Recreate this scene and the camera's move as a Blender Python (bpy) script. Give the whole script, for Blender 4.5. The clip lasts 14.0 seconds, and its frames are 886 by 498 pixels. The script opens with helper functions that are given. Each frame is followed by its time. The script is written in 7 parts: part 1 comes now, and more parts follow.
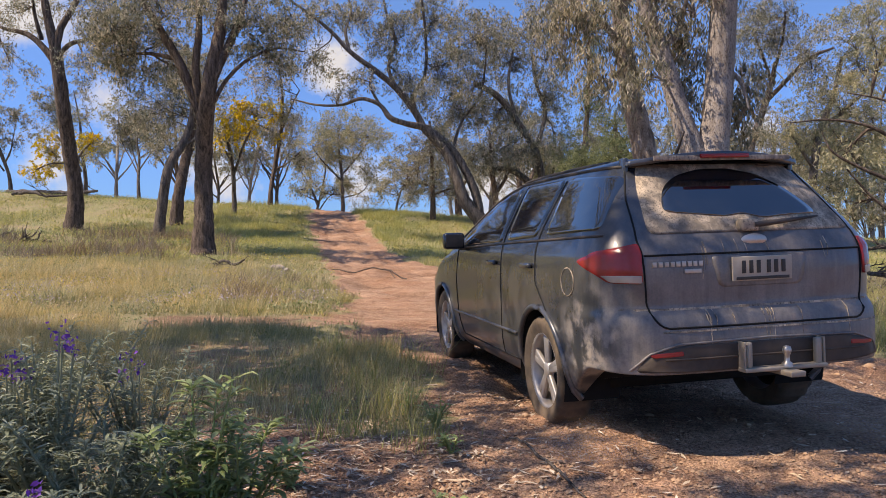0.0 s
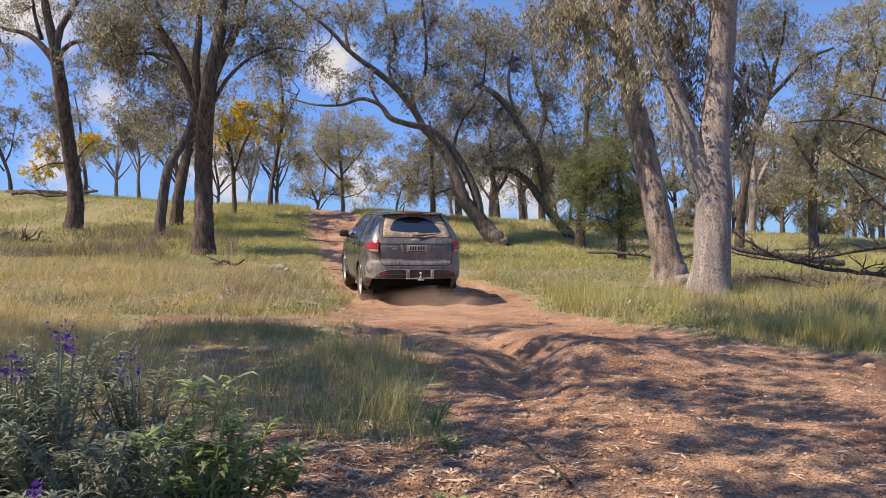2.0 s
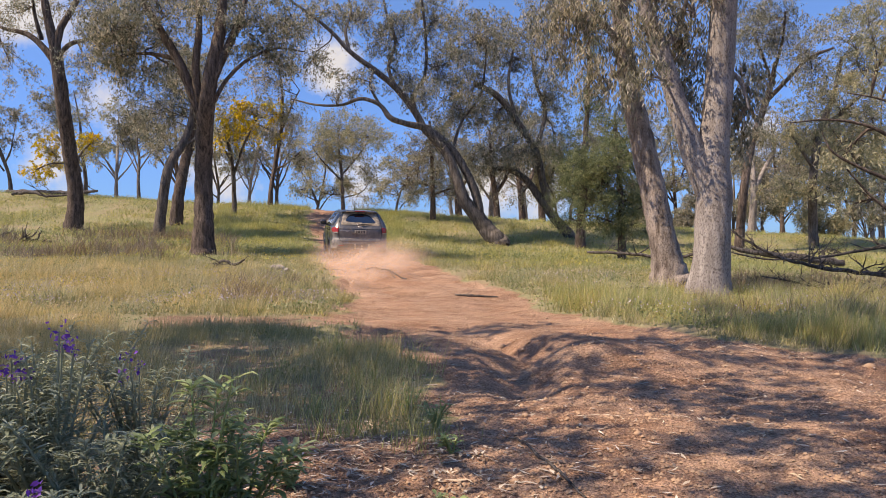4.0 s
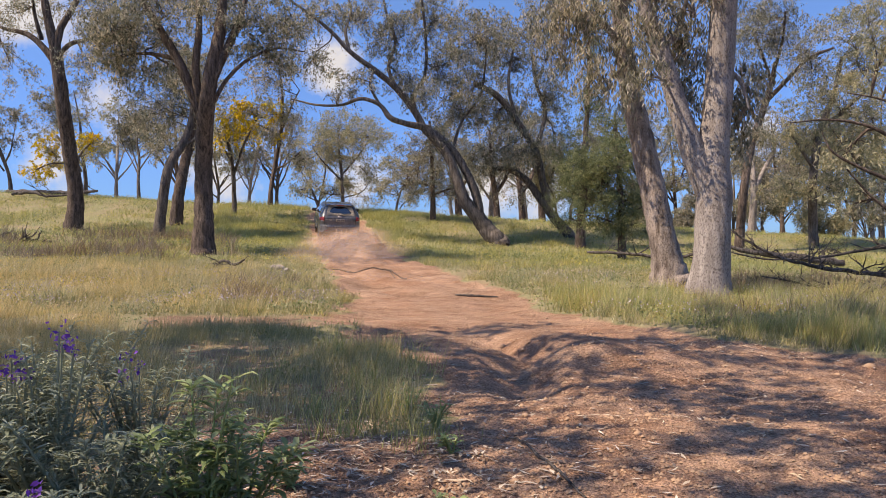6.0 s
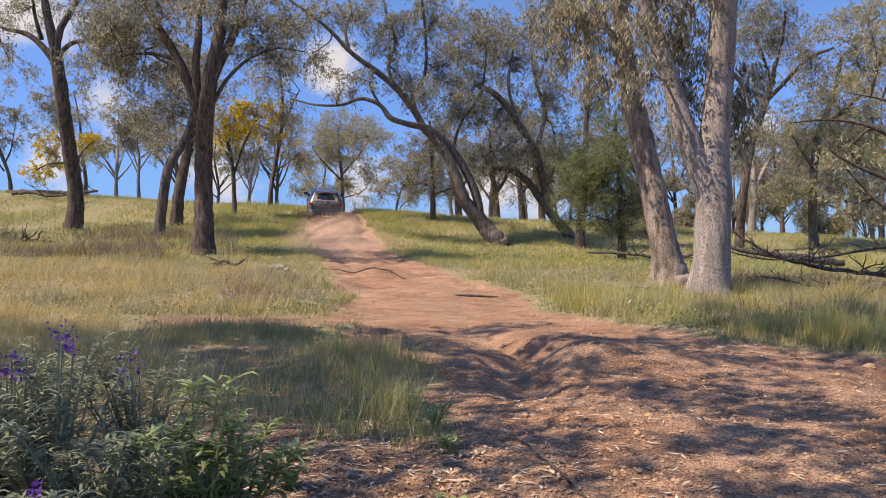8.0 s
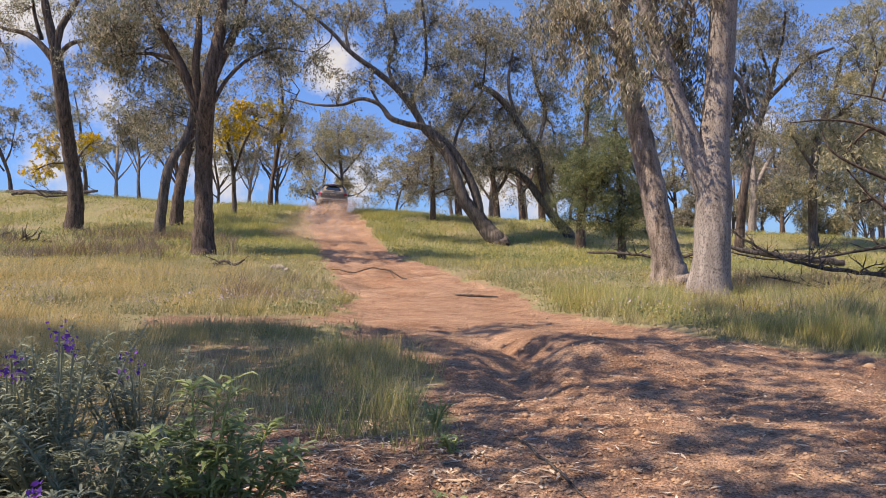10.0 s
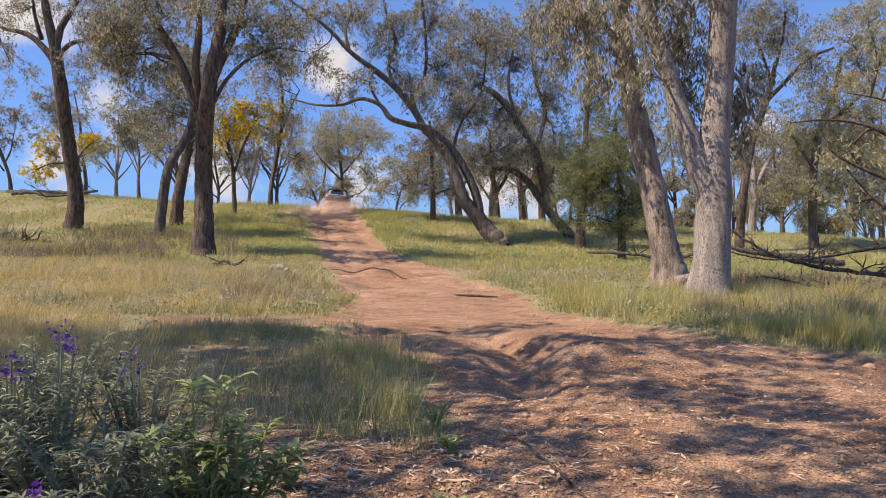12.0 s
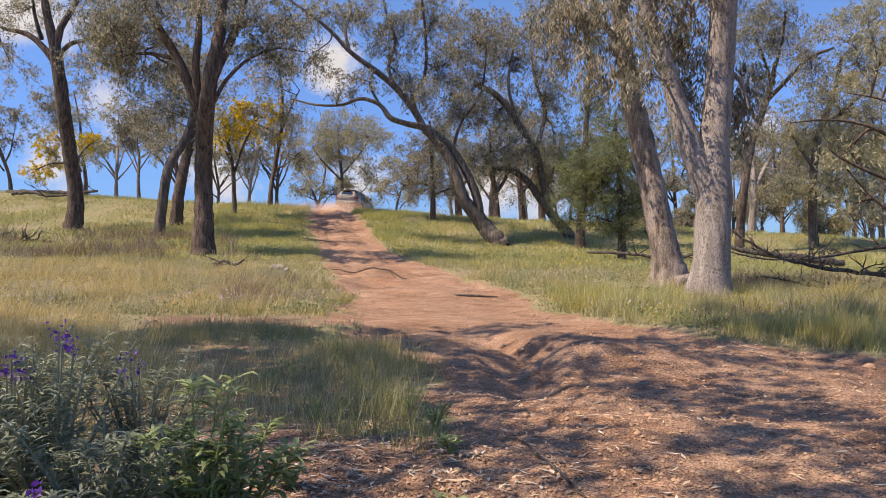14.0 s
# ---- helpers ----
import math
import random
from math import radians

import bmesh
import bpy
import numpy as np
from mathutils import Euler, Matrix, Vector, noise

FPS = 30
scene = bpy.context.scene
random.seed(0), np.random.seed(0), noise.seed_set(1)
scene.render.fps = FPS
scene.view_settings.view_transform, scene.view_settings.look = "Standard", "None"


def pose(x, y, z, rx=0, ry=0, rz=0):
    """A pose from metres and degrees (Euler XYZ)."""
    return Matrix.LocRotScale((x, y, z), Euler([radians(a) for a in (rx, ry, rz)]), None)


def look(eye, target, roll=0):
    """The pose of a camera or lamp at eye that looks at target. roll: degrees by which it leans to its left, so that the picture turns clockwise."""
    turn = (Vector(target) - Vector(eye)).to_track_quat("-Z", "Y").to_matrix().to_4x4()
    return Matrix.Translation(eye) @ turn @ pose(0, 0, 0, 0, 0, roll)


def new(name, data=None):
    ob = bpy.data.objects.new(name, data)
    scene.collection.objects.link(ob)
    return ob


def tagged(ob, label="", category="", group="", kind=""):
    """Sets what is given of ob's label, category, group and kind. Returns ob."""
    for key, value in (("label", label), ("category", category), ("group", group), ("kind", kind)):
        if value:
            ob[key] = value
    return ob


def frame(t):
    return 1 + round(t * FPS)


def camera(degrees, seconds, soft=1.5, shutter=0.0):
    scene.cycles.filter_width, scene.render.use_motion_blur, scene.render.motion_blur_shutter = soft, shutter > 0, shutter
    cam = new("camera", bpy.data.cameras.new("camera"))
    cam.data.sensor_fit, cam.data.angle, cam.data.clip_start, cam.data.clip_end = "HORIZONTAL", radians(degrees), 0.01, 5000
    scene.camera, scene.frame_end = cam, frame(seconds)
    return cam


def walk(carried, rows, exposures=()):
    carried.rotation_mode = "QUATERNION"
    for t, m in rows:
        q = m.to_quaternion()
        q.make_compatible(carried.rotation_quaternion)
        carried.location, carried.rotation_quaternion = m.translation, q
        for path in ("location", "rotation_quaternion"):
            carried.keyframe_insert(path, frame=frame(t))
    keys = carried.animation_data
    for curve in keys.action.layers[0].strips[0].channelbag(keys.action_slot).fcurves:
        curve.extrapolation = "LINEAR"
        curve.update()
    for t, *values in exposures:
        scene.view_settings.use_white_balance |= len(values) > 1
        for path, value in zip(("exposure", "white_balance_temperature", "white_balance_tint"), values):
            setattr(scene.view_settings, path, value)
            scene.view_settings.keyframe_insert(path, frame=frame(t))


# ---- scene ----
# ---- camera: held still at chest height beside the track ----
EYE = (0.0, 0.0, 1.15)
cam = camera(62, 14.0, soft=0.65)
walk(cam, [(0.0, look(EYE, (0, 10, 1.15))), (14.0, look(EYE, (0, 10, 1.15)))], exposures=[(0.0, 0.38, 8000, 16), (14.0, 0.38, 8000, 16)])

# ---- daylight ----
SUN_AZ, SUN_EL = radians(-107), radians(52)      # azimuth from +Y towards +X
SUN_DIR = Vector((math.sin(SUN_AZ) * math.cos(SUN_EL), math.cos(SUN_AZ) * math.cos(SUN_EL), math.sin(SUN_EL)))


def make_world():
    w = bpy.data.worlds.new("sky")
    scene.world = w
    w.use_nodes = True
    nt = w.node_tree
    nt.nodes.clear()
    out = nt.nodes.new("ShaderNodeOutputWorld")
    bg = nt.nodes.new("ShaderNodeBackground")
    sky = nt.nodes.new("ShaderNodeTexSky")
    sky.sky_type = "NISHITA"
    sky.sun_disc = False
    sky.sun_elevation = SUN_EL
    sky.sun_rotation = SUN_AZ
    sky.altitude = 300
    sky.air_density = 1.0
    sky.dust_density = 0.2
    sky.ozone_density = 2.5
    tint = nt.nodes.new("ShaderNodeMix")
    tint.data_type = "RGBA"
    tint.blend_type = "MULTIPLY"
    tint.inputs[0].default_value = 1.0
    nt.links.new(sky.outputs[0], tint.inputs[6])
    # clear inland air: the blue stays deep down to the hill
    co = nt.nodes.new("ShaderNodeTexCoord")
    sep = nt.nodes.new("ShaderNodeSeparateXYZ")
    nt.links.new(co.outputs["Generated"], sep.inputs[0])
    deep = nt.nodes.new("ShaderNodeValToRGB")
    deep.color_ramp.elements[0].position, deep.color_ramp.elements[0].color = 0.0, (0.20, 0.41, 0.94, 1)
    deep.color_ramp.elements[1].position, deep.color_ramp.elements[1].color = 0.42, (0.60, 0.88, 1.25, 1)
    nt.links.new(sep.outputs[2], deep.inputs[0])
    nt.links.new(deep.outputs[0], tint.inputs[7])
    # fair-weather clouds: a few white heaps low over the hill, torn at their edges
    ns = nt.nodes.new("ShaderNodeTexNoise")
    ns.inputs["Scale"].default_value = 17.0
    ns.inputs["Detail"].default_value = 7
    ns.inputs["Roughness"].default_value = 0.6
    nt.links.new(co.outputs["Generated"], ns.inputs["Vector"])
    total = ns.outputs["Fac"]
    for x, z, r in ((-0.41, 0.175, 0.06), (-0.47, 0.27, 0.075), (-0.143, 0.235, 0.055), (0.06, 0.085, 0.085), (0.125, 0.08, 0.07), (-0.11, 0.085, 0.05), (-0.46, 0.10, 0.06), (0.39, 0.15, 0.04), (-0.30, 0.10, 0.06)):
        d = nt.nodes.new("ShaderNodeVectorMath")
        d.operation = "DISTANCE"
        nt.links.new(co.outputs["Generated"], d.inputs[0])
        d.inputs[1].default_value = (x, math.sqrt(1 - x * x - z * z), z)
        near = nt.nodes.new("ShaderNodeMapRange")
        near.inputs[1].default_value, near.inputs[2].default_value = r, 0.0
        near.inputs[4].default_value = 0.42
        nt.links.new(d.outputs["Value"], near.inputs[0])
        add = nt.nodes.new("ShaderNodeMath")
        add.operation = "ADD"
        nt.links.new(total, add.inputs[0])
        nt.links.new(near.outputs[0], add.inputs[1])
        total = add.outputs[0]
    mul = nt.nodes.new("ShaderNodeMapRange")
    mul.inputs[1].default_value, mul.inputs[2].default_value = 0.60, 0.92
    nt.links.new(total, mul.inputs[0])
    mix = nt.nodes.new("ShaderNodeMix")
    mix.data_type = "RGBA"
    mix.inputs[7].default_value = (4.0, 4.35, 5.0, 1)
    nt.links.new(mul.outputs[0], mix.inputs[0])
    nt.links.new(tint.outputs[2], mix.inputs[6])
    nt.links.new(mix.outputs[2], bg.inputs[0])
    bg.inputs[1].default_value = 0.135
    nt.links.new(bg.outputs[0], out.inputs[0])


make_world()
sun_data = bpy.data.lights.new("sun", "SUN")
sun_data.energy, sun_data.angle, sun_data.color = 5.0, radians(0.5), (1.0, 0.94, 0.84)
sun = new("sun", sun_data)
sun.matrix_world = look(SUN_DIR * 60, (0, 0, 0))

# ---- materials ----
class Mat:
    """A node material with short calls for the usual nodes."""

    def __init__(self, name, rough=0.8, metal=0.0, spec=0.3):
        self.m = bpy.data.materials.new(name)
        self.m.use_nodes = True
        self.t = self.m.node_tree
        self.b = self.t.nodes["Principled BSDF"]
        self.out = self.t.nodes["Material Output"]
        self.b.inputs["Roughness"].default_value = rough
        self.b.inputs["Metallic"].default_value = metal
        self.b.inputs["Specular IOR Level"].default_value = spec

    def node(self, kind, **inputs):
        n = self.t.nodes.new(kind)
        for k, v in inputs.items():
            n.inputs[k.replace("_", " ")].default_value = v
        return n

    def link(self, a, b):
        self.t.links.new(a, b)

    def coords(self):
        return self.node("ShaderNodeTexCoord").outputs["Object"]

    def noise(self, scale, detail=4, rough=0.55, vec=None, stretch=None):
        n = self.node("ShaderNodeTexNoise", Scale=scale, Detail=detail, Roughness=rough)
        v = vec or self.coords()
        if stretch:
            mp = self.node("ShaderNodeMapping", Scale=stretch)
            self.link(v, mp.inputs[0])
            v = mp.outputs[0]
        self.link(v, n.inputs["Vector"])
        return n.outputs["Fac"]

    def ramp(self, fac, *stops):
        r = self.node("ShaderNodeValToRGB")
        e = r.color_ramp.elements
        while len(e) < len(stops):
            e.new(0.5)
        for el, (p, c) in zip(e, stops):
            el.position, el.color = p, (*c, 1) if len(c) == 3 else c
        self.link(fac, r.inputs[0])
        return r.outputs[0]

    def mix(self, fac, a, b, blend="MIX"):
        n = self.node("ShaderNodeMix")
        n.data_type, n.blend_type = "RGBA", blend
        for sock, v in ((n.inputs[0], fac), (n.inputs[6], a), (n.inputs[7], b)):
            if isinstance(v, (int, float)):
                sock.default_value = v
            elif isinstance(v, tuple):
                sock.default_value = (*v, 1)
            else:
                self.link(v, sock)
        return n.outputs[2]

    def math(self, op, a, b=0.0, c=None):
        n = self.node("ShaderNodeMath")
        n.operation = op
        for sock, v in zip(n.inputs, (a, b, c)):
            if isinstance(v, (int, float)):
                sock.default_value = v
            elif v is not None:
                self.link(v, sock)
        return n.outputs[0]

    def bump(self, height, strength=0.4, dist=0.02):
        n = self.node("ShaderNodeBump", Strength=strength, Distance=dist)
        self.link(height, n.inputs["Height"])
        self.link(n.outputs[0], self.b.inputs["Normal"])

    def color(self, c):
        if isinstance(c, tuple):
            self.b.inputs["Base Color"].default_value = (*c, 1)
        else:
            self.link(c, self.b.inputs["Base Color"])
        return self

    def shine_through(self, amount, c):
        """Adds light that shines through a thin leaf."""
        tr = self.node("ShaderNodeBsdfTranslucent")
        if isinstance(c, tuple):
            tr.inputs[0].default_value = (*c, 1)
        else:
            self.link(c, tr.inputs[0])
        mx = self.node("ShaderNodeMixShader")
        mx.inputs[0].default_value = amount
        self.link(self.b.outputs[0], mx.inputs[1])
        self.link(tr.outputs[0], mx.inputs[2])
        self.link(mx.outputs[0], self.out.inputs[0])


def leaf_mat(name, *stops, rough=0.55, spec=0.35, shine=0.48):
    m = Mat(name, rough, 0, spec)
    g = m.node("ShaderNodeNewGeometry")
    c = m.ramp(g.outputs["Random Per Island"], *stops)
    big = m.noise(0.6, 2)
    c = m.mix(m.ramp(big, (0.35, (0, 0, 0)), (0.7, (1, 1, 1))), c, m.mix(1.0, c, (1.32, 1.18, 1.0), "MULTIPLY"))
    m.color(c)
    m.shine_through(shine, c)
    return m.m


def bark_mat(name, dark, light, scale=9.0, bump=0.8, patch=None, rough=0.9):
    m = Mat(name, rough, 0, 0.2)
    v = m.coords()
    streak = m.noise(scale, 6, 0.65, v, (1, 1, 0.18))
    fine = m.noise(scale * 7, 4, 0.6, v, (1, 1, 0.35))
    c = m.mix(m.ramp(streak, (0.35, (0, 0, 0)), (0.65, (1, 1, 1))), dark, light)
    c = m.mix(0.5, c, m.ramp(fine, (0.3, (0.45, 0.45, 0.45)), (0.7, (1.0, 1.0, 1.0))), "MULTIPLY")
    if patch:
        blot = m.noise(1.7, 4, 0.6, v, (1, 1, 0.5))
        c = m.mix(m.ramp(blot, (0.5, (0, 0, 0)), (0.62, (1, 1, 1))), c, patch)
    fleck = m.noise(38, 5, 0.7, v, (1, 1, 0.6))
    c = m.mix(m.ramp(fleck, (0.39, (1, 1, 1)), (0.50, (0, 0, 0))), c, m.mix(1.0, c, (0.42, 0.40, 0.40), "MULTIPLY"))
    m.color(c)
    m.bump(m.math("ADD", streak, m.math("MULTIPLY", fine, 0.4)), bump, 0.05)
    return m.m


M = {}
M["bark_dark"] = bark_mat("bark_dark", (0.05, 0.038, 0.032), (0.24, 0.18, 0.148), 11)
M["bark_grey"] = bark_mat("bark_grey", (0.08, 0.065, 0.055), (0.26, 0.22, 0.19), 10)
M["bark_rough"] = bark_mat("bark_rough", (0.14, 0.105, 0.088), (0.52, 0.43, 0.37), 8, 0.9, (0.38, 0.31, 0.27))
M["bark_smooth"] = bark_mat("bark_smooth", (0.22, 0.185, 0.165), (0.46, 0.405, 0.37), 7, 0.6, (0.33, 0.285, 0.26))
M["bark_dead"] = bark_mat("bark_dead", (0.06, 0.05, 0.045), (0.22, 0.19, 0.17), 12)
M["leaf_gum"] = leaf_mat("leaf_gum", (0.0, (0.075, 0.085, 0.055)), (0.4, (0.20, 0.205, 0.15)), (0.8, (0.39, 0.375, 0.30)), (1.0, (0.54, 0.485, 0.40)))
M["leaf_grey"] = leaf_mat("leaf_grey", (0.0, (0.09, 0.095, 0.068)), (0.4, (0.215, 0.215, 0.16)), (0.8, (0.41, 0.385, 0.31)), (1.0, (0.56, 0.50, 0.42)))
M["leaf_olive"] = leaf_mat("leaf_olive", (0.0, (0.13, 0.145, 0.085)), (0.5, (0.32, 0.32, 0.20)), (1.0, (0.55, 0.50, 0.36)))
M["leaf_pine"] = leaf_mat("leaf_pine", (0.0, (0.07, 0.095, 0.048)), (0.5, (0.16, 0.195, 0.095)), (1.0, (0.32, 0.34, 0.19)))
M["wattle"] = leaf_mat("wattle", (0.0, (0.36, 0.26, 0.01)), (0.6, (0.58, 0.44, 0.02)), (1.0, (0.76, 0.62, 0.06)))

# ---- the lie of the land ----
def smooth_curve(xs, ys, width):
    fx = np.linspace(xs[0], xs[-1], 4000)
    fy = np.interp(fx, xs, ys)
    step = fx[1] - fx[0]
    n = int(width / step)
    k = np.hanning(2 * n + 1)
    k /= k.sum()
    pad = np.concatenate([np.full(n, fy[0]), fy, np.full(n, fy[-1])])
    fy = np.convolve(pad, k, "valid")
    return lambda q: np.interp(q, fx, fy)


RISE = smooth_curve([-60, 0, 6, 10, 13.4, 16, 19, 25, 32, 36, 39.5, 43, 46, 49, 52, 55, 58, 70, 100, 160],
                    [0.0, 0.0, 0.0, 0.05, 0.10, 0.22, 0.40, 0.72, 1.25, 1.78, 2.50, 3.38, 3.43, 3.42, 3.62, 3.84, 3.9, 2.8, -1.0, -9.0], 2.2)
CROSS = smooth_curve([-60, 10, 20, 32, 45, 70, 100, 160], [0, 0, -0.02, -0.048, -0.055, -0.05, -0.02, 0], 5.0)
TRACK_L = smooth_curve([-60, 3, 5.5, 7, 9, 12, 16, 20, 25, 38, 44, 52, 60], [-0.6, -0.2, -0.2, -0.3, -0.95, -1.5, -2.3, -3.15, -4.2, -6.7, -7.9, -9.0, -9.0], 1.2)
TRACK_R = smooth_curve([-60, 5, 7, 9, 12, 16, 20, 25, 38, 44, 52, 60], [9, 8, 4.6, 2.9, 2.0, 1.3, 0.15, -1.2, -3.75, -5.6, -5.2, -3.5], 1.0)


def lattice(shape, seed):
    return np.random.RandomState(seed).rand(*shape)


GRAIN = lattice((256, 256), 5)


def value_noise(x, y, scale):
    """Smooth noise from 0 to 1 over the plan, of the given wavelength."""
    u, v = np.asarray(x) / scale + 500.3, np.asarray(y) / scale + 500.7
    i, j = np.floor(u).astype(int), np.floor(v).astype(int)
    a, b = u - i, v - j
    a, b = a * a * (3 - 2 * a), b * b * (3 - 2 * b)
    g = lambda p, q: GRAIN[p % 256, q % 256]
    return (g(i, j) * (1 - a) + g(i + 1, j) * a) * (1 - b) + (g(i, j + 1) * (1 - a) + g(i + 1, j + 1) * a) * b


def land(x, y):
    """Height of the hillside, without ruts."""
    x, y = np.asarray(x, float), np.asarray(y, float)
    mid = (TRACK_L(y) + TRACK_R(np.maximum(y, 9))) / 2
    off = np.clip(x - mid, -60, 60)
    return RISE(y) + CROSS(y) * off


def dirt(x, y):
    """1 on the bare track, 0 in the grass."""
    x, y = np.asarray(x, float), np.asarray(y, float)
    wob = (value_noise(x, y, 0.9) - 0.5) * 0.7 + (value_noise(x, y, 0.25) - 0.5) * 0.3
    wide = 0.30 + 0.012 * np.clip(y, 0, 60)
    d = np.clip((x - TRACK_L(y) + wob) / wide + 0.5, 0, 1) * np.clip((TRACK_R(y) - x + wob) / wide + 0.5, 0, 1)
    # worn side strip and litter-strewn bare earth before the bush
    strip = np.exp(-((y - 10.6 - 0.05 * x) / 0.85) ** 2) * np.clip((x + 4.6) / 0.8, 0, 1) * np.clip((-0.6 - x) / 0.5, 0, 1) * np.clip(value_noise(x, y, 0.6) * 2.2 - 0.15, 0, 1)
    worn = np.clip(value_noise(x, y, 0.8) * 2.4 - 0.75 + (value_noise(x, y, 0.2) - 0.5), 0, 0.48) * np.clip((10.4 - y) / 2.5, 0, 1) * np.clip((x + 3.9) / 1.0, 0, 1) * np.clip((1.0 - x) / 0.5, 0, 1)
    strip = np.maximum(strip, worn)
    patch = np.clip((4.9 - y + wob) / 0.5, 0, 1) * np.clip((x + 1.6 + wob) / 0.4, 0, 1)
    return np.clip(np.maximum(np.maximum(d, strip), patch), 0, 1)


def height(x, y):
    """Height of the ground with ruts, gullies and clods."""
    x, y = np.asarray(x, float), np.asarray(y, float)
    z = land(x, y)
    near = np.clip((34 - y) / 14, 0, 1)
    d = dirt(x, y)
    z = z + (value_noise(x, y, 1.7) - 0.5) * 0.10 * near + (value_noise(x, y, 0.55) - 0.5) * 0.045 * near
    fine = np.clip((14 - y) / 5, 0, 1)
    z = z + d * fine * ((value_noise(x * 0.7, y, 0.22) - 0.5) * 0.044 + (value_noise(x, y, 0.09) - 0.5) * 0.022)
    # wash-out that crosses the track
    cx = 0.62 + 0.10 * (9.0 - y) + 0.22 * np.sin(y * 1.7) + 0.10 * np.sin(y * 4.1)
    deep = np.exp(-((x - cx) / 0.26) ** 2) * np.clip((y - 5.4) / 0.8, 0, 1) * np.clip((10.6 - y) / 1.6, 0, 1)
    lip = np.exp(-((x - cx - 0.75) / 0.42) ** 2) * np.clip((y - 6.2) / 0.9, 0, 1) * np.clip((10.4 - y) / 1.6, 0, 1)
    lip2 = np.exp(-((y - 7.0 - 0.10 * (x - 1)) / 0.28) ** 2) * np.clip((x - 0.7) / 0.6, 0, 1) * np.clip((3.6 - x) / 1.5, 0, 1)
    z = z - 0.15 * deep + 0.10 * lip + 0.085 * lip2
    # wheel ruts up the slope
    mid = (TRACK_L(y) + TRACK_R(np.maximum(y, 9))) / 2
    far = np.clip((y - 12) / 6, 0, 1) * np.clip((60 - y) / 10, 0, 1)
    z = z - far * 0.06 * (np.exp(-((x - mid - 0.8) / 0.3) ** 2) + np.exp(-((x - mid + 0.8) / 0.3) ** 2))
    z = z + far * d * ((value_noise(x * 0.7, y, 1.0) - 0.5) * 0.20 + (value_noise(x, y * 1.6, 0.6) - 0.5) * 0.20 + (value_noise(x, y * 1.5, 0.3) - 0.5) * 0.09)
    # the verges stand a little above the worn bed
    z = z + (1 - d) * 0.07 * np.clip((y - 5) / 4, 0, 1)
    return z


def ground_z(x, y):
    return float(height(np.array([x]), np.array([y]))[0])


def mesh_object(name, verts, faces, material, parent=None, label="", smooth=False, attrs=None, slots=None):
    """A mesh object from arrays of corners and of faces with equal corner counts (or a list of such arrays)."""
    me = bpy.data.meshes.new(name)
    groups = faces if isinstance(faces, list) else [faces]
    groups = [np.asarray(g, np.int32) for g in groups if len(g)]
    loops = np.concatenate([g.ravel() for g in groups])
    sizes = np.concatenate([np.full(len(g), g.shape[1], np.int32) for g in groups])
    me.vertices.add(len(verts))
    me.vertices.foreach_set("co", np.asarray(verts, np.float32).ravel())
    me.loops.add(len(loops))
    me.loops.foreach_set("vertex_index", loops)
    me.polygons.add(len(sizes))
    starts = np.concatenate([[0], np.cumsum(sizes)[:-1]]).astype(np.int32)
    me.polygons.foreach_set("loop_start", starts)
    if smooth:
        me.polygons.foreach_set("use_smooth", np.ones(len(sizes), bool))
    for key, values in (attrs or {}).items():
        at = me.attributes.new(key, "FLOAT", "POINT")
        at.data.foreach_set("value", np.asarray(values, np.float32))
    me.update(calc_edges=True)
    me.validate()
    me.materials.append(material)
    ob = new(name, me)
    if parent:
        ob.parent = parent
    if label:
        ob["label"] = label
    return ob


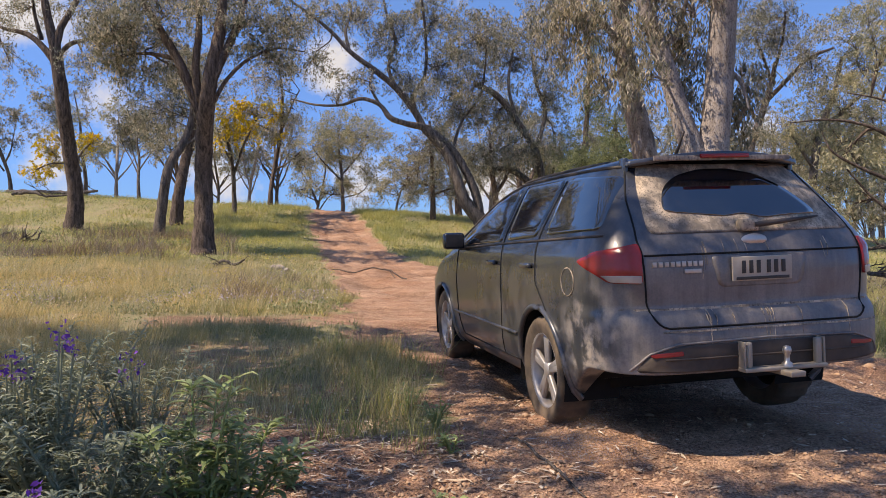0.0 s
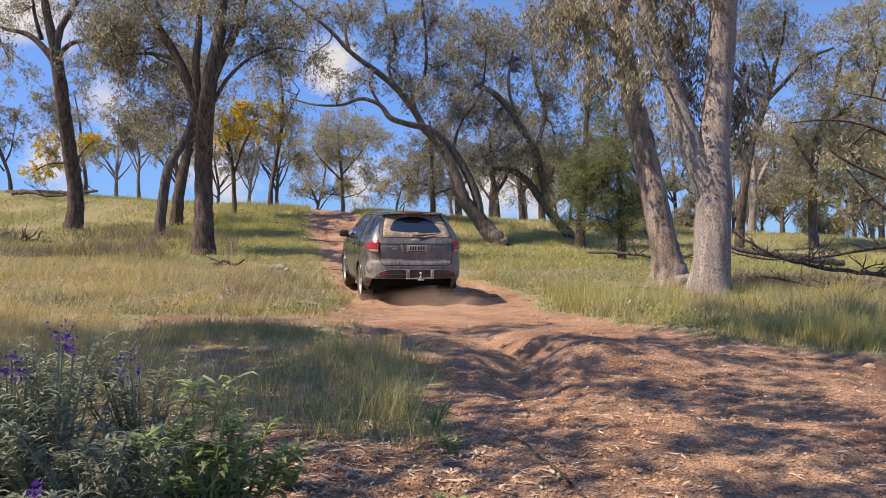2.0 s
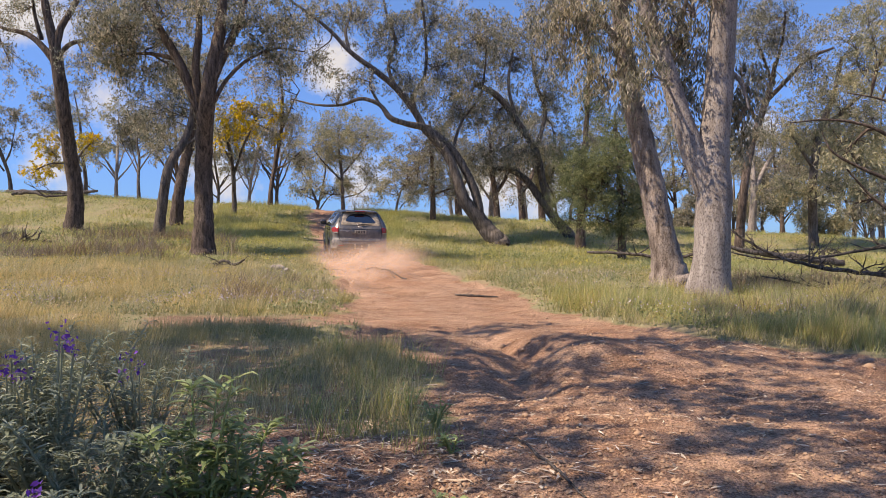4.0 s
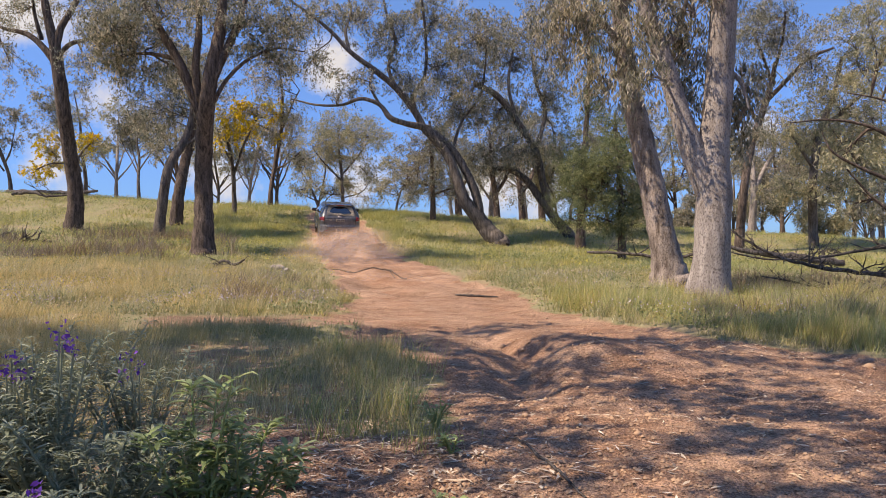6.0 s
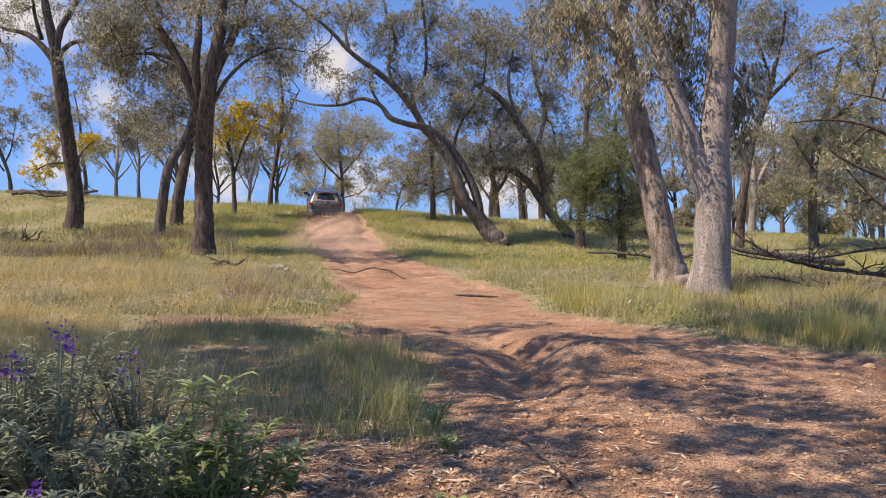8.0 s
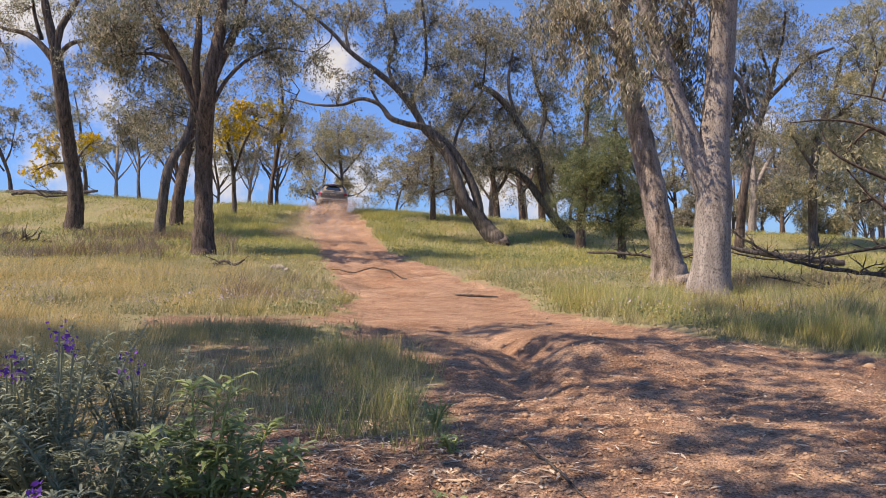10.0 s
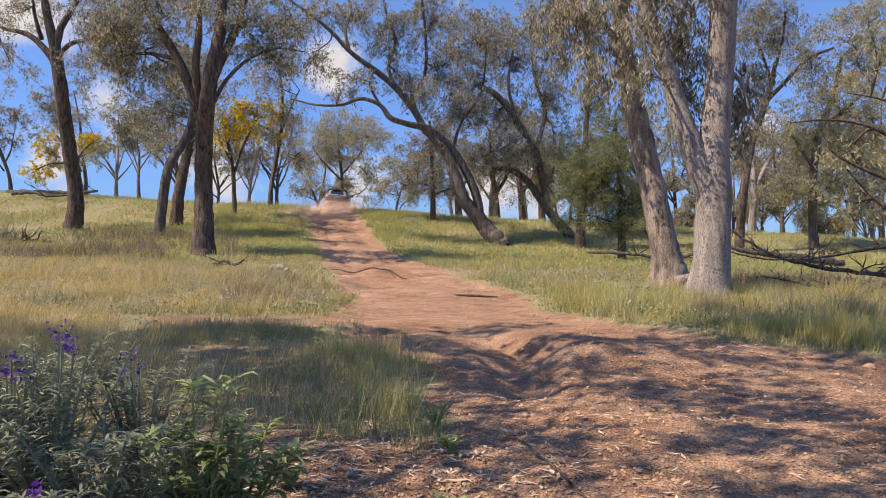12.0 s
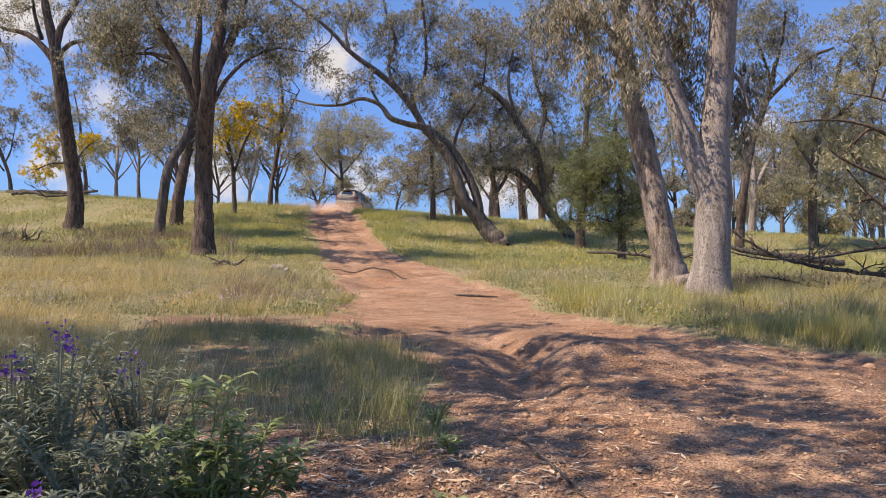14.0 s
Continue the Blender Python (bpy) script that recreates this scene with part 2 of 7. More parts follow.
def ground_mat():
    m = Mat("earth", 0.95, 0, 0.15)
    v = m.coords()
    a = m.node("ShaderNodeAttribute")
    a.attribute_name = "dirt"
    big, mid_n, fine = m.noise(0.8, 5, 0.6, v), m.noise(6, 5, 0.65, v), m.noise(55, 4, 0.7, v)
    soil = m.mix(m.ramp(big, (0.35, (0, 0, 0)), (0.68, (1, 1, 1))), (0.44, 0.245, 0.155), (0.56, 0.375, 0.265))
    soil = m.mix(m.ramp(mid_n, (0.42, (0, 0, 0)), (0.66, (0.75, 0.75, 0.75))), soil, (0.36, 0.215, 0.145))
    streak = m.noise(2.6, 6, 0.7, v, (0.5, 1.3, 1))
    soil = m.mix(0.8, soil, m.ramp(streak, (0.36, (0.62, 0.56, 0.52)), (0.52, (1.0, 1.0, 1.0)), (0.66, (1.3, 1.28, 1.25))), "MULTIPLY")
    vo = m.node("ShaderNodeTexVoronoi", Scale=42.0)
    m.link(v, vo.inputs["Vector"])
    grit = m.noise(210, 3, 0.6, v)
    soil = m.mix(0.6, soil, m.ramp(grit, (0.3, (0.5, 0.48, 0.46)), (0.7, (1.3, 1.3, 1.3))), "MULTIPLY")
    soil = m.mix(m.ramp(vo.outputs["Distance"], (0.0, (1, 1, 1)), (0.22, (1, 1, 1)), (0.30, (0, 0, 0))), soil,
                 m.mix(0.6, soil, m.ramp(vo.outputs["Color"], (0.3, (0.26, 0.14, 0.09)), (0.8, (0.62, 0.44, 0.31)))))
    soil = m.mix(0.9, soil, m.ramp(fine, (0.34, (0.30, 0.27, 0.26)), (0.52, (1.0, 1.0, 1.0)), (0.68, (1.5, 1.5, 1.5))), "MULTIPLY")
    clod = m.node("ShaderNodeTexVoronoi", Scale=16.0)
    m.link(v, clod.inputs["Vector"])
    lump_mask = m.ramp(clod.outputs["Distance"], (0.0, (1, 1, 1)), (0.16, (1, 1, 1)), (0.24, (0, 0, 0)))
    soil = m.mix(m.math("MULTIPLY", lump_mask, 0.55), soil, m.ramp(clod.outputs["Color"], (0.2, (0.26, 0.14, 0.09)), (0.5, (0.46, 0.28, 0.18)), (0.9, (0.66, 0.50, 0.37))))
    sod = m.mix(m.ramp(mid_n, (0.4, (0, 0, 0)), (0.6, (1, 1, 1))), (0.25, 0.235, 0.12), (0.33, 0.31, 0.165))
    sod = m.mix(m.ramp(big, (0.4, (0, 0, 0)), (0.65, (0.8, 0.8, 0.8))), sod, (0.36, 0.27, 0.175))
    edge = m.math("ADD", a.outputs["Fac"], m.math("MULTIPLY", m.math("SUBTRACT", mid_n, 0.5), 0.9))
    m.color(m.mix(m.ramp(edge, (0.35, (0, 0, 0)), (0.6, (1, 1, 1))), sod, soil))
    h = m.math("ADD", m.math("MULTIPLY", mid_n, 1.0), m.math("MULTIPLY", fine, 0.5))
    h = m.math("SUBTRACT", h, m.math("MULTIPLY", m.ramp(vo.outputs["Distance"], (0.0, (0, 0, 0)), (0.3, (1, 1, 1))), 0.35))
    h = m.math("ADD", h, m.math("MULTIPLY", lump_mask, 0.5))
    m.bump(h, 1.0, 0.05)
    return m.m


def build_ground():
    ys = [-60.0, -30, -15, -8, -4, -2, -0.5]
    y = 0.6
    while y < 70:
        ys.append(y)
        y += max(0.03, 0.0085 * y)
    ys += [75, 80, 90, 100, 120, 160, 220, 320, 500, 900, 1800]
    ys = np.array(ys)
    core = np.concatenate([np.linspace(-0.95, 0.95, 301)])
    us = np.concatenate([[-30, -12, -6, -3.5, -2.2, -1.5, -1.15], core, [1.15, 1.5, 2.2, 3.5, 6, 12, 30]])
    yy, uu = np.meshgrid(ys, us, indexing="ij")
    xx = uu * (np.abs(yy) * 0.72 + 1.6)
    zz = height(xx, yy)
    n, k = yy.shape
    idx = np.arange(n * k).reshape(n, k)
    quads = np.stack([idx[:-1, :-1], idx[:-1, 1:], idx[1:, 1:], idx[1:, :-1]], -1).reshape(-1, 4)
    ob = mesh_object("ground", np.stack([xx, yy, zz], -1).reshape(-1, 3), quads, ground_mat(), smooth=True, attrs={"dirt": dirt(xx, yy).ravel()})
    tagged(ob, "red-brown dirt track climbing a grassy hillside", "ground", kind="structure")


build_ground()

# ---- trees: tapered limbs, fine twigs, and crowns of many single leaves ----
def spline(points, per=6):
    """Catmull-Rom through a few points of (x, y, z, radius)."""
    p = np.asarray(points, float)
    p = np.vstack([2 * p[0] - p[1], p, 2 * p[-1] - p[-2]])
    out = []
    for i in range(1, len(p) - 2):
        for t in np.arange(per) / per:
            a, b, c, d = p[i - 1], p[i], p[i + 1], p[i + 2]
            out.append(0.5 * (2 * b + (c - a) * t + (2 * a - 5 * b + 4 * c - d) * t * t + (3 * b - a - 3 * c + d) * t ** 3))
    out.append(p[-2])
    return np.array(out)


def tubes(paths, sides, rng=None, knobs=0.0):
    """Corners and quads of round tubes along the paths (each an array of x, y, z, radius)."""
    vs, fs, base = [], [], 0
    ang = np.arange(sides) * 2 * math.pi / sides
    for p in paths:
        c, r = p[:, :3], np.maximum(p[:, 3], 0.001)
        d = np.gradient(c, axis=0)
        d /= np.linalg.norm(d, axis=1)[:, None] + 1e-9
        ref = np.array([0.0, 1.0, 0.12]) if abs(d[0, 1]) < 0.8 else np.array([1.0, 0.0, 0.1])
        u = np.cross(d, ref)
        u /= np.linalg.norm(u, axis=1)[:, None] + 1e-9
        w = np.cross(u, d)
        rr = np.repeat(r[:, None], sides, 1)
        if rng is not None and knobs:
            rr = rr * (1 + knobs * (rng.rand(len(c), sides) - 0.5))
        ring = c[:, None] + rr[..., None] * (u[:, None] * np.cos(ang)[None, :, None] + w[:, None] * np.sin(ang)[None, :, None])
        n = len(c)
        idx = base + np.arange(n * sides).reshape(n, sides)
        nxt = np.roll(idx, -1, 1)
        vs.append(ring.reshape(-1, 3))
        fs.append(np.stack([idx[:-1], nxt[:-1], nxt[1:], idx[1:]], -1).reshape(-1, 4))
        base += n * sides
    return np.vstack(vs), np.vstack(fs)


def leaves(centres, rng, length, width, droop, up=False, simple=False):
    """Corners and faces of one narrow leaf at each centre: a kite, or a sliver for far crowns."""
    n = len(centres)
    d = rng.normal(size=(n, 3))
    d /= np.linalg.norm(d, axis=1)[:, None]
    d[:, 2] += -droop if not up else droop
    d /= np.linalg.norm(d, axis=1)[:, None]
    s = np.cross(d, rng.normal(size=(n, 3)))
    s /= np.linalg.norm(s, axis=1)[:, None] + 1e-9
    ln = (length * (0.6 + 0.8 * rng.rand(n)))[:, None]
    wd = (width * (0.6 + 0.8 * rng.rand(n)))[:, None]
    if simple:
        v = np.stack([centres - d * ln * 0.5 + s * wd * 0.6, centres - d * ln * 0.5 - s * wd * 0.6, centres + d * ln * 0.5], 1)
        return v.reshape(-1, 3), np.arange(n * 3).reshape(n, 3)
    bend = np.cross(s, d) * ln * 0.12
    a = centres - d * ln * 0.5
    b = centres - d * ln * 0.05 + s * wd * 0.5 + bend
    c = centres + d * ln * 0.5
    e = centres - d * ln * 0.05 - s * wd * 0.5 + bend
    v = np.stack([a, b, c, e], 1).reshape(-1, 3)
    return v, np.arange(n * 4).reshape(n, 4)


def sprays(mids, hubs, rng, per, spread, droop):
    """Leaf places: each clump is a handful of short shoots that arch outwards and hang, leaves set along them."""
    shoots = max(3, per // 13)
    each = per // shoots
    c, hub = np.repeat(mids, shoots, 0), np.repeat(hubs, shoots, 0)
    n = len(c)
    out = c - hub
    out /= np.linalg.norm(out, axis=1)[:, None] + 1e-6
    d = out * 0.6 + rng.normal(size=(n, 3)) * 0.75
    d[:, 2] -= 0.25 * droop
    d /= np.linalg.norm(d, axis=1)[:, None]
    ln = spread * (0.7 + 0.9 * rng.rand(n))
    foot = c + rng.normal(size=(n, 3)) * spread * (0.34, 0.34, 0.24)
    t = rng.rand(n, each) ** 0.8
    sag = -0.35 * max(0.0, droop) * t * t
    p = foot[:, None] + d[:, None] * (t * ln[:, None])[..., None] + rng.normal(size=(n, each, 3)) * spread * 0.11
    p[..., 2] += sag * ln[:, None]
    return p.reshape(-1, 3), np.repeat(np.arange(n) // shoots, each)


def tree(name, label, category, base, limbs, lobes, bark, leaf, seed, size=(0.13, 0.03), droop=0.9, per=90, spread=0.34,
         sides=12, bloom=None, bloom_share=0.0, group="", sink=0.15, knobs=0.055, swing=0.035, simple=False):
    """A tree that stands at base (x, y). limbs: lists of (x, y, z, radius) from its foot, the trunk first.
    lobes: (x, y, z, half width, half depth, half height, clumps) of foliage.
    swing: how far the limbs reach forwards and back, per metre of the tree's distance from the viewer."""
    rng = np.random.RandomState(seed)
    root = new(name)
    foot_z = ground_z(*base)
    root.location = (base[0], base[1], foot_z)
    tagged(root, label, category, group)
    reach, k1, k2, ph = min(1.5, swing * base[1]), 0.5 + 0.4 * rng.rand(), 0.25 + 0.3 * rng.rand(), rng.rand() * 6.28

    def swung(p, extra=0.0):
        """Carries a limb out in depth along the viewer's line, so that crowns are as deep as they are wide."""
        p = np.array(p, float)
        lift = np.clip((p[:, 2] - 1.0) / 4.0, 0, 1)
        dy = reach * lift * np.sin(k1 * p[:, 0] + k2 * p[:, 2] + ph) + extra
        q = 1 + dy / max(base[1], 4.0)
        p[:, 0] = (base[0] + p[:, 0]) * q - base[0]
        p[:, 2] = EYE[2] + (foot_z + p[:, 2] - EYE[2]) * q - foot_z
        p[:, 1] += dy
        return p

    paths = []
    for k, pts in enumerate(limbs):
        pts = [tuple(q) for q in pts]
        if k == 0:
            x, y, z, r = pts[0]
            pts = [(x, y, -sink, r * 1.35), (x, y, 0.12, r * 1.12)] + pts[1:]
        p = spline(pts, 7)
        wob = rng.normal(size=(len(p), 3)) * p[:, 3:4] * knobs * 0.5
        wob[0] = wob[-1] = 0
        p[:, :3] += wob
        if reach > 0:
            p = swung(p)
        paths.append(p)
        v, f = tubes([p], sides if k == 0 else max(7, sides - 4), rng, knobs)
        mesh_object("trunk" if k == 0 else "limb", v, f, bark, root, smooth=True)
    spine = np.vstack(paths[1:] if len(paths) > 1 else paths)
    twigs, mids, hubs = [], [], []
    for (x, y, z, rx, ry, rz, clumps) in lobes:
        q = rng.normal(size=(clumps, 3))
        q /= np.linalg.norm(q, axis=1)[:, None]
        q *= (rng.rand(clumps) ** 0.45)[:, None]
        centre = np.array([x, y, z], float)
        if reach > 0:
            centre = swung(centre[None], reach * 0.6 * (rng.rand() * 2 - 1))[0]
        c = centre + q * (rx, ry, rz)
        near = spine[np.argmin(((spine[:, :3] - centre) ** 2).sum(1))]
        fork = near[:3] * 0.35 + centre * 0.65
        stem = spline([(*near[:3], min(near[3] * 0.7, 0.055)), (*(near[:3] * 0.65 + centre * 0.35 + rng.normal(size=3) * rx * 0.16), 0.034), (*fork, 0.024), (*(centre + rng.normal(size=3) * rx * 0.25), 0.012)], 4)
        twigs.append(stem)
        for e in c:
            s = stem[rng.randint(len(stem) // 3, len(stem))]
            m = (s[:3] + e) / 2 + rng.normal(size=3) * 0.13 * np.linalg.norm(e - s[:3])
            twigs.append(np.array([(*s[:3], 0.014), (*(s[:3] * 0.6 + m * 0.4), 0.012), (*m, 0.009), (*e, 0.003)]))
        mids.append(c)
        hubs.append(np.repeat(centre[None], clumps, 0))
    v, f = tubes(twigs, 3)
    tagged(mesh_object("branchwork", v, f, bark, root), kind="stuff")
    mids, hubs = np.vstack(mids), np.vstack(hubs)
    pos, owner = sprays(mids, hubs, rng, per, spread, droop)
    pick = (rng.rand(len(mids)) < bloom_share)[owner]
    v, f = leaves(pos[~pick], rng, size[0], size[1], droop, simple=simple)
    tagged(mesh_object("crown", v, f, leaf, root), kind="stuff")
    if bloom is not None:
        v, f = leaves(pos[pick], rng, size[0] * 0.8, size[1] * 1.6, 0.1)
        mesh_object("blossom", v, f, bloom, root, "golden yellow wattle blossom")
    return root

# ---- the trees on the slope ----
tree("gum_tree", "dark-barked gum tree with a forked trunk on the slope", "tree", (-16.29, 32.51),
     [[(0.00, 0.00, -0.00, 0.374), (0.10, 0.00, 1.44, 0.324), (-0.17, 0.00, 3.44, 0.299), (-0.42, 0.00, 5.18, 0.287), (-0.65, 0.00, 6.93, 0.262), (-0.85, 0.00, 8.17, 0.224), (-1.15, 0.00, 9.42, 0.174), (-1.45, 0.00, 11.16, 0.125)],
            [(-0.67, 0.00, 7.17, 0.199), (-1.20, 0.00, 7.92, 0.149), (-1.99, 0.00, 8.62, 0.112), (-3.11, 0.00, 8.92, 0.075), (-4.24, 0.00, 9.42, 0.050)],
            [(-0.80, 0.00, 7.92, 0.174), (-0.55, 0.00, 8.92, 0.149), (-0.05, 0.00, 9.79, 0.125), (0.50, 0.00, 10.91, 0.100)],
            [(-0.65, 0.00, 7.67, 0.112), (-0.12, 0.00, 8.22, 0.100), (1.00, 0.00, 8.42, 0.062), (1.74, 0.00, 8.17, 0.025)],
            [(-1.40, 0.00, 8.42, 0.100), (-1.69, 0.00, 9.42, 0.075), (-1.87, 0.00, 10.66, 0.050)]],
     [(-2.49, 0.00, 9.67, 1.26, 1.26, 0.84, 18),
      (0.50, 0.00, 10.16, 1.67, 1.67, 0.98, 25),
      (-1.12, 0.00, 11.66, 2.51, 2.20, 1.12, 29),
      (-3.99, 0.00, 8.67, 1.40, 1.40, 1.12, 18),
      (1.74, 0.00, 8.42, 0.98, 0.98, 0.84, 16),
      (-3.33, 1.00, 7.42, 1.15, 1.15, 0.72, 9),
      (0.98, -1.00, 7.17, 0.81, 0.81, 0.68, 9)],
     M["bark_dark"], M["leaf_gum"], 11, size=(0.145, 0.036), per=104, spread=0.46)

tree("gum_tree", "tall gum tree with dark furrowed bark and spreading limbs", "tree", (-8.15, 25.09),
     [[(0.00, 0.00, -0.00, 0.385), (0.02, 0.00, 0.96, 0.337), (0.00, 0.00, 2.31, 0.308), (0.02, 0.00, 3.65, 0.288), (0.10, 0.00, 5.00, 0.269), (0.29, 0.00, 6.34, 0.231), (0.54, 0.00, 7.50, 0.192), (0.65, 0.00, 8.65, 0.154), (0.77, 0.00, 10.00, 0.096)],
            [(0.00, 0.00, 4.52, 0.192), (-0.42, 0.00, 5.58, 0.173), (-0.88, 0.00, 6.63, 0.154), (-1.44, 0.00, 7.59, 0.135), (-2.02, 0.00, 8.56, 0.115), (-2.40, 0.00, 9.81, 0.077)],
            [(-0.15, 0.00, 5.19, 0.154), (-0.27, 0.00, 6.34, 0.135), (-0.15, 0.00, 7.69, 0.115), (-0.19, 0.00, 9.42, 0.077)],
            [(0.27, 0.00, 5.77, 0.135), (0.73, 0.00, 6.83, 0.135), (1.19, 0.00, 7.88, 0.115), (1.54, 0.00, 9.04, 0.077)],
            [(0.35, 0.00, 5.19, 0.077), (0.81, 0.00, 5.96, 0.067), (1.54, 0.00, 6.63, 0.058), (2.50, 0.00, 7.00, 0.038), (3.46, 0.00, 6.88, 0.019)],
            [(-0.88, 0.00, 6.63, 0.077), (-1.92, 0.00, 6.83, 0.058), (-2.88, 0.00, 6.73, 0.038)]],
     [(-2.69, 0.00, 7.50, 1.18, 1.18, 0.97, 41),
      (-1.15, -1.00, 8.13, 1.45, 1.45, 0.83, 34),
      (-2.40, 0.00, 6.34, 0.97, 0.97, 0.60, 23),
      (-1.92, 1.00, 7.49, 0.81, 0.81, 0.81, 13),
      (1.35, 0.00, 7.69, 1.18, 1.18, 0.75, 27),
      (2.12, 0.00, 6.83, 0.97, 0.97, 0.47, 20),
      (0.58, 0.00, 9.42, 2.37, 2.20, 0.97, 46),
      (-1.27, 2.00, 9.54, 1.86, 1.86, 0.81, 29),
      (-3.27, 0.00, 7.98, 0.86, 0.86, 0.75, 25),
      (-1.07, 2.00, 6.63, 0.70, 0.70, 0.93, 18),
      (2.91, -1.00, 7.76, 0.83, 0.83, 0.62, 16)],
     M["bark_dark"], M["leaf_gum"], 12, size=(0.145, 0.036), per=104, spread=0.46)

tree("leaning_gum", "slim grey leaning gum tree", "tree", (-12.08, 31.34),
     [[(0.00, 0.00, -0.00, 0.240), (0.12, 0.00, 1.20, 0.216), (0.34, 0.00, 2.64, 0.204), (0.60, 0.00, 3.36, 0.192), (0.98, 0.00, 3.89, 0.168), (1.37, 0.00, 4.92, 0.144), (1.47, 0.00, 6.48, 0.120), (1.18, 0.00, 8.17, 0.096)],
            [(0.98, 0.00, 3.89, 0.096), (1.54, 0.00, 4.20, 0.072), (1.71, 0.00, 5.28, 0.048)]],
     [(1.18, 0.00, 7.93, 1.08, 1.08, 1.08, 18),
      (0.09, 1.00, 6.71, 1.25, 1.25, 1.11, 25),
      (-0.66, 1.00, 5.72, 1.25, 1.25, 0.83, 18),
      (0.94, 0.00, 5.52, 0.94, 0.94, 0.81, 11)],
     M["bark_grey"], M["leaf_gum"], 13, size=(0.145, 0.036), per=104, spread=0.46)

tree("gum_tree", "slim dark gum tree in the grass", "tree", (-13.15, 36.34),
     [[(0.00, 0.00, -0.00, 0.306), (0.11, 0.00, 1.34, 0.279), (0.39, 0.00, 2.87, 0.251), (0.67, 0.00, 4.26, 0.223), (0.95, 0.00, 6.07, 0.167), (1.06, 0.00, 8.30, 0.111)]],
     [(0.78, 0.00, 7.74, 1.56, 1.56, 1.25, 18),
      (-1.13, 1.00, 5.13, 1.28, 1.28, 1.12, 20),
      (-0.33, 0.00, 3.84, 0.94, 0.94, 0.78, 9),
      (1.87, 1.00, 7.13, 1.12, 1.12, 0.96, 13)],
     M["bark_dark"], M["leaf_gum"], 14, size=(0.145, 0.036), per=104, spread=0.46)

tree("wattle_tree", "wattle tree with golden yellow blossom", "tree", (-22.12, 44.00),
     [[(0.00, 0.00, 0.43, 0.135), (-0.07, 0.00, 1.61, 0.118), (-0.34, 0.00, 2.79, 0.101), (-0.94, 0.00, 3.63, 0.067)],
            [(-0.07, 0.00, 1.61, 0.067), (0.57, 0.00, 2.62, 0.067), (1.25, 0.00, 3.30, 0.034)],
            [(-0.20, 0.00, 1.95, 0.067), (-1.28, 0.00, 1.95, 0.051), (-2.12, 0.00, 1.61, 0.034)]],
     [(-1.21, 0.00, 3.03, 0.98, 0.98, 0.83, 25),
      (1.25, 0.00, 3.30, 0.91, 0.91, 0.60, 18),
      (-2.29, 0.00, 1.61, 0.83, 0.83, 0.53, 11),
      (-1.11, 0.00, 1.61, 0.83, 0.83, 0.53, 9)],
     M["bark_grey"], M["leaf_olive"], 15, size=(0.16, 0.05), per=70, spread=0.36, sides=8, bloom=M["wattle"], bloom_share=0.5)

tree("wattle_tree", "wattle tree in golden yellow flower", "tree", (-11.44, 40.45),
     [[(0.00, 0.00, -0.00, 0.140), (-0.03, 0.00, 1.18, 0.124), (-0.09, 0.00, 2.42, 0.109), (-0.31, 0.00, 3.66, 0.093), (-0.47, 0.00, 4.90, 0.062)],
            [(-0.03, 0.00, 2.11, 0.078), (0.47, 0.00, 3.66, 0.062), (1.24, 0.00, 5.21, 0.047)],
            [(-0.09, 0.00, 2.73, 0.062), (-0.62, 0.00, 3.66, 0.047), (-0.93, 0.00, 4.59, 0.031)]],
     [(-0.09, 0.00, 5.36, 1.18, 1.18, 0.90, 39),
      (1.24, 0.00, 5.89, 1.04, 1.04, 0.69, 29),
      (2.33, 0.00, 5.52, 0.69, 0.69, 0.69, 20),
      (-0.47, 0.00, 3.97, 0.90, 0.90, 0.97, 23),
      (0.78, 0.00, 4.43, 0.97, 0.97, 0.69, 16),
      (2.48, 0.00, 4.28, 0.56, 0.56, 0.69, 9)],
     M["bark_grey"], M["leaf_olive"], 16, size=(0.15, 0.045), per=70, spread=0.32, sides=8, bloom=M["wattle"], bloom_share=0.46)

tree("sapling_gum", "slender curved gum sapling", "tree", (-10.28, 43.85),
     [[(0.00, 0.00, 0.02, 0.151), (0.07, 0.00, 1.23, 0.134), (0.34, 0.00, 2.75, 0.128), (0.64, 0.00, 4.43, 0.108), (0.74, 0.00, 6.28, 0.084), (0.57, 0.00, 8.29, 0.050)],
            [(0.27, 0.00, 2.24, 0.067), (1.01, 0.00, 2.58, 0.050), (1.75, 0.00, 3.25, 0.034)],
            [(0.64, 0.00, 4.43, 0.067), (1.24, 0.00, 5.94, 0.050), (1.75, 0.00, 6.95, 0.034)]],
     [(-0.27, 0.00, 7.79, 1.51, 1.51, 1.13, 25),
      (0.74, 0.00, 8.63, 1.13, 1.13, 1.13, 16),
      (1.24, 0.00, 5.94, 0.83, 0.83, 0.83, 9),
      (1.75, 0.00, 2.91, 0.83, 0.83, 0.83, 9),
      (0.40, 0.00, 4.43, 0.68, 0.68, 0.60, 6)],
     M["bark_dark"], M["leaf_grey"], 17, size=(0.14, 0.042), per=104, spread=0.5, sides=8)

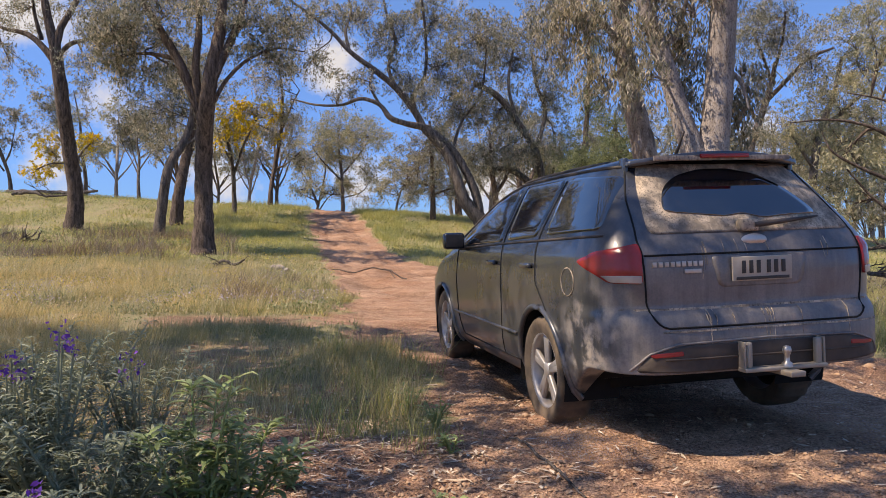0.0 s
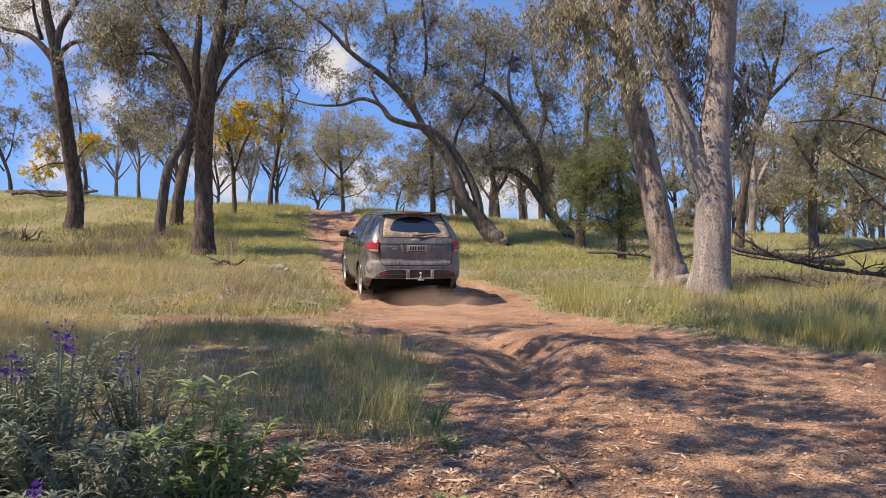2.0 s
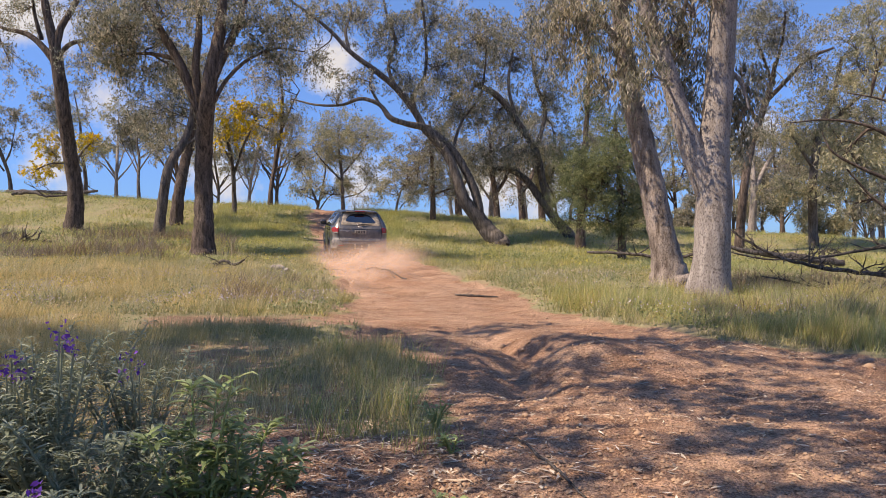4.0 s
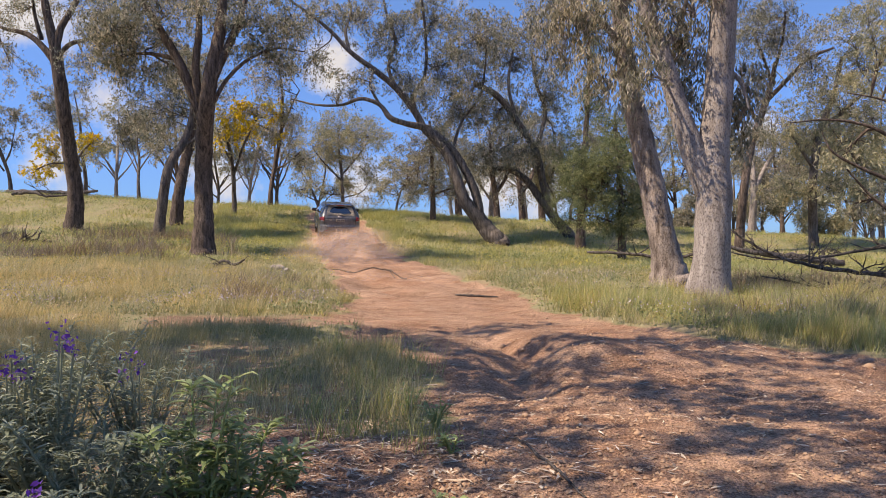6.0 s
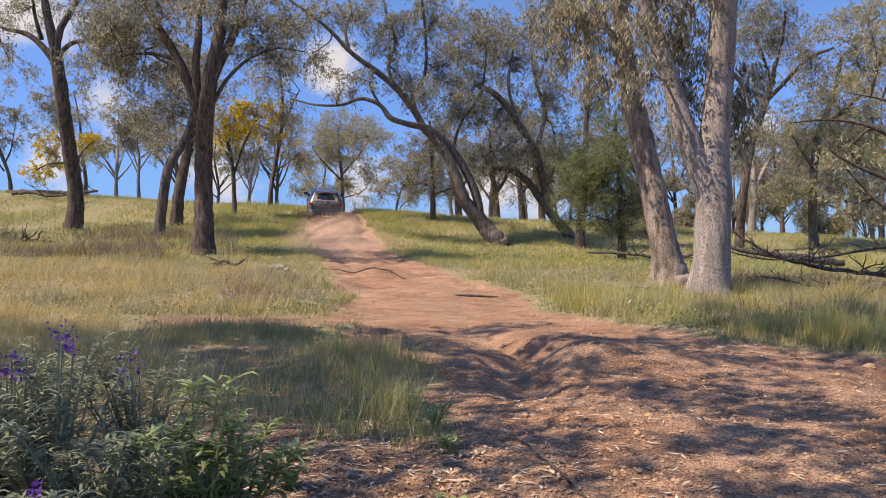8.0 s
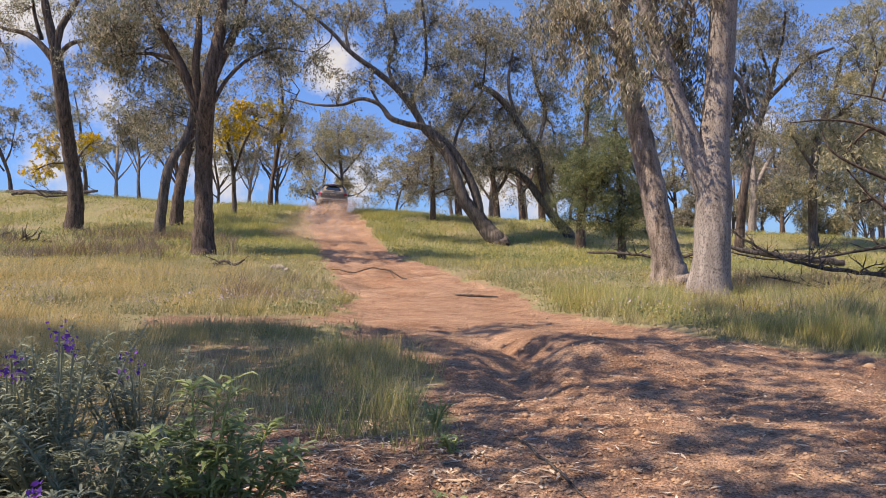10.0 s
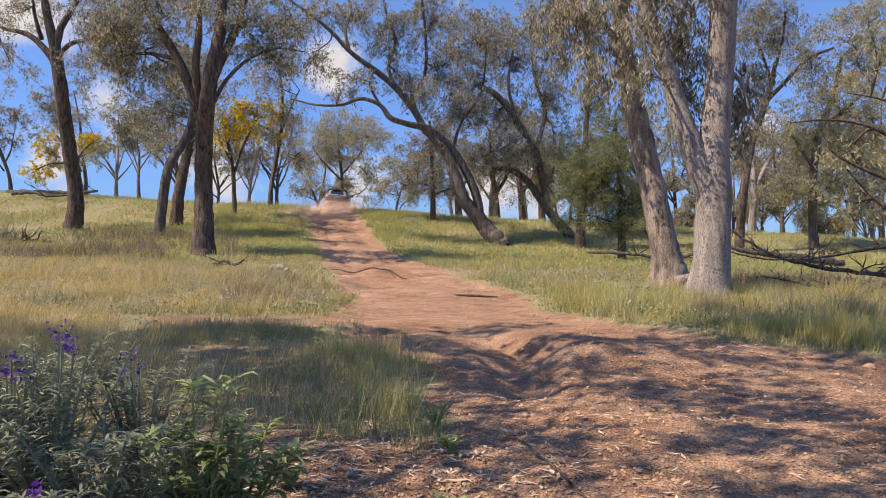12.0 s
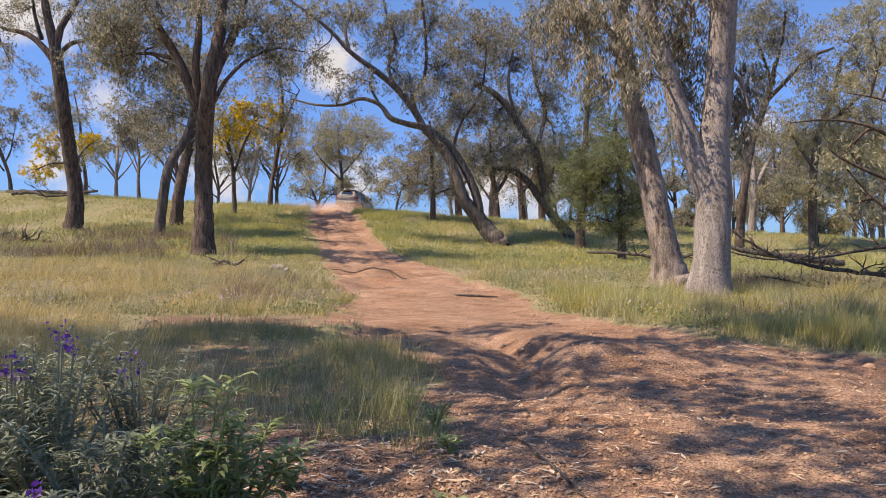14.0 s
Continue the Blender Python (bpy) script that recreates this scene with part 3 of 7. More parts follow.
tree("bushy_gum", "broad-crowned gum tree beyond the crest", "tree", (-7.87, 58.00),
     [[(0.00, 0.00, 0.28, 0.146), (-0.04, 0.00, 2.15, 0.133), (-0.13, 0.00, 3.48, 0.120), (-0.31, 0.00, 5.04, 0.080), (-0.40, 0.00, 6.59, 0.053)],
            [(-0.09, 0.00, 2.59, 0.080), (-1.42, 0.00, 3.92, 0.067), (-2.31, 0.00, 5.04, 0.040)],
            [(-0.09, 0.00, 3.04, 0.080), (1.24, 0.00, 4.59, 0.067), (2.13, 0.00, 5.92, 0.040)],
            [(0.00, 0.00, 1.48, 0.053), (-1.64, 0.00, 1.70, 0.040), (-2.76, 0.00, 3.04, 0.026)],
            [(0.13, 0.00, 1.26, 0.053), (1.47, 0.00, 1.70, 0.040), (2.13, 0.00, 2.59, 0.026)]],
     [(-0.09, 0.00, 6.81, 3.09, 2.20, 1.39, 69),
      (-1.87, 0.00, 5.48, 1.69, 1.69, 1.39, 39),
      (1.91, 0.00, 6.15, 1.79, 1.79, 1.49, 41),
      (-0.31, 0.00, 4.59, 2.49, 2.20, 1.29, 41),
      (-2.53, 0.00, 3.48, 1.39, 1.39, 1.29, 16),
      (1.69, 0.00, 3.48, 1.49, 1.49, 1.19, 18),
      (-0.76, 0.00, 2.15, 1.99, 1.99, 0.70, 9),
      (1.47, 0.00, 1.26, 1.49, 1.49, 0.70, 6)],
     M["bark_grey"], M["leaf_olive"], 18, size=(0.14, 0.042), per=150, spread=0.5, sides=8)

tree("callitris_tree", "dark green pine with a spreading crown", "tree", (-0.57, 41.48),
     [[(0.00, 0.00, -0.00, 0.159), (0.00, 0.00, 1.27, 0.143), (-0.03, 0.00, 2.86, 0.127), (-0.13, 0.00, 4.45, 0.095), (-0.19, 0.00, 5.56, 0.064)],
            [(0.00, 0.00, 1.91, 0.064), (-0.99, 0.00, 2.07, 0.048), (-1.94, 0.00, 1.75, 0.032)],
            [(0.00, 0.00, 1.43, 0.064), (0.92, 0.00, 1.75, 0.048), (1.56, 0.00, 1.91, 0.032)]],
     [(-0.67, 0.00, 4.29, 1.50, 1.50, 1.00, 39),
      (-0.99, 0.00, 3.02, 1.71, 1.71, 0.93, 46),
      (-1.62, 0.00, 1.91, 1.07, 1.07, 0.64, 25),
      (0.29, 0.00, 2.86, 1.00, 1.00, 1.28, 27),
      (-0.19, 0.00, 1.75, 1.42, 1.42, 0.57, 23),
      (0.76, 0.00, 1.43, 0.85, 0.85, 0.36, 6),
      (-0.03, 0.00, 5.24, 1.07, 1.07, 0.71, 16)],
     M["bark_dark"], M["leaf_gum"], 19, size=(0.12, 0.035), per=80, spread=0.42, sides=8, droop=0.2)

tree("leaning_gum", "big gum tree leaning over with long crooked limbs", "tree", (2.61, 34.81),
     [[(0.00, 0.00, -0.00, 0.448), (-0.43, 0.00, 0.59, 0.406), (-0.96, 0.00, 1.31, 0.342), (-1.60, 0.00, 2.11, 0.299), (-1.97, 0.00, 3.17, 0.235), (-2.32, 0.00, 4.11, 0.213), (-2.93, 0.00, 4.91, 0.203), (-3.58, 0.00, 5.60, 0.192)],
            [(-0.85, 0.00, 1.12, 0.235), (-1.01, 0.00, 2.24, 0.213), (-1.44, 0.00, 3.31, 0.192), (-2.03, 0.00, 4.32, 0.181), (-2.72, 0.00, 5.04, 0.171), (-3.39, 0.00, 5.55, 0.149)],
            [(-3.52, 0.00, 5.58, 0.171), (-4.46, 0.00, 5.76, 0.128), (-5.12, 0.00, 6.03, 0.128), (-5.60, 0.00, 6.62, 0.096), (-6.46, 0.00, 6.91, 0.085), (-7.39, 0.00, 6.62, 0.064), (-8.59, 0.00, 6.62, 0.053), (-9.79, 0.00, 6.91, 0.032)],
            [(-3.52, 0.00, 5.55, 0.171), (-4.00, 0.00, 6.38, 0.160), (-4.86, 0.00, 7.44, 0.149), (-5.92, 0.00, 8.32, 0.128), (-6.99, 0.00, 9.12, 0.107), (-7.84, 0.00, 10.03, 0.085), (-8.80, 0.00, 10.83, 0.064), (-10.06, 0.00, 11.71, 0.043)],
            [(-4.80, 0.00, 7.39, 0.107), (-5.18, 0.00, 8.38, 0.085), (-4.86, 0.00, 9.58, 0.075), (-5.26, 0.00, 10.91, 0.064), (-5.60, 0.00, 12.38, 0.043)],
            [(-3.92, 0.00, 6.24, 0.107), (-4.00, 0.00, 7.10, 0.096), (-3.47, 0.00, 7.98, 0.085), (-3.42, 0.00, 9.71, 0.075), (-3.66, 0.00, 12.11, 0.053)],
            [(-7.04, 0.00, 9.18, 0.075), (-7.20, 0.00, 10.11, 0.064), (-6.94, 0.00, 11.18, 0.053), (-7.39, 0.00, 12.11, 0.043)],
            [(-2.24, 0.00, 3.98, 0.085), (-1.79, 0.00, 5.71, 0.064), (-0.85, 0.00, 7.04, 0.053), (-0.59, 0.00, 8.64, 0.043)],
            [(-5.60, 0.00, 6.62, 0.064), (-6.06, 0.00, 7.58, 0.053), (-5.79, 0.00, 8.38, 0.043)]],
     [(-8.19, 0.00, 10.99, 1.49, 1.49, 0.78, 23),
      (-8.99, 0.00, 8.64, 1.20, 1.20, 0.60, 18),
      (-6.19, 0.00, 10.38, 1.34, 1.34, 1.02, 29),
      (-4.86, 0.00, 9.71, 1.08, 1.08, 1.37, 34),
      (-2.99, 0.00, 10.51, 1.37, 1.37, 1.49, 52),
      (-2.19, 0.00, 8.38, 1.49, 1.49, 1.37, 52),
      (-3.63, -1.00, 6.97, 1.04, 1.04, 0.87, 27),
      (-6.86, 0.00, 7.84, 1.20, 1.20, 0.60, 13),
      (-1.12, 0.00, 9.98, 1.49, 1.49, 1.49, 52),
      (-1.63, 1.00, 6.43, 1.54, 1.54, 1.11, 41),
      (-4.86, 0.00, 8.11, 0.90, 0.90, 0.90, 18),
      (-9.66, 0.00, 10.51, 1.20, 1.20, 0.90, 16),
      (-1.12, 0.00, 7.58, 1.08, 1.08, 1.08, 29),
      (-6.46, 0.00, 12.38, 3.59, 2.20, 0.90, 27),
      (-2.72, 1.00, 5.06, 0.92, 0.92, 0.74, 11),
      (-7.52, 0.00, 7.18, 0.90, 0.90, 0.36, 6)],
     M["bark_grey"], M["leaf_gum"], 20, size=(0.145, 0.036), per=104, spread=0.46)

tree("leaning_gum", "crooked gum tree arching over the grass", "tree", (6.63, 38.63),
     [[(0.00, 0.00, -0.00, 0.266), (-0.83, 0.00, 1.03, 0.237), (-1.57, 0.00, 2.07, 0.207), (-2.31, 0.00, 3.02, 0.178), (-3.20, 0.00, 3.55, 0.148), (-4.09, 0.00, 3.55, 0.089)],
            [(-0.98, 0.00, 1.18, 0.207), (-1.36, 0.00, 2.66, 0.192), (-1.78, 0.00, 4.50, 0.192), (-2.75, 0.00, 6.07, 0.178), (-3.79, 0.00, 7.40, 0.163), (-5.03, 0.00, 8.05, 0.118)],
            [(-1.78, 0.00, 4.50, 0.118), (-1.27, 0.00, 6.51, 0.104), (-1.72, 0.00, 7.99, 0.089), (-2.01, 0.00, 9.77, 0.059)],
            [(-2.75, 0.00, 6.07, 0.089), (-3.20, 0.00, 7.99, 0.074), (-2.90, 0.00, 10.06, 0.059)]],
     [(-3.05, 0.00, 9.18, 1.66, 1.66, 1.49, 52),
      (-3.79, 0.00, 6.51, 1.39, 1.39, 1.19, 39),
      (-2.16, 0.00, 10.80, 1.66, 1.66, 1.53, 50),
      (-1.27, 0.00, 7.40, 1.13, 1.13, 1.66, 39),
      (-4.38, 0.00, 4.14, 1.46, 1.46, 0.86, 27),
      (-2.46, 0.00, 4.59, 1.33, 1.33, 0.99, 29),
      (-0.83, 0.00, 9.18, 1.13, 1.13, 1.66, 29),
      (-4.09, 0.00, 10.66, 1.33, 1.33, 1.33, 27),
      (-0.38, 1.00, 5.18, 0.88, 0.88, 1.36, 18)],
     M["bark_grey"], M["leaf_gum"], 21, size=(0.145, 0.036), per=104, spread=0.46)

tree("gum_tree", "gum tree with thin stems beyond the crest", "tree", (3.68, 50.00),
     [[(0.00, 0.00, 0.31, 0.230), (-0.15, 0.00, 2.04, 0.192), (-0.38, 0.00, 3.57, 0.153), (-0.54, 0.00, 6.25, 0.077)],
            [(-0.11, 0.00, 1.85, 0.134), (0.57, 0.00, 3.00, 0.115), (0.96, 0.00, 4.34, 0.077)]],
     [(-0.38, 0.00, 5.87, 1.72, 1.72, 1.20, 27),
      (0.96, 0.00, 4.53, 1.29, 1.29, 1.20, 18),
      (-1.34, 0.00, 3.57, 1.12, 1.12, 1.12, 13),
      (0.00, 0.00, 1.85, 1.46, 1.46, 0.60, 5)],
     M["bark_dark"], M["leaf_gum"], 22, size=(0.14, 0.042), per=104, spread=0.5, sides=8)

tree("gum_tree", "gum tree with thin stems beyond the crest", "tree", (5.62, 52.00),
     [[(0.00, 0.00, 0.37, 0.239), (-0.16, 0.00, 2.16, 0.199), (-0.40, 0.00, 4.16, 0.159), (-0.56, 0.00, 5.75, 0.080)],
            [(-0.12, 0.00, 1.96, 0.139), (0.60, 0.00, 3.16, 0.120), (1.00, 0.00, 4.55, 0.080)]],
     [(-0.40, 0.00, 5.35, 1.79, 1.79, 1.25, 27),
      (1.00, 0.00, 4.75, 1.34, 1.34, 1.25, 18),
      (-1.39, 0.00, 4.16, 1.16, 1.16, 1.16, 13),
      (0.00, 0.00, 1.96, 1.52, 1.52, 0.62, 5)],
     M["bark_dark"], M["leaf_gum"], 23, size=(0.14, 0.042), per=104, spread=0.5, sides=8)

tree("gum_tree", "gum tree with thin stems beyond the crest", "tree", (1.16, 54.00),
     [[(0.00, 0.00, 0.06, 0.248), (-0.17, 0.00, 1.92, 0.207), (-0.41, 0.00, 1.92, 0.166), (-0.58, 0.00, 3.58, 0.083)],
            [(-0.12, 0.00, 1.72, 0.145), (0.62, 0.00, 2.96, 0.124), (1.03, 0.00, 4.41, 0.083)]],
     [(-0.41, 0.00, 3.16, 1.85, 1.85, 1.30, 27),
      (1.03, 0.00, 4.61, 1.39, 1.39, 1.30, 18),
      (-1.45, 0.00, 1.92, 1.21, 1.21, 1.21, 13),
      (0.00, 0.00, 1.72, 1.58, 1.58, 0.65, 5)],
     M["bark_dark"], M["leaf_gum"], 24, size=(0.14, 0.042), per=104, spread=0.5, sides=8)

tree("gum_tree", "gum tree with thin stems beyond the crest", "tree", (7.55, 56.00),
     [[(0.00, 0.00, 0.38, 0.258), (-0.17, 0.00, 2.31, 0.215), (-0.43, 0.00, 3.17, 0.172), (-0.60, 0.00, 6.17, 0.086)],
            [(-0.13, 0.00, 2.09, 0.150), (0.64, 0.00, 3.38, 0.129), (1.07, 0.00, 4.88, 0.086)]],
     [(-0.43, 0.00, 5.74, 1.92, 1.92, 1.35, 27),
      (1.07, 0.00, 5.10, 1.44, 1.44, 1.35, 18),
      (-1.50, 0.00, 3.17, 1.25, 1.25, 1.25, 13),
      (0.00, 0.00, 2.09, 1.63, 1.63, 0.67, 5)],
     M["bark_dark"], M["leaf_gum"], 25, size=(0.14, 0.042), per=104, spread=0.5, sides=8)

tree("cypress_pine", "dark green native cypress pine", "tree", (7.18, 29.63),
     [[(0.00, 0.00, -0.00, 0.159), (-0.02, 0.00, 1.41, 0.136), (-0.07, 0.00, 3.00, 0.114), (-0.18, 0.00, 4.59, 0.079), (-0.27, 0.00, 5.95, 0.045)],
            [(-0.02, 0.00, 1.41, 0.045), (-0.91, 0.00, 1.75, 0.034), (-1.82, 0.00, 1.86, 0.023)],
            [(-0.05, 0.00, 1.63, 0.045), (0.68, 0.00, 2.09, 0.034), (1.14, 0.00, 2.32, 0.023)]],
     [(-0.23, 0.00, 5.27, 0.76, 0.76, 0.86, 34),
      (-0.45, 0.00, 3.91, 1.22, 1.22, 0.92, 64),
      (-0.11, 0.00, 2.54, 1.32, 1.32, 0.92, 64),
      (-1.24, -0.50, 2.51, 1.25, 1.25, 0.85, 52),
      (0.23, 0.00, 1.41, 1.02, 1.02, 0.56, 29),
      (-1.26, 0.50, 3.73, 1.14, 1.14, 0.78, 41),
      (-0.91, 0.00, 1.52, 1.12, 1.12, 0.46, 23)],
     M["bark_dark"], M["leaf_pine"], 26, size=(0.10, 0.022), per=156, spread=0.33, droop=-0.5)

tree("cypress_pine", "tall dark native cypress pine", "tree", (6.54, 35.10),
     [[(0.00, 0.00, -0.00, 0.242), (0.03, 0.00, 1.34, 0.215), (0.13, 0.00, 3.76, 0.161), (0.35, 0.00, 6.99, 0.108), (0.40, 0.00, 10.22, 0.054)]],
     [(-0.19, 0.00, 4.57, 1.27, 1.27, 1.21, 46),
      (-0.40, 0.00, 2.69, 1.21, 1.21, 1.08, 46),
      (0.35, 0.00, 6.72, 1.02, 1.02, 1.33, 41),
      (0.48, 0.00, 9.15, 0.78, 0.78, 1.51, 29),
      (0.56, 0.00, 11.03, 0.66, 0.66, 1.21, 18),
      (-0.46, 0.00, 1.34, 0.90, 0.90, 0.60, 16)],
     M["bark_dark"], M["leaf_pine"], 27, size=(0.10, 0.022), per=156, spread=0.33, droop=-0.5)

tree("stringy_gum", "tall gum tree with rough peeling grey-brown bark", "tree", (5.36, 17.40),
     [[(0.00, 0.00, -0.00, 0.427), (-0.13, 0.00, 0.87, 0.333), (-0.32, 0.00, 1.80, 0.307), (-0.51, 0.00, 2.73, 0.293), (-0.69, 0.00, 3.53, 0.280), (-0.91, 0.00, 4.47, 0.253), (-1.07, 0.00, 5.40, 0.227), (-1.17, 0.00, 6.33, 0.200), (-1.25, 0.00, 7.54, 0.160)],
            [(-1.09, 0.00, 5.53, 0.107), (-1.48, 0.00, 6.07, 0.080), (-1.95, 0.00, 6.47, 0.053), (-2.48, 0.00, 6.87, 0.040)],
            [(-1.14, -0.60, 6.27, 0.032), (-1.34, -0.70, 5.60, 0.026), (-1.50, -0.70, 4.83, 0.020), (-1.76, -0.70, 4.07, 0.010)],
            [(-2.05, -0.50, 6.31, 0.032), (-2.28, -0.50, 5.79, 0.026), (-2.11, -0.50, 5.27, 0.019), (-2.50, -0.50, 5.17, 0.013)],
            [(-1.17, 0.00, 6.47, 0.093), (-0.81, 0.00, 7.00, 0.080), (-0.35, 0.00, 7.54, 0.053)]],
     [(-1.70, -1.00, 5.77, 0.56, 0.56, 0.70, 18),
      (-2.27, -1.00, 6.15, 0.70, 0.70, 0.56, 20),
      (-0.95, 0.00, 7.27, 1.49, 1.49, 0.60, 34),
      (-2.65, -1.00, 5.64, 0.51, 0.51, 0.62, 16),
      (-2.00, -1.50, 4.64, 0.35, 0.35, 0.63, 16),
      (-1.01, -1.00, 4.89, 0.37, 0.37, 0.70, 13),
      (-2.88, 0.00, 6.47, 0.54, 0.54, 0.60, 16)],
     M["bark_rough"], M["leaf_grey"], 28, size=(0.14, 0.03), droop=1.4, per=70, spread=0.34, sides=18, knobs=0.06)

tree("smooth_gum", "large gum tree with smooth pale grey bark, forked low", "tree", (5.16, 14.33),
     [[(0.00, 0.00, -0.00, 0.406), (0.05, 0.00, 0.60, 0.363), (0.08, 0.00, 1.36, 0.340), (0.11, 0.00, 2.02, 0.340), (0.08, 0.00, 2.68, 0.318), (0.14, 0.00, 3.34, 0.286), (0.20, 0.00, 4.10, 0.274), (0.26, 0.00, 4.98, 0.263), (0.34, 0.00, 6.41, 0.242)],
            [(0.08, 0.00, 1.75, 0.219), (-0.08, 0.00, 2.26, 0.253), (-0.31, 0.00, 2.87, 0.242), (-0.53, 0.00, 3.51, 0.198), (-0.73, 0.00, 4.16, 0.187), (-0.92, 0.00, 4.76, 0.176), (-1.16, 0.00, 5.42, 0.153), (-1.41, 0.00, 6.31, 0.121)],
            [(-0.92, 0.00, 4.76, 0.066), (-0.60, 0.00, 5.21, 0.055), (-0.43, 0.00, 5.76, 0.044)],
            [(0.23, 0.00, 4.55, 0.055), (0.61, 0.00, 4.21, 0.038), (0.78, 0.00, 3.66, 0.028)]],
     [(-0.28, 0.47, 4.89, 0.43, 0.43, 0.63, 25),
      (-0.98, 0.00, 5.53, 0.61, 0.61, 0.49, 20),
      (-0.26, 0.00, 6.31, 1.35, 1.35, 0.49, 34),
      (0.74, 0.47, 3.52, 0.28, 0.28, 0.63, 16),
      (1.03, 0.47, 4.21, 0.33, 0.33, 0.46, 11),
      (-0.28, 0.47, 3.98, 0.33, 0.33, 0.51, 11),
      (-1.27, -0.47, 4.21, 0.29, 0.29, 0.43, 9),
      (0.29, 0.00, 6.19, 0.86, 0.86, 0.37, 16)],
     M["bark_smooth"], M["leaf_grey"], 29, size=(0.14, 0.03), droop=1.4, per=70, spread=0.34, sides=20, knobs=0.02)

tree("gum_tree", "gum tree with a bent dark trunk and open crown", "tree", (15.18, 37.80),
     [[(0.00, 0.00, -0.00, 0.232), (0.12, 0.00, 1.74, 0.217), (0.35, 0.00, 3.77, 0.203), (0.70, 0.00, 5.50, 0.188), (1.27, 0.00, 7.24, 0.174), (1.68, 0.00, 8.55, 0.145), (1.85, 0.00, 9.56, 0.087)],
            [(1.36, 0.00, 7.53, 0.130), (2.23, 0.00, 8.40, 0.116), (3.53, 0.00, 9.71, 0.087), (4.84, 0.00, 10.28, 0.058)],
            [(1.68, 0.00, 8.55, 0.087), (1.22, 0.00, 9.85, 0.072), (0.78, 0.00, 11.01, 0.058)],
            [(0.93, 0.00, 6.37, 0.087), (0.35, 0.00, 7.82, 0.072), (0.06, 0.00, 9.27, 0.058)],
            [(1.85, 0.00, 9.27, 0.087), (2.23, 0.00, 10.72, 0.072), (2.38, 0.00, 12.17, 0.058)]],
     [(1.22, 0.00, 11.01, 1.49, 1.49, 1.17, 34),
      (3.24, 0.00, 10.28, 1.36, 1.36, 1.04, 29),
      (2.23, 0.00, 11.88, 1.49, 1.49, 1.10, 32),
      (0.78, 0.00, 8.69, 1.17, 1.17, 0.84, 18),
      (3.82, 0.00, 8.98, 1.17, 1.17, 0.71, 16),
      (0.06, 0.00, 10.72, 0.97, 0.97, 1.30, 20),
      (0.35, 0.00, 5.79, 0.84, 0.84, 0.84, 11),
      (1.07, 0.00, 12.46, 1.62, 1.62, 0.84, 16)],
     M["bark_dark"], M["leaf_gum"], 30, size=(0.145, 0.036), per=104, spread=0.46)

tree("pale_gum", "small pale-stemmed gum tree by the crest", "tree", (18.83, 45.00),
     [[(0.00, 0.00, 0.61, 0.241), (0.14, 0.00, 2.20, 0.207), (0.07, 0.00, 3.93, 0.155), (-0.07, 0.00, 5.13, 0.103), (-0.17, 0.00, 5.99, 0.069)],
            [(0.17, 0.00, 2.72, 0.155), (0.86, 0.00, 4.10, 0.138), (1.45, 0.00, 5.13, 0.086)]],
     [(0.00, 0.00, 5.65, 1.39, 1.39, 0.85, 20),
      (1.38, 0.00, 5.48, 1.08, 1.08, 0.85, 16),
      (-1.03, 0.00, 4.27, 0.85, 0.85, 0.93, 9),
      (2.07, 0.00, 3.93, 1.16, 1.16, 0.93, 13),
      (1.38, 0.00, 2.37, 1.55, 1.55, 0.77, 16)],
     M["bark_smooth"], M["leaf_gum"], 31, size=(0.14, 0.042), per=104, spread=0.5, sides=8)

tree("gum_tree", "wide gum tree with grey-green foliage near the crest", "tree", (20.11, 40.00),
     [[(0.00, 0.00, 0.81, 0.245), (-0.06, 0.00, 2.28, 0.230), (0.00, 0.00, 4.12, 0.215), (0.37, 0.00, 6.27, 0.184), (1.07, 0.00, 8.11, 0.153), (1.53, 0.00, 10.25, 0.092)],
            [(0.00, 0.00, 4.12, 0.092), (-0.77, 0.00, 5.35, 0.077), (-1.38, 0.00, 6.27, 0.046)],
            [(0.37, 0.00, 6.27, 0.123), (1.84, 0.00, 7.50, 0.092), (3.22, 0.00, 8.72, 0.061)],
            [(-0.06, 0.00, 2.59, 0.092), (-0.92, 0.00, 3.20, 0.061), (-1.69, 0.00, 3.51, 0.031)]],
     [(1.07, 0.00, 8.11, 1.92, 1.92, 1.24, 57),
      (2.61, 0.00, 9.95, 1.51, 1.51, 1.58, 52),
      (-1.23, 0.00, 3.05, 1.51, 1.51, 0.82, 34),
      (1.84, 0.00, 11.63, 1.72, 1.72, 1.24, 34),
      (0.00, 0.00, 5.66, 1.58, 1.58, 1.10, 39),
      (3.22, 0.00, 6.58, 1.17, 1.17, 1.58, 39),
      (1.53, 0.00, 5.66, 1.24, 1.24, 1.24, 29),
      (3.07, 0.00, 3.82, 1.24, 1.24, 1.24, 29),
      (-1.23, 0.00, 6.58, 1.03, 1.03, 1.24, 18),
      (1.23, 0.00, 3.51, 1.51, 1.51, 0.82, 23),
      (3.22, 0.00, 12.40, 1.24, 1.24, 1.24, 23)],
     M["bark_grey"], M["leaf_olive"], 32, size=(0.15, 0.04), per=110, spread=0.5, sides=8)

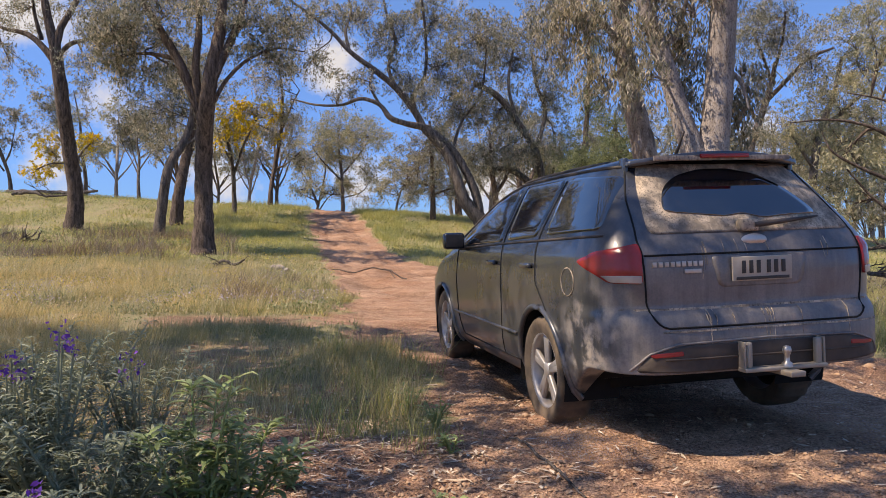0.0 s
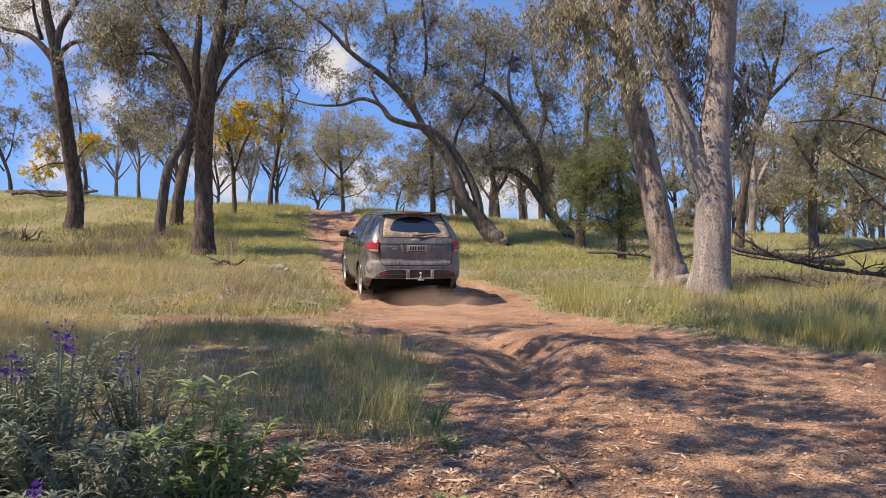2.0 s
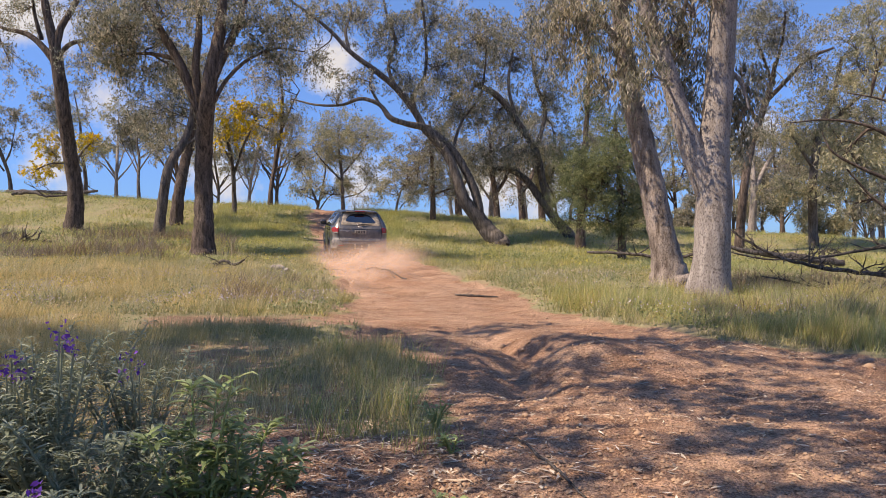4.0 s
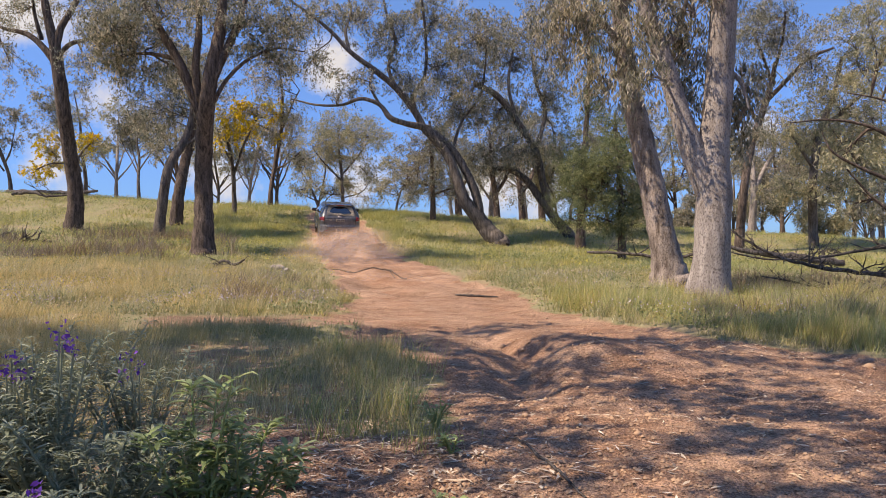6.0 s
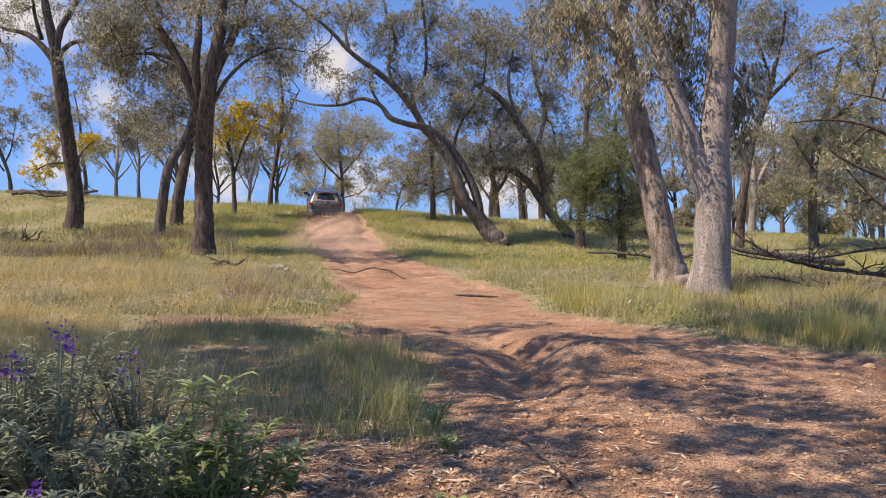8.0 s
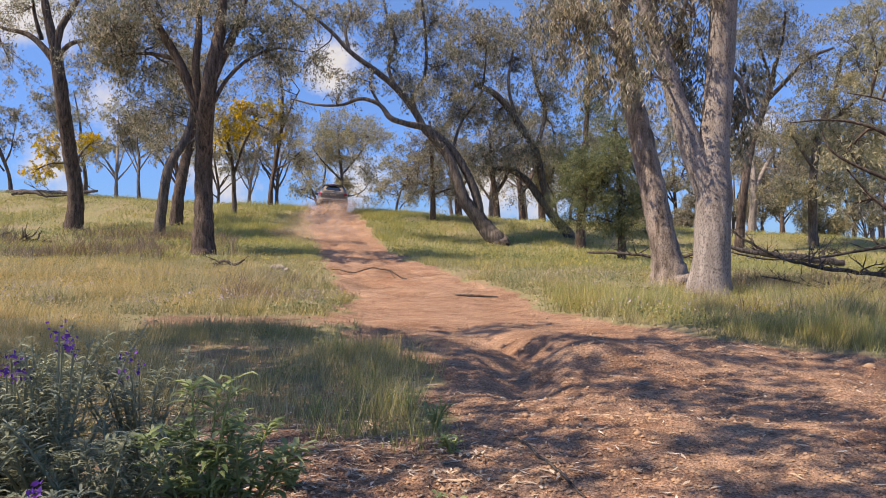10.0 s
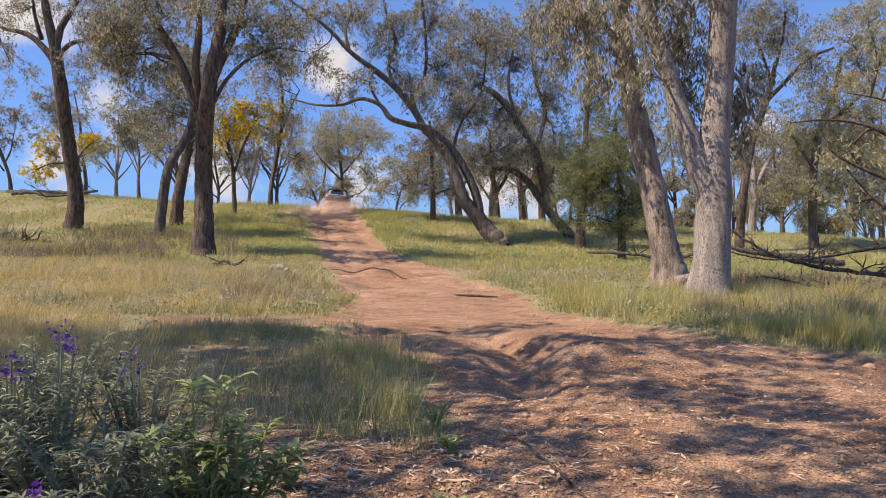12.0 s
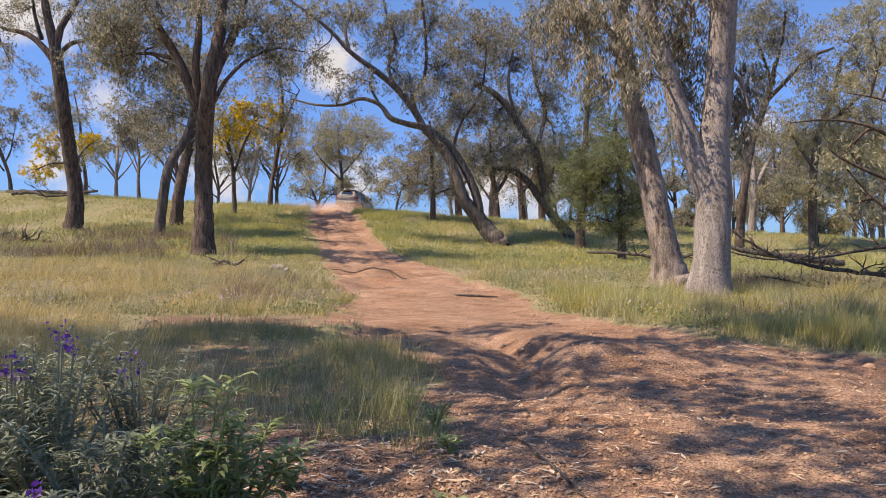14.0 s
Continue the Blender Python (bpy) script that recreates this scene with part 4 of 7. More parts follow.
tree("gum_tree", "gum tree whose bare dark boughs reach over the grass", "tree", (7.93, 11.75),
     [[(0.00, 0.00, -0.00, 0.180), (0.03, 0.00, 0.72, 0.162), (-0.05, 0.00, 1.44, 0.144), (-0.09, 0.00, 2.34, 0.126), (-0.14, 0.00, 3.24, 0.099), (-0.14, 0.00, 4.32, 0.072)],
            [(-0.06, 0.00, 2.16, 0.045), (-0.59, 0.00, 2.70, 0.036), (-1.13, 0.00, 3.02, 0.027), (-1.76, 0.00, 3.13, 0.018), (-2.39, 0.00, 3.08, 0.009)],
            [(-0.08, 0.00, 1.80, 0.045), (-0.68, 0.00, 2.11, 0.036), (-1.22, 0.00, 2.34, 0.027), (-1.71, 0.00, 2.61, 0.018), (-1.89, 0.00, 2.93, 0.009)],
            [(-0.05, 0.00, 1.26, 0.036), (-0.59, 0.00, 1.53, 0.032), (-1.08, 0.00, 1.89, 0.023), (-1.49, 0.00, 2.34, 0.014)],
            [(-0.09, 0.00, 2.34, 0.036), (-0.50, 0.00, 3.06, 0.027), (-0.86, 0.00, 3.42, 0.018), (-1.49, 0.00, 3.56, 0.009)]],
     [(-0.95, 0.00, 4.23, 0.30, 0.30, 0.30, 11),
      (-0.41, 0.00, 4.50, 0.61, 0.61, 0.61, 34),
      (-0.84, 0.50, 1.92, 0.42, 0.42, 0.32, 9),
      (-1.21, 0.50, 2.77, 0.42, 0.42, 0.32, 6),
      (-0.37, 0.50, 2.86, 0.32, 0.32, 0.42, 13),
      (0.32, 0.00, 5.04, 0.81, 0.81, 0.61, 34)],
     M["bark_dark"], M["leaf_olive"], 33, size=(0.11, 0.022), per=39, spread=0.3)

# trees scattered behind the crest and round about: leaning and forked stems, crowns at odd heights
def far_gum(x, y, top, seed, label, low=0.0, kind="gum_tree"):
    r = np.random.RandomState(seed)
    lean = r.normal() * 0.10 * top
    fork = top * (0.22 + 0.25 * r.rand()) * (1 - 0.7 * low)
    thick = 0.012 * top + 0.03
    limbs = [[(0, 0, 0, thick * 1.3), (lean * 0.1 + 0.1 * r.normal(), 0, fork * 0.5, thick), (lean * 0.35, 0, fork, thick * 0.9), (lean * 0.7 + 0.25 * r.normal(), 0, top * 0.62, thick * 0.6), (lean, 0, top * 0.9, 0.03)]]
    lobes = [(lean, 0, top * 0.86, top * 0.17, top * 0.16, top * 0.13, 16)]
    for k in range(5 + r.randint(3)):
        side = (1 if k % 2 else -1) * (0.10 + 0.22 * r.rand()) * top * (1.2 if low else 1.0)
        z = top * (0.40 - 0.32 * low + (0.46 + 0.1 * low) * r.rand())
        z0 = fork * (0.5 + 0.5 * r.rand())
        limbs.append([(lean * 0.3, 0, z0, thick * 0.55), (lean * 0.3 + side * 0.4, 0, z0 + (z - z0) * (0.25 + 0.3 * r.rand()), thick * 0.4), (lean * 0.4 + side * 0.75 + 0.15 * r.normal(), 0, z0 + (z - z0) * 0.7, thick * 0.28), (lean * 0.4 + side, 0, z, 0.02)])
        w = top * (0.09 + 0.08 * r.rand())
        lobes.append((lean * 0.4 + side, 0, z, w * 1.15, w, w * (0.6 + 0.3 * r.rand()), 9 + r.randint(9)))
    tree(kind, label, "tree" if kind == "gum_tree" else "shrub", (x, y), limbs, lobes, M[("bark_grey", "bark_dark", "bark_grey", "bark_smooth")[r.randint(4)]], M[("leaf_gum", "leaf_grey", "leaf_olive")[seed % 3]], seed,
         size=(0.15, 0.05), per=104, spread=0.48, sides=8, simple=True)


for k, (x, y, top) in enumerate([(-34, 58, 8.5), (-26.6, 60, 8.7), (-23.1, 56, 7.2), (-14.4, 64, 10), (-11.3, 66, 7), (10.4, 60, 8.6), (13.8, 62, 8.6), (19.1, 60, 9.8), (28.8, 62, 8.3), (33.8, 58, 8.9), (-4.1, 64, 6.2), (6.5, 58, 9.5), (15.1, 57, 10.2), (21.9, 60, 9), (30.4, 57, 10.7), (0.8, 62, 8.3), (8.5, 55, 5.5), (-29.1, 60, 10.1), (-21.7, 61, 10.8), (-19.3, 63, 8.2), (-15.8, 60, 8.1), (31.4, 64, 10.4), (36.9, 62, 13.9), (4.3, 66, 13.4), (25.8, 56, 9.7), (30.1, 54, 7.5), (26.1, 66, 9), (25.2, 58, 5.7)]):
    far_gum(x, y, top, 340 + k, "gum tree standing far behind the crest")
# unseen trees to the sides and rear, added to give the car's glass reflections
for k, (x, y, top) in enumerate([(-21, 8, 9.5), (-25, 17, 11), (-19, -5, 10), (-28, 1, 12), (-10, -17, 10), (2, -20, 11), (15, -13, 10), (23, 4, 9.5), (-33, 24, 11)]):
    far_gum(x, y, top, 360 + k * 3, "gum tree out of view, added for the car's windows to reflect")
for k, (x, y, top) in enumerate([(24, 47, 2.8), (22, 51, 3.4), (30, 52, 4.2), (13.5, 50, 2.4), (29, 45, 3.0), (17.5, 52, 2.6)]):
    far_gum(x, y, top, 380 + k, "low grey-green scrub growing near the crest", 1.0, "scrub")

# ---- the car: dusty dark grey family wagon. Its space: x to its right, y forwards, z up, foot of the rear axle at the origin ----
LEVELS = np.array([0.24, 0.30, 0.38, 0.48, 0.60, 0.70, 0.80, 0.83, 0.86, 0.96, 1.06, 1.15, 1.22, 1.30, 1.42, 1.54, 1.62, 1.675, 1.705, 1.72])
HALF_W = np.array([0.80, 0.86, 0.895, 0.915, 0.925, 0.93, 0.932, 0.93, 0.932, 0.93, 0.925, 0.915, 0.893, 0.86, 0.795, 0.73, 0.68, 0.63, 0.565, 0.48])
REAR_Y = np.array([-0.94, -1.03, -1.08, -1.105, -1.11, -1.105, -1.09, -1.045, -1.04, -1.045, -1.045, -1.03, -0.985, -0.92, -0.81, -0.70, -0.635, -0.59, -0.55, -0.45])
FRONT_Y = np.array([3.55, 3.66, 3.72, 3.75, 3.77, 3.76, 3.75, 3.74, 3.66, 3.50, 3.20, 2.80, 2.62, 2.36, 2.08, 1.78, 1.52, 1.25, 1.00, 0.80])
WHEEL_R, BASE_L, TRACK_W = 0.365, 2.842, 0.80


def shell_at(z):
    f = lambda arr: np.interp(z, LEVELS, arr)
    return f(HALF_W), f(REAR_Y), f(FRONT_Y)


def rear_y(x, z):
    """The skin of the tail at a place across and up."""
    w, r, fr = shell_at(z)
    half = (fr - r) / 2
    q = np.clip(np.abs(x) / w, 0, 0.999)
    return (r + fr) / 2 - half * (1 - q ** 6) ** 0.1


def side_x(y, z):
    """Half width of the skin at a place along and up."""
    w, r, fr = shell_at(z)
    half = (fr - r) / 2
    q = np.clip(np.abs(y - (r + fr) / 2) / half, 0, 0.999)
    return w * (1 - q ** 10) ** (1 / 6)


def grid_faces(n, k, wrap=False):
    idx = np.arange(n * k).reshape(n, k)
    if wrap:
        idx = np.concatenate([idx, idx[:, :1]], 1)
    return np.stack([idx[:-1, :-1], idx[:-1, 1:], idx[1:, 1:], idx[1:, :-1]], -1).reshape(-1, 4)


def plate_on(kind, outline, proud, cells=10, thick=0.012):
    """A curved panel on the skin. outline: corner points (a, z) in order round it, a across for the tail, along for a side.
    Its outline is filled by rings towards the middle; the edge is turned back to the skin."""
    o = np.array(outline, float)
    pts = []
    for i in range(len(o)):
        a, b = o[i], o[(i + 1) % len(o)]
        n = max(1, int(np.linalg.norm(b - a) / 0.035))
        pts += [a + (b - a) * t / n for t in range(n)]
    p = np.array(pts)
    mid = p.mean(0)
    rings = [mid + (p - mid) * (1 - j / cells) for j in range(cells)]
    allp = np.vstack(rings + [mid[None]])

    def skin(q, off):
        if kind == "tail":
            return np.stack([q[:, 0], rear_y(q[:, 0], q[:, 1]) - off, q[:, 1]], 1)
        s = -1 if kind == "left" else 1
        return np.stack([s * (side_x(q[:, 0], q[:, 1]) + off), q[:, 0], q[:, 1]], 1)

    v = np.vstack([skin(p, proud - thick), skin(allp, proud)])
    k = len(p)
    quads = []
    for j in range(cells):
        for i in range(k):
            n = (i + 1) % k
            quads.append((j * k + i, j * k + n, (j + 1) * k + n, (j + 1) * k + i))
    hub = (cells + 1) * k
    tris = [(cells * k + i, cells * k + (i + 1) % k, hub) for i in range(k)]
    return v, [np.array(quads), np.array(tris)]


def rounded(points, r=0.03, n=4):
    """The outline with its corners rounded."""
    o = np.array(points, float)
    out = []
    for i in range(len(o)):
        a, b, c = o[i - 1], o[i], o[(i + 1) % len(o)]
        u, w = a - b, c - b
        ru = min(r, np.linalg.norm(u) * 0.45)
        rw = min(r, np.linalg.norm(w) * 0.45)
        s, e = b + u / np.linalg.norm(u) * ru, b + w / np.linalg.norm(w) * rw
        for t in np.linspace(0, 1, n):
            out.append((1 - t) ** 2 * s + 2 * t * (1 - t) * b + t * t * e)
    return out


def box_bm(size, at, bevel=0.01, rot=None):
    bm = bmesh.new()
    bmesh.ops.create_cube(bm, size=1.0)
    bmesh.ops.scale(bm, vec=size, verts=bm.verts)
    if bevel:
        bmesh.ops.bevel(bm, geom=list(bm.edges), offset=bevel, segments=2, affect="EDGES", profile=0.6)
    if rot:
        bmesh.ops.rotate(bm, matrix=rot.to_3x3(), verts=bm.verts)
    bmesh.ops.translate(bm, vec=at, verts=bm.verts)
    return bm


def part(name, bm, material, parent, label="", smooth=True):
    me = bpy.data.meshes.new(name)
    bm.to_mesh(me)
    bm.free()
    for p in me.polygons:
        p.use_smooth = smooth
    me.materials.append(material)
    ob = new(name, me)
    ob.parent = parent
    if label:
        ob["label"] = label
    return ob


def lathe(profile, seg, axis_x=True):
    """Turns (radius, offset along x) round the x axis."""
    p = np.array(profile, float)
    ang = np.arange(seg) * 2 * math.pi / seg
    v = np.stack([np.repeat(p[:, 1][:, None], seg, 1), p[:, 0][:, None] * np.cos(ang), p[:, 0][:, None] * np.sin(ang)], -1).reshape(-1, 3)
    return v, grid_faces(len(p), seg, True)


def paint_mat():
    m = Mat("dusty_paint", 0.28, 0.35, 0.5)
    v = m.coords()
    sep = m.node("ShaderNodeSeparateXYZ")
    m.link(v, sep.inputs[0])
    low = m.node("ShaderNodeMapRange")
    low.inputs[1].default_value, low.inputs[2].default_value = 1.15, 0.2
    m.link(sep.outputs[2], low.inputs[0])
    rear = m.node("ShaderNodeMapRange")
    rear.inputs[1].default_value, rear.inputs[2].default_value = -0.55, -1.0
    m.link(sep.outputs[1], rear.inputs[0])
    blot, run, speck = m.noise(3.0, 5, 0.6, v), m.noise(14, 4, 0.6, v, (1, 1, 0.12)), m.noise(90, 3, 0.6, v)
    amount = m.math("ADD", m.math("MULTIPLY", low.outputs[0], 0.38), m.math("MULTIPLY", rear.outputs[0], 0.40))
    amount = m.math("MULTIPLY", amount, m.math("ADD", 0.25, m.math("ADD", m.math("MULTIPLY", m.ramp(blot, (0.35, (0, 0, 0)), (0.7, (1, 1, 1))), 0.85), m.math("MULTIPLY", m.ramp(run, (0.42, (0, 0, 0)), (0.62, (1, 1, 1))), 0.4))))
    amount = m.math("MULTIPLY", amount, m.ramp(speck, (0.3, (0.75, 0.75, 0.75)), (0.6, (1, 1, 1))))
    away = m.node("ShaderNodeVectorMath")
    away.operation = "DISTANCE"
    fold = m.node("ShaderNodeCombineXYZ")
    m.link(m.math("ABSOLUTE", sep.outputs[0]), fold.inputs[0])
    m.link(sep.outputs[1], fold.inputs[1])
    m.link(sep.outputs[2], fold.inputs[2])
    m.link(fold.outputs[0], away.inputs[0])
    away.inputs[1].default_value = (0.88, -0.72, 0.58)
    splash = m.node("ShaderNodeMapRange")
    splash.inputs[1].default_value, splash.inputs[2].default_value = 0.42, 0.05
    m.link(away.outputs["Value"], splash.inputs[0])
    amount = m.math("ADD", amount, m.math("MULTIPLY", splash.outputs[0], m.ramp(m.noise(6.0, 5, 0.65, v), (0.42, (0, 0, 0)), (0.58, (1, 1, 1)))))
    amount = m.math("MINIMUM", amount, 0.85)
    m.color(m.mix(amount, (0.045, 0.052, 0.066), (0.36, 0.31, 0.265)))
    r = m.math("ADD", 0.24, m.math("MULTIPLY", amount, 0.7))
    m.link(r, m.b.inputs["Roughness"])
    m.link(m.math("SUBTRACT", 0.45, m.math("MULTIPLY", amount, 0.9)), m.b.inputs["Metallic"])
    m.link(m.math("SUBTRACT", 0.7, amount), m.b.inputs["Coat Weight"])
    m.b.inputs["Coat Roughness"].default_value = 0.08
    return m.m


def caked_mat():
    """Thick pale dust with drip marks, over glass and paint."""
    m = Mat("caked_dust", 0.95, 0, 0.1)
    v = m.coords()
    drip, speck = m.noise(26, 4, 0.6, v, (1, 1, 0.16)), m.noise(120, 3, 0.7, v, (1, 1, 0.5))
    c = m.mix(m.ramp(drip, (0.42, (0, 0, 0)), (0.55, (1, 1, 1))), (0.33, 0.265, 0.20), (0.60, 0.48, 0.36))
    c = m.mix(m.ramp(speck, (0.36, (1, 1, 1)), (0.46, (0, 0, 0))), c, (0.13, 0.105, 0.085))
    thin = m.noise(4.5, 5, 0.65, v)
    c = m.mix(m.ramp(thin, (0.40, (0.75, 0.75, 0.75)), (0.60, (0, 0, 0))), c, (0.105, 0.098, 0.092))
    m.color(c)
    m.bump(speck, 0.4, 0.004)
    return m.m


def plain_mat(name, c, rough=0.5, metal=0.0, spec=0.4, dust=0.0, dust_c=(0.36, 0.26, 0.18)):
    m = Mat(name, rough, metal, spec)
    n = m.noise(12, 5, 0.65)
    base = m.mix(m.ramp(n, (0.3, (0, 0, 0)), (0.75, (1, 1, 1))), c, tuple(min(1, q * 1.3) for q in c))
    if dust:
        d = m.noise(5, 5, 0.65)
        base = m.mix(m.math("MULTIPLY", m.ramp(d, (0.3, (0.2, 0.2, 0.2)), (0.7, (1, 1, 1))), dust), base, dust_c)
    m.color(base)
    return m.m


def tinted_glass():
    m = Mat("tinted_glass", 0.04, 0, 1.0)
    m.b.inputs["Coat Weight"].default_value = 1.0
    m.b.inputs["Coat IOR"].default_value = 1.9
    n = m.noise(20, 3, 0.6)
    m.color(m.mix(m.ramp(n, (0.4, (0, 0, 0)), (0.8, (1, 1, 1))), (0.006, 0.008, 0.012), (0.014, 0.016, 0.02)))
    return m.m


M["paint"] = paint_mat()
M["caked"] = caked_mat()
M["glass"] = tinted_glass()
M["black_plastic"] = plain_mat("black_plastic", (0.018, 0.018, 0.019), 0.6, 0, 0.3, 0.25)
M["seam"] = plain_mat("seam", (0.006, 0.006, 0.006), 0.9)
M["tyre"] = plain_mat("tyre", (0.022, 0.021, 0.02), 0.9, 0, 0.2, 0.45)
M["alloy"] = plain_mat("alloy", (0.40, 0.40, 0.41), 0.5, 0.6, 0.5, 0.55)
M["chrome"] = plain_mat("chrome", (0.5, 0.49, 0.47), 0.35, 0.7, 0.5, 0.6)
M["steel"] = plain_mat("steel", (0.32, 0.285, 0.235), 0.6, 0.3, 0.4, 0.6, (0.42, 0.32, 0.22))
M["red_lens"] = plain_mat("red_lens", (0.30, 0.010, 0.014), 0.22, 0, 0.5, 0.10)
M["clear_lens"] = plain_mat("clear_lens", (0.36, 0.31, 0.29), 0.25, 0.2, 0.5, 0.3)
M["plate_white"] = plain_mat("plate_white", (0.40, 0.37, 0.31), 0.6, 0, 0.3, 0.6)
M["plate_ink"] = plain_mat("plate_ink", (0.03, 0.03, 0.028), 0.5)


def car_body(car):
    zs = np.concatenate([np.arange(0.24, 1.66, 0.03), LEVELS[-4:], [1.727]])
    zs = np.unique(np.round(zs, 3))
    # even steps round the outline
    rows = []
    for z in zs:
        zz = min(z, 1.72)
        w, r, fr = shell_at(zz)
        if z > 1.721:
            w, r, fr = w * 0.7, r + 0.25, fr - 0.3
        mid, half = (r + fr) / 2, (fr - r) / 2
        ang = np.linspace(-math.pi, math.pi, 360, endpoint=False)
        s, c = np.sin(ang), np.cos(ang)
        # superellipse, each quarter by the same rule; the steps are finest at the corners
        x = w * np.sign(s) * np.abs(s) ** (1 / 3)
        y = mid + half * np.sign(c) * np.abs(c) ** (1 / 5)
        q = np.clip(np.abs(x) / w, 0, 1)
        y = np.where(q < 0.92, mid + np.sign(c) * half * np.maximum(1 - q ** 6, 0) ** 0.1, y)
        rows.append(np.stack([x, y, np.full_like(x, z)], 1))
    # walk each outline again in equal lengths
    m = 300
    even = []
    for o in rows:
        loop = np.vstack([o, o[:1]])
        d = np.concatenate([[0], np.cumsum(np.linalg.norm(np.diff(loop, axis=0), axis=1))])
        t = np.linspace(0, d[-1], m, endpoint=False)
        even.append(np.stack([np.interp(t, d, loop[:, k]) for k in range(3)], 1))
    v = np.vstack(even)
    quads = grid_faces(len(zs), m, True)
    top = np.arange((len(zs) - 1) * m, len(zs) * m)
    # wheel arches: faces inside the circle go, the rim of the hole moves onto it
    arch = 0.415
    dist = np.full(len(v), 9.0)
    for cy in (0.0, BASE_L):
        dd = np.hypot(v[:, 1] - cy, v[:, 2] - WHEEL_R)
        dist = np.minimum(dist, np.where(np.abs(v[:, 0]) > 0.55, dd, 9.0))
    gone = (dist[quads] < arch).any(1)
    used = np.zeros(len(v), bool)
    used[np.unique(quads[gone])] = True
    kept = np.zeros(len(v), bool)
    kept[np.unique(quads[~gone])] = True
    for i in np.nonzero(used & kept)[0]:
        cy = 0.0 if v[i, 1] < 1.4 else BASE_L
        off = np.array([v[i, 1] - cy, v[i, 2] - WHEEL_R])
        off *= arch / max(1e-6, np.linalg.norm(off))
        v[i, 1], v[i, 2] = cy + off[0], WHEEL_R + off[1]
    tail_up = np.clip((-0.35 - v[:, 1]) / 0.35, 0, 1)
    v[:, 2] = np.maximum(v[:, 2], 0.24 + 0.26 * tail_up)
    body = mesh_object("body", v, [quads[~gone], top[None, :]], M["paint"], car, smooth=True, label="dust-covered dark grey painted body")
    return body


def ring_flare(cy, side, parent):
    """The lip round a wheel arch."""
    pts = []
    for a in np.linspace(radians(-15), radians(195), 30):
        y, z = cy + 0.425 * math.cos(a), WHEEL_R + 0.425 * math.sin(a)
        z = max(z, 0.25)
        pts.append((side * (side_x(y, z) + 0.004), y, z, 0.022))
    v, f = tubes([np.array(pts)], 6)
    mesh_object("wheel_arch", v, f, M["paint"], parent, smooth=True)


def tyre_wheel(car, side, cy):
    wheel = new("wheel")
    wheel.parent = car
    wheel.location = (side * TRACK_W, cy, WHEEL_R)
    prof = [(0.245, -0.10), (0.30, -0.115), (0.335, -0.118), (0.357, -0.10), (0.365, -0.06), (0.366, 0.0), (0.365, 0.06), (0.357, 0.10), (0.335, 0.118), (0.30, 0.115), (0.245, 0.10)]
    v, f = lathe(prof, 60)
    r = np.hypot(v[:, 1], v[:, 2])
    tread = (r > 0.355) & (np.arange(len(v)) % 60 % 3 == 0)
    v[tread, 1:] *= 0.972
    mesh_object("tyre", v, f, M["tyre"], wheel, "worn black tyre", smooth=True)
    o = side
    v, f = lathe([(0.246, -0.10), (0.232, -0.07), (0.225, 0.02), (0.232, 0.085), (0.248, 0.102), (0.252, 0.095)], 48)
    v[:, 0] *= o
    rim = mesh_object("rim", v, f, M["alloy"], wheel, "dusty silver alloy rim", smooth=True)
    v, f = lathe([(0.02, 0.0), (0.20, 0.0), (0.225, 0.01)], 32)
    v[:, 0] = v[:, 0] * o - o * 0.02
    mesh_object("brake_disc", v, f, M["seam"], wheel)
    for k in range(5):
        for lean in (-0.11, 0.11):
            a = k * 2 * math.pi / 5 + lean
            bm = box_bm((0.03, 0.042, 0.19), (o * 0.065, 0, 0.135), 0.008, None)
            bmesh.ops.rotate(bm, matrix=Matrix.Rotation(a, 3, "X"), verts=bm.verts)
            part("spoke", bm, M["alloy"], rim)
    v, f = lathe([(0.001, 0.088), (0.035, 0.086), (0.055, 0.078), (0.062, 0.05)], 24)
    v[:, 0] *= o
    mesh_object("hub_cap", v, f, M["alloy"], wheel, smooth=True)
    return wheel


def panel(name, kind, outline, proud, material, parent, label="", thick=0.012):
    v, f = plate_on(kind, outline, proud, thick=thick)
    return mesh_object(name, v, f, material, parent, label, smooth=False)


def strip(name, kind, line, r, material, parent, off=0.0):
    """A thin round strip or seam laid along a line on the skin."""
    q = np.array(line, float)
    d = np.concatenate([[0], np.cumsum(np.linalg.norm(np.diff(q, axis=0), axis=1))])
    t = np.linspace(0, d[-1], max(6, int(d[-1] / 0.03)))
    a, z = np.interp(t, d, q[:, 0]), np.interp(t, d, q[:, 1])
    if kind == "tail":
        p = np.stack([a, rear_y(a, z) - off, z], 1)
    else:
        s = -1 if kind == "left" else 1
        p = np.stack([s * (side_x(a, z) + off), a, z], 1)
    v, f = tubes([np.column_stack([p, np.full(len(p), r)])], 5)
    return mesh_object(name, v, f, material, parent, smooth=True)


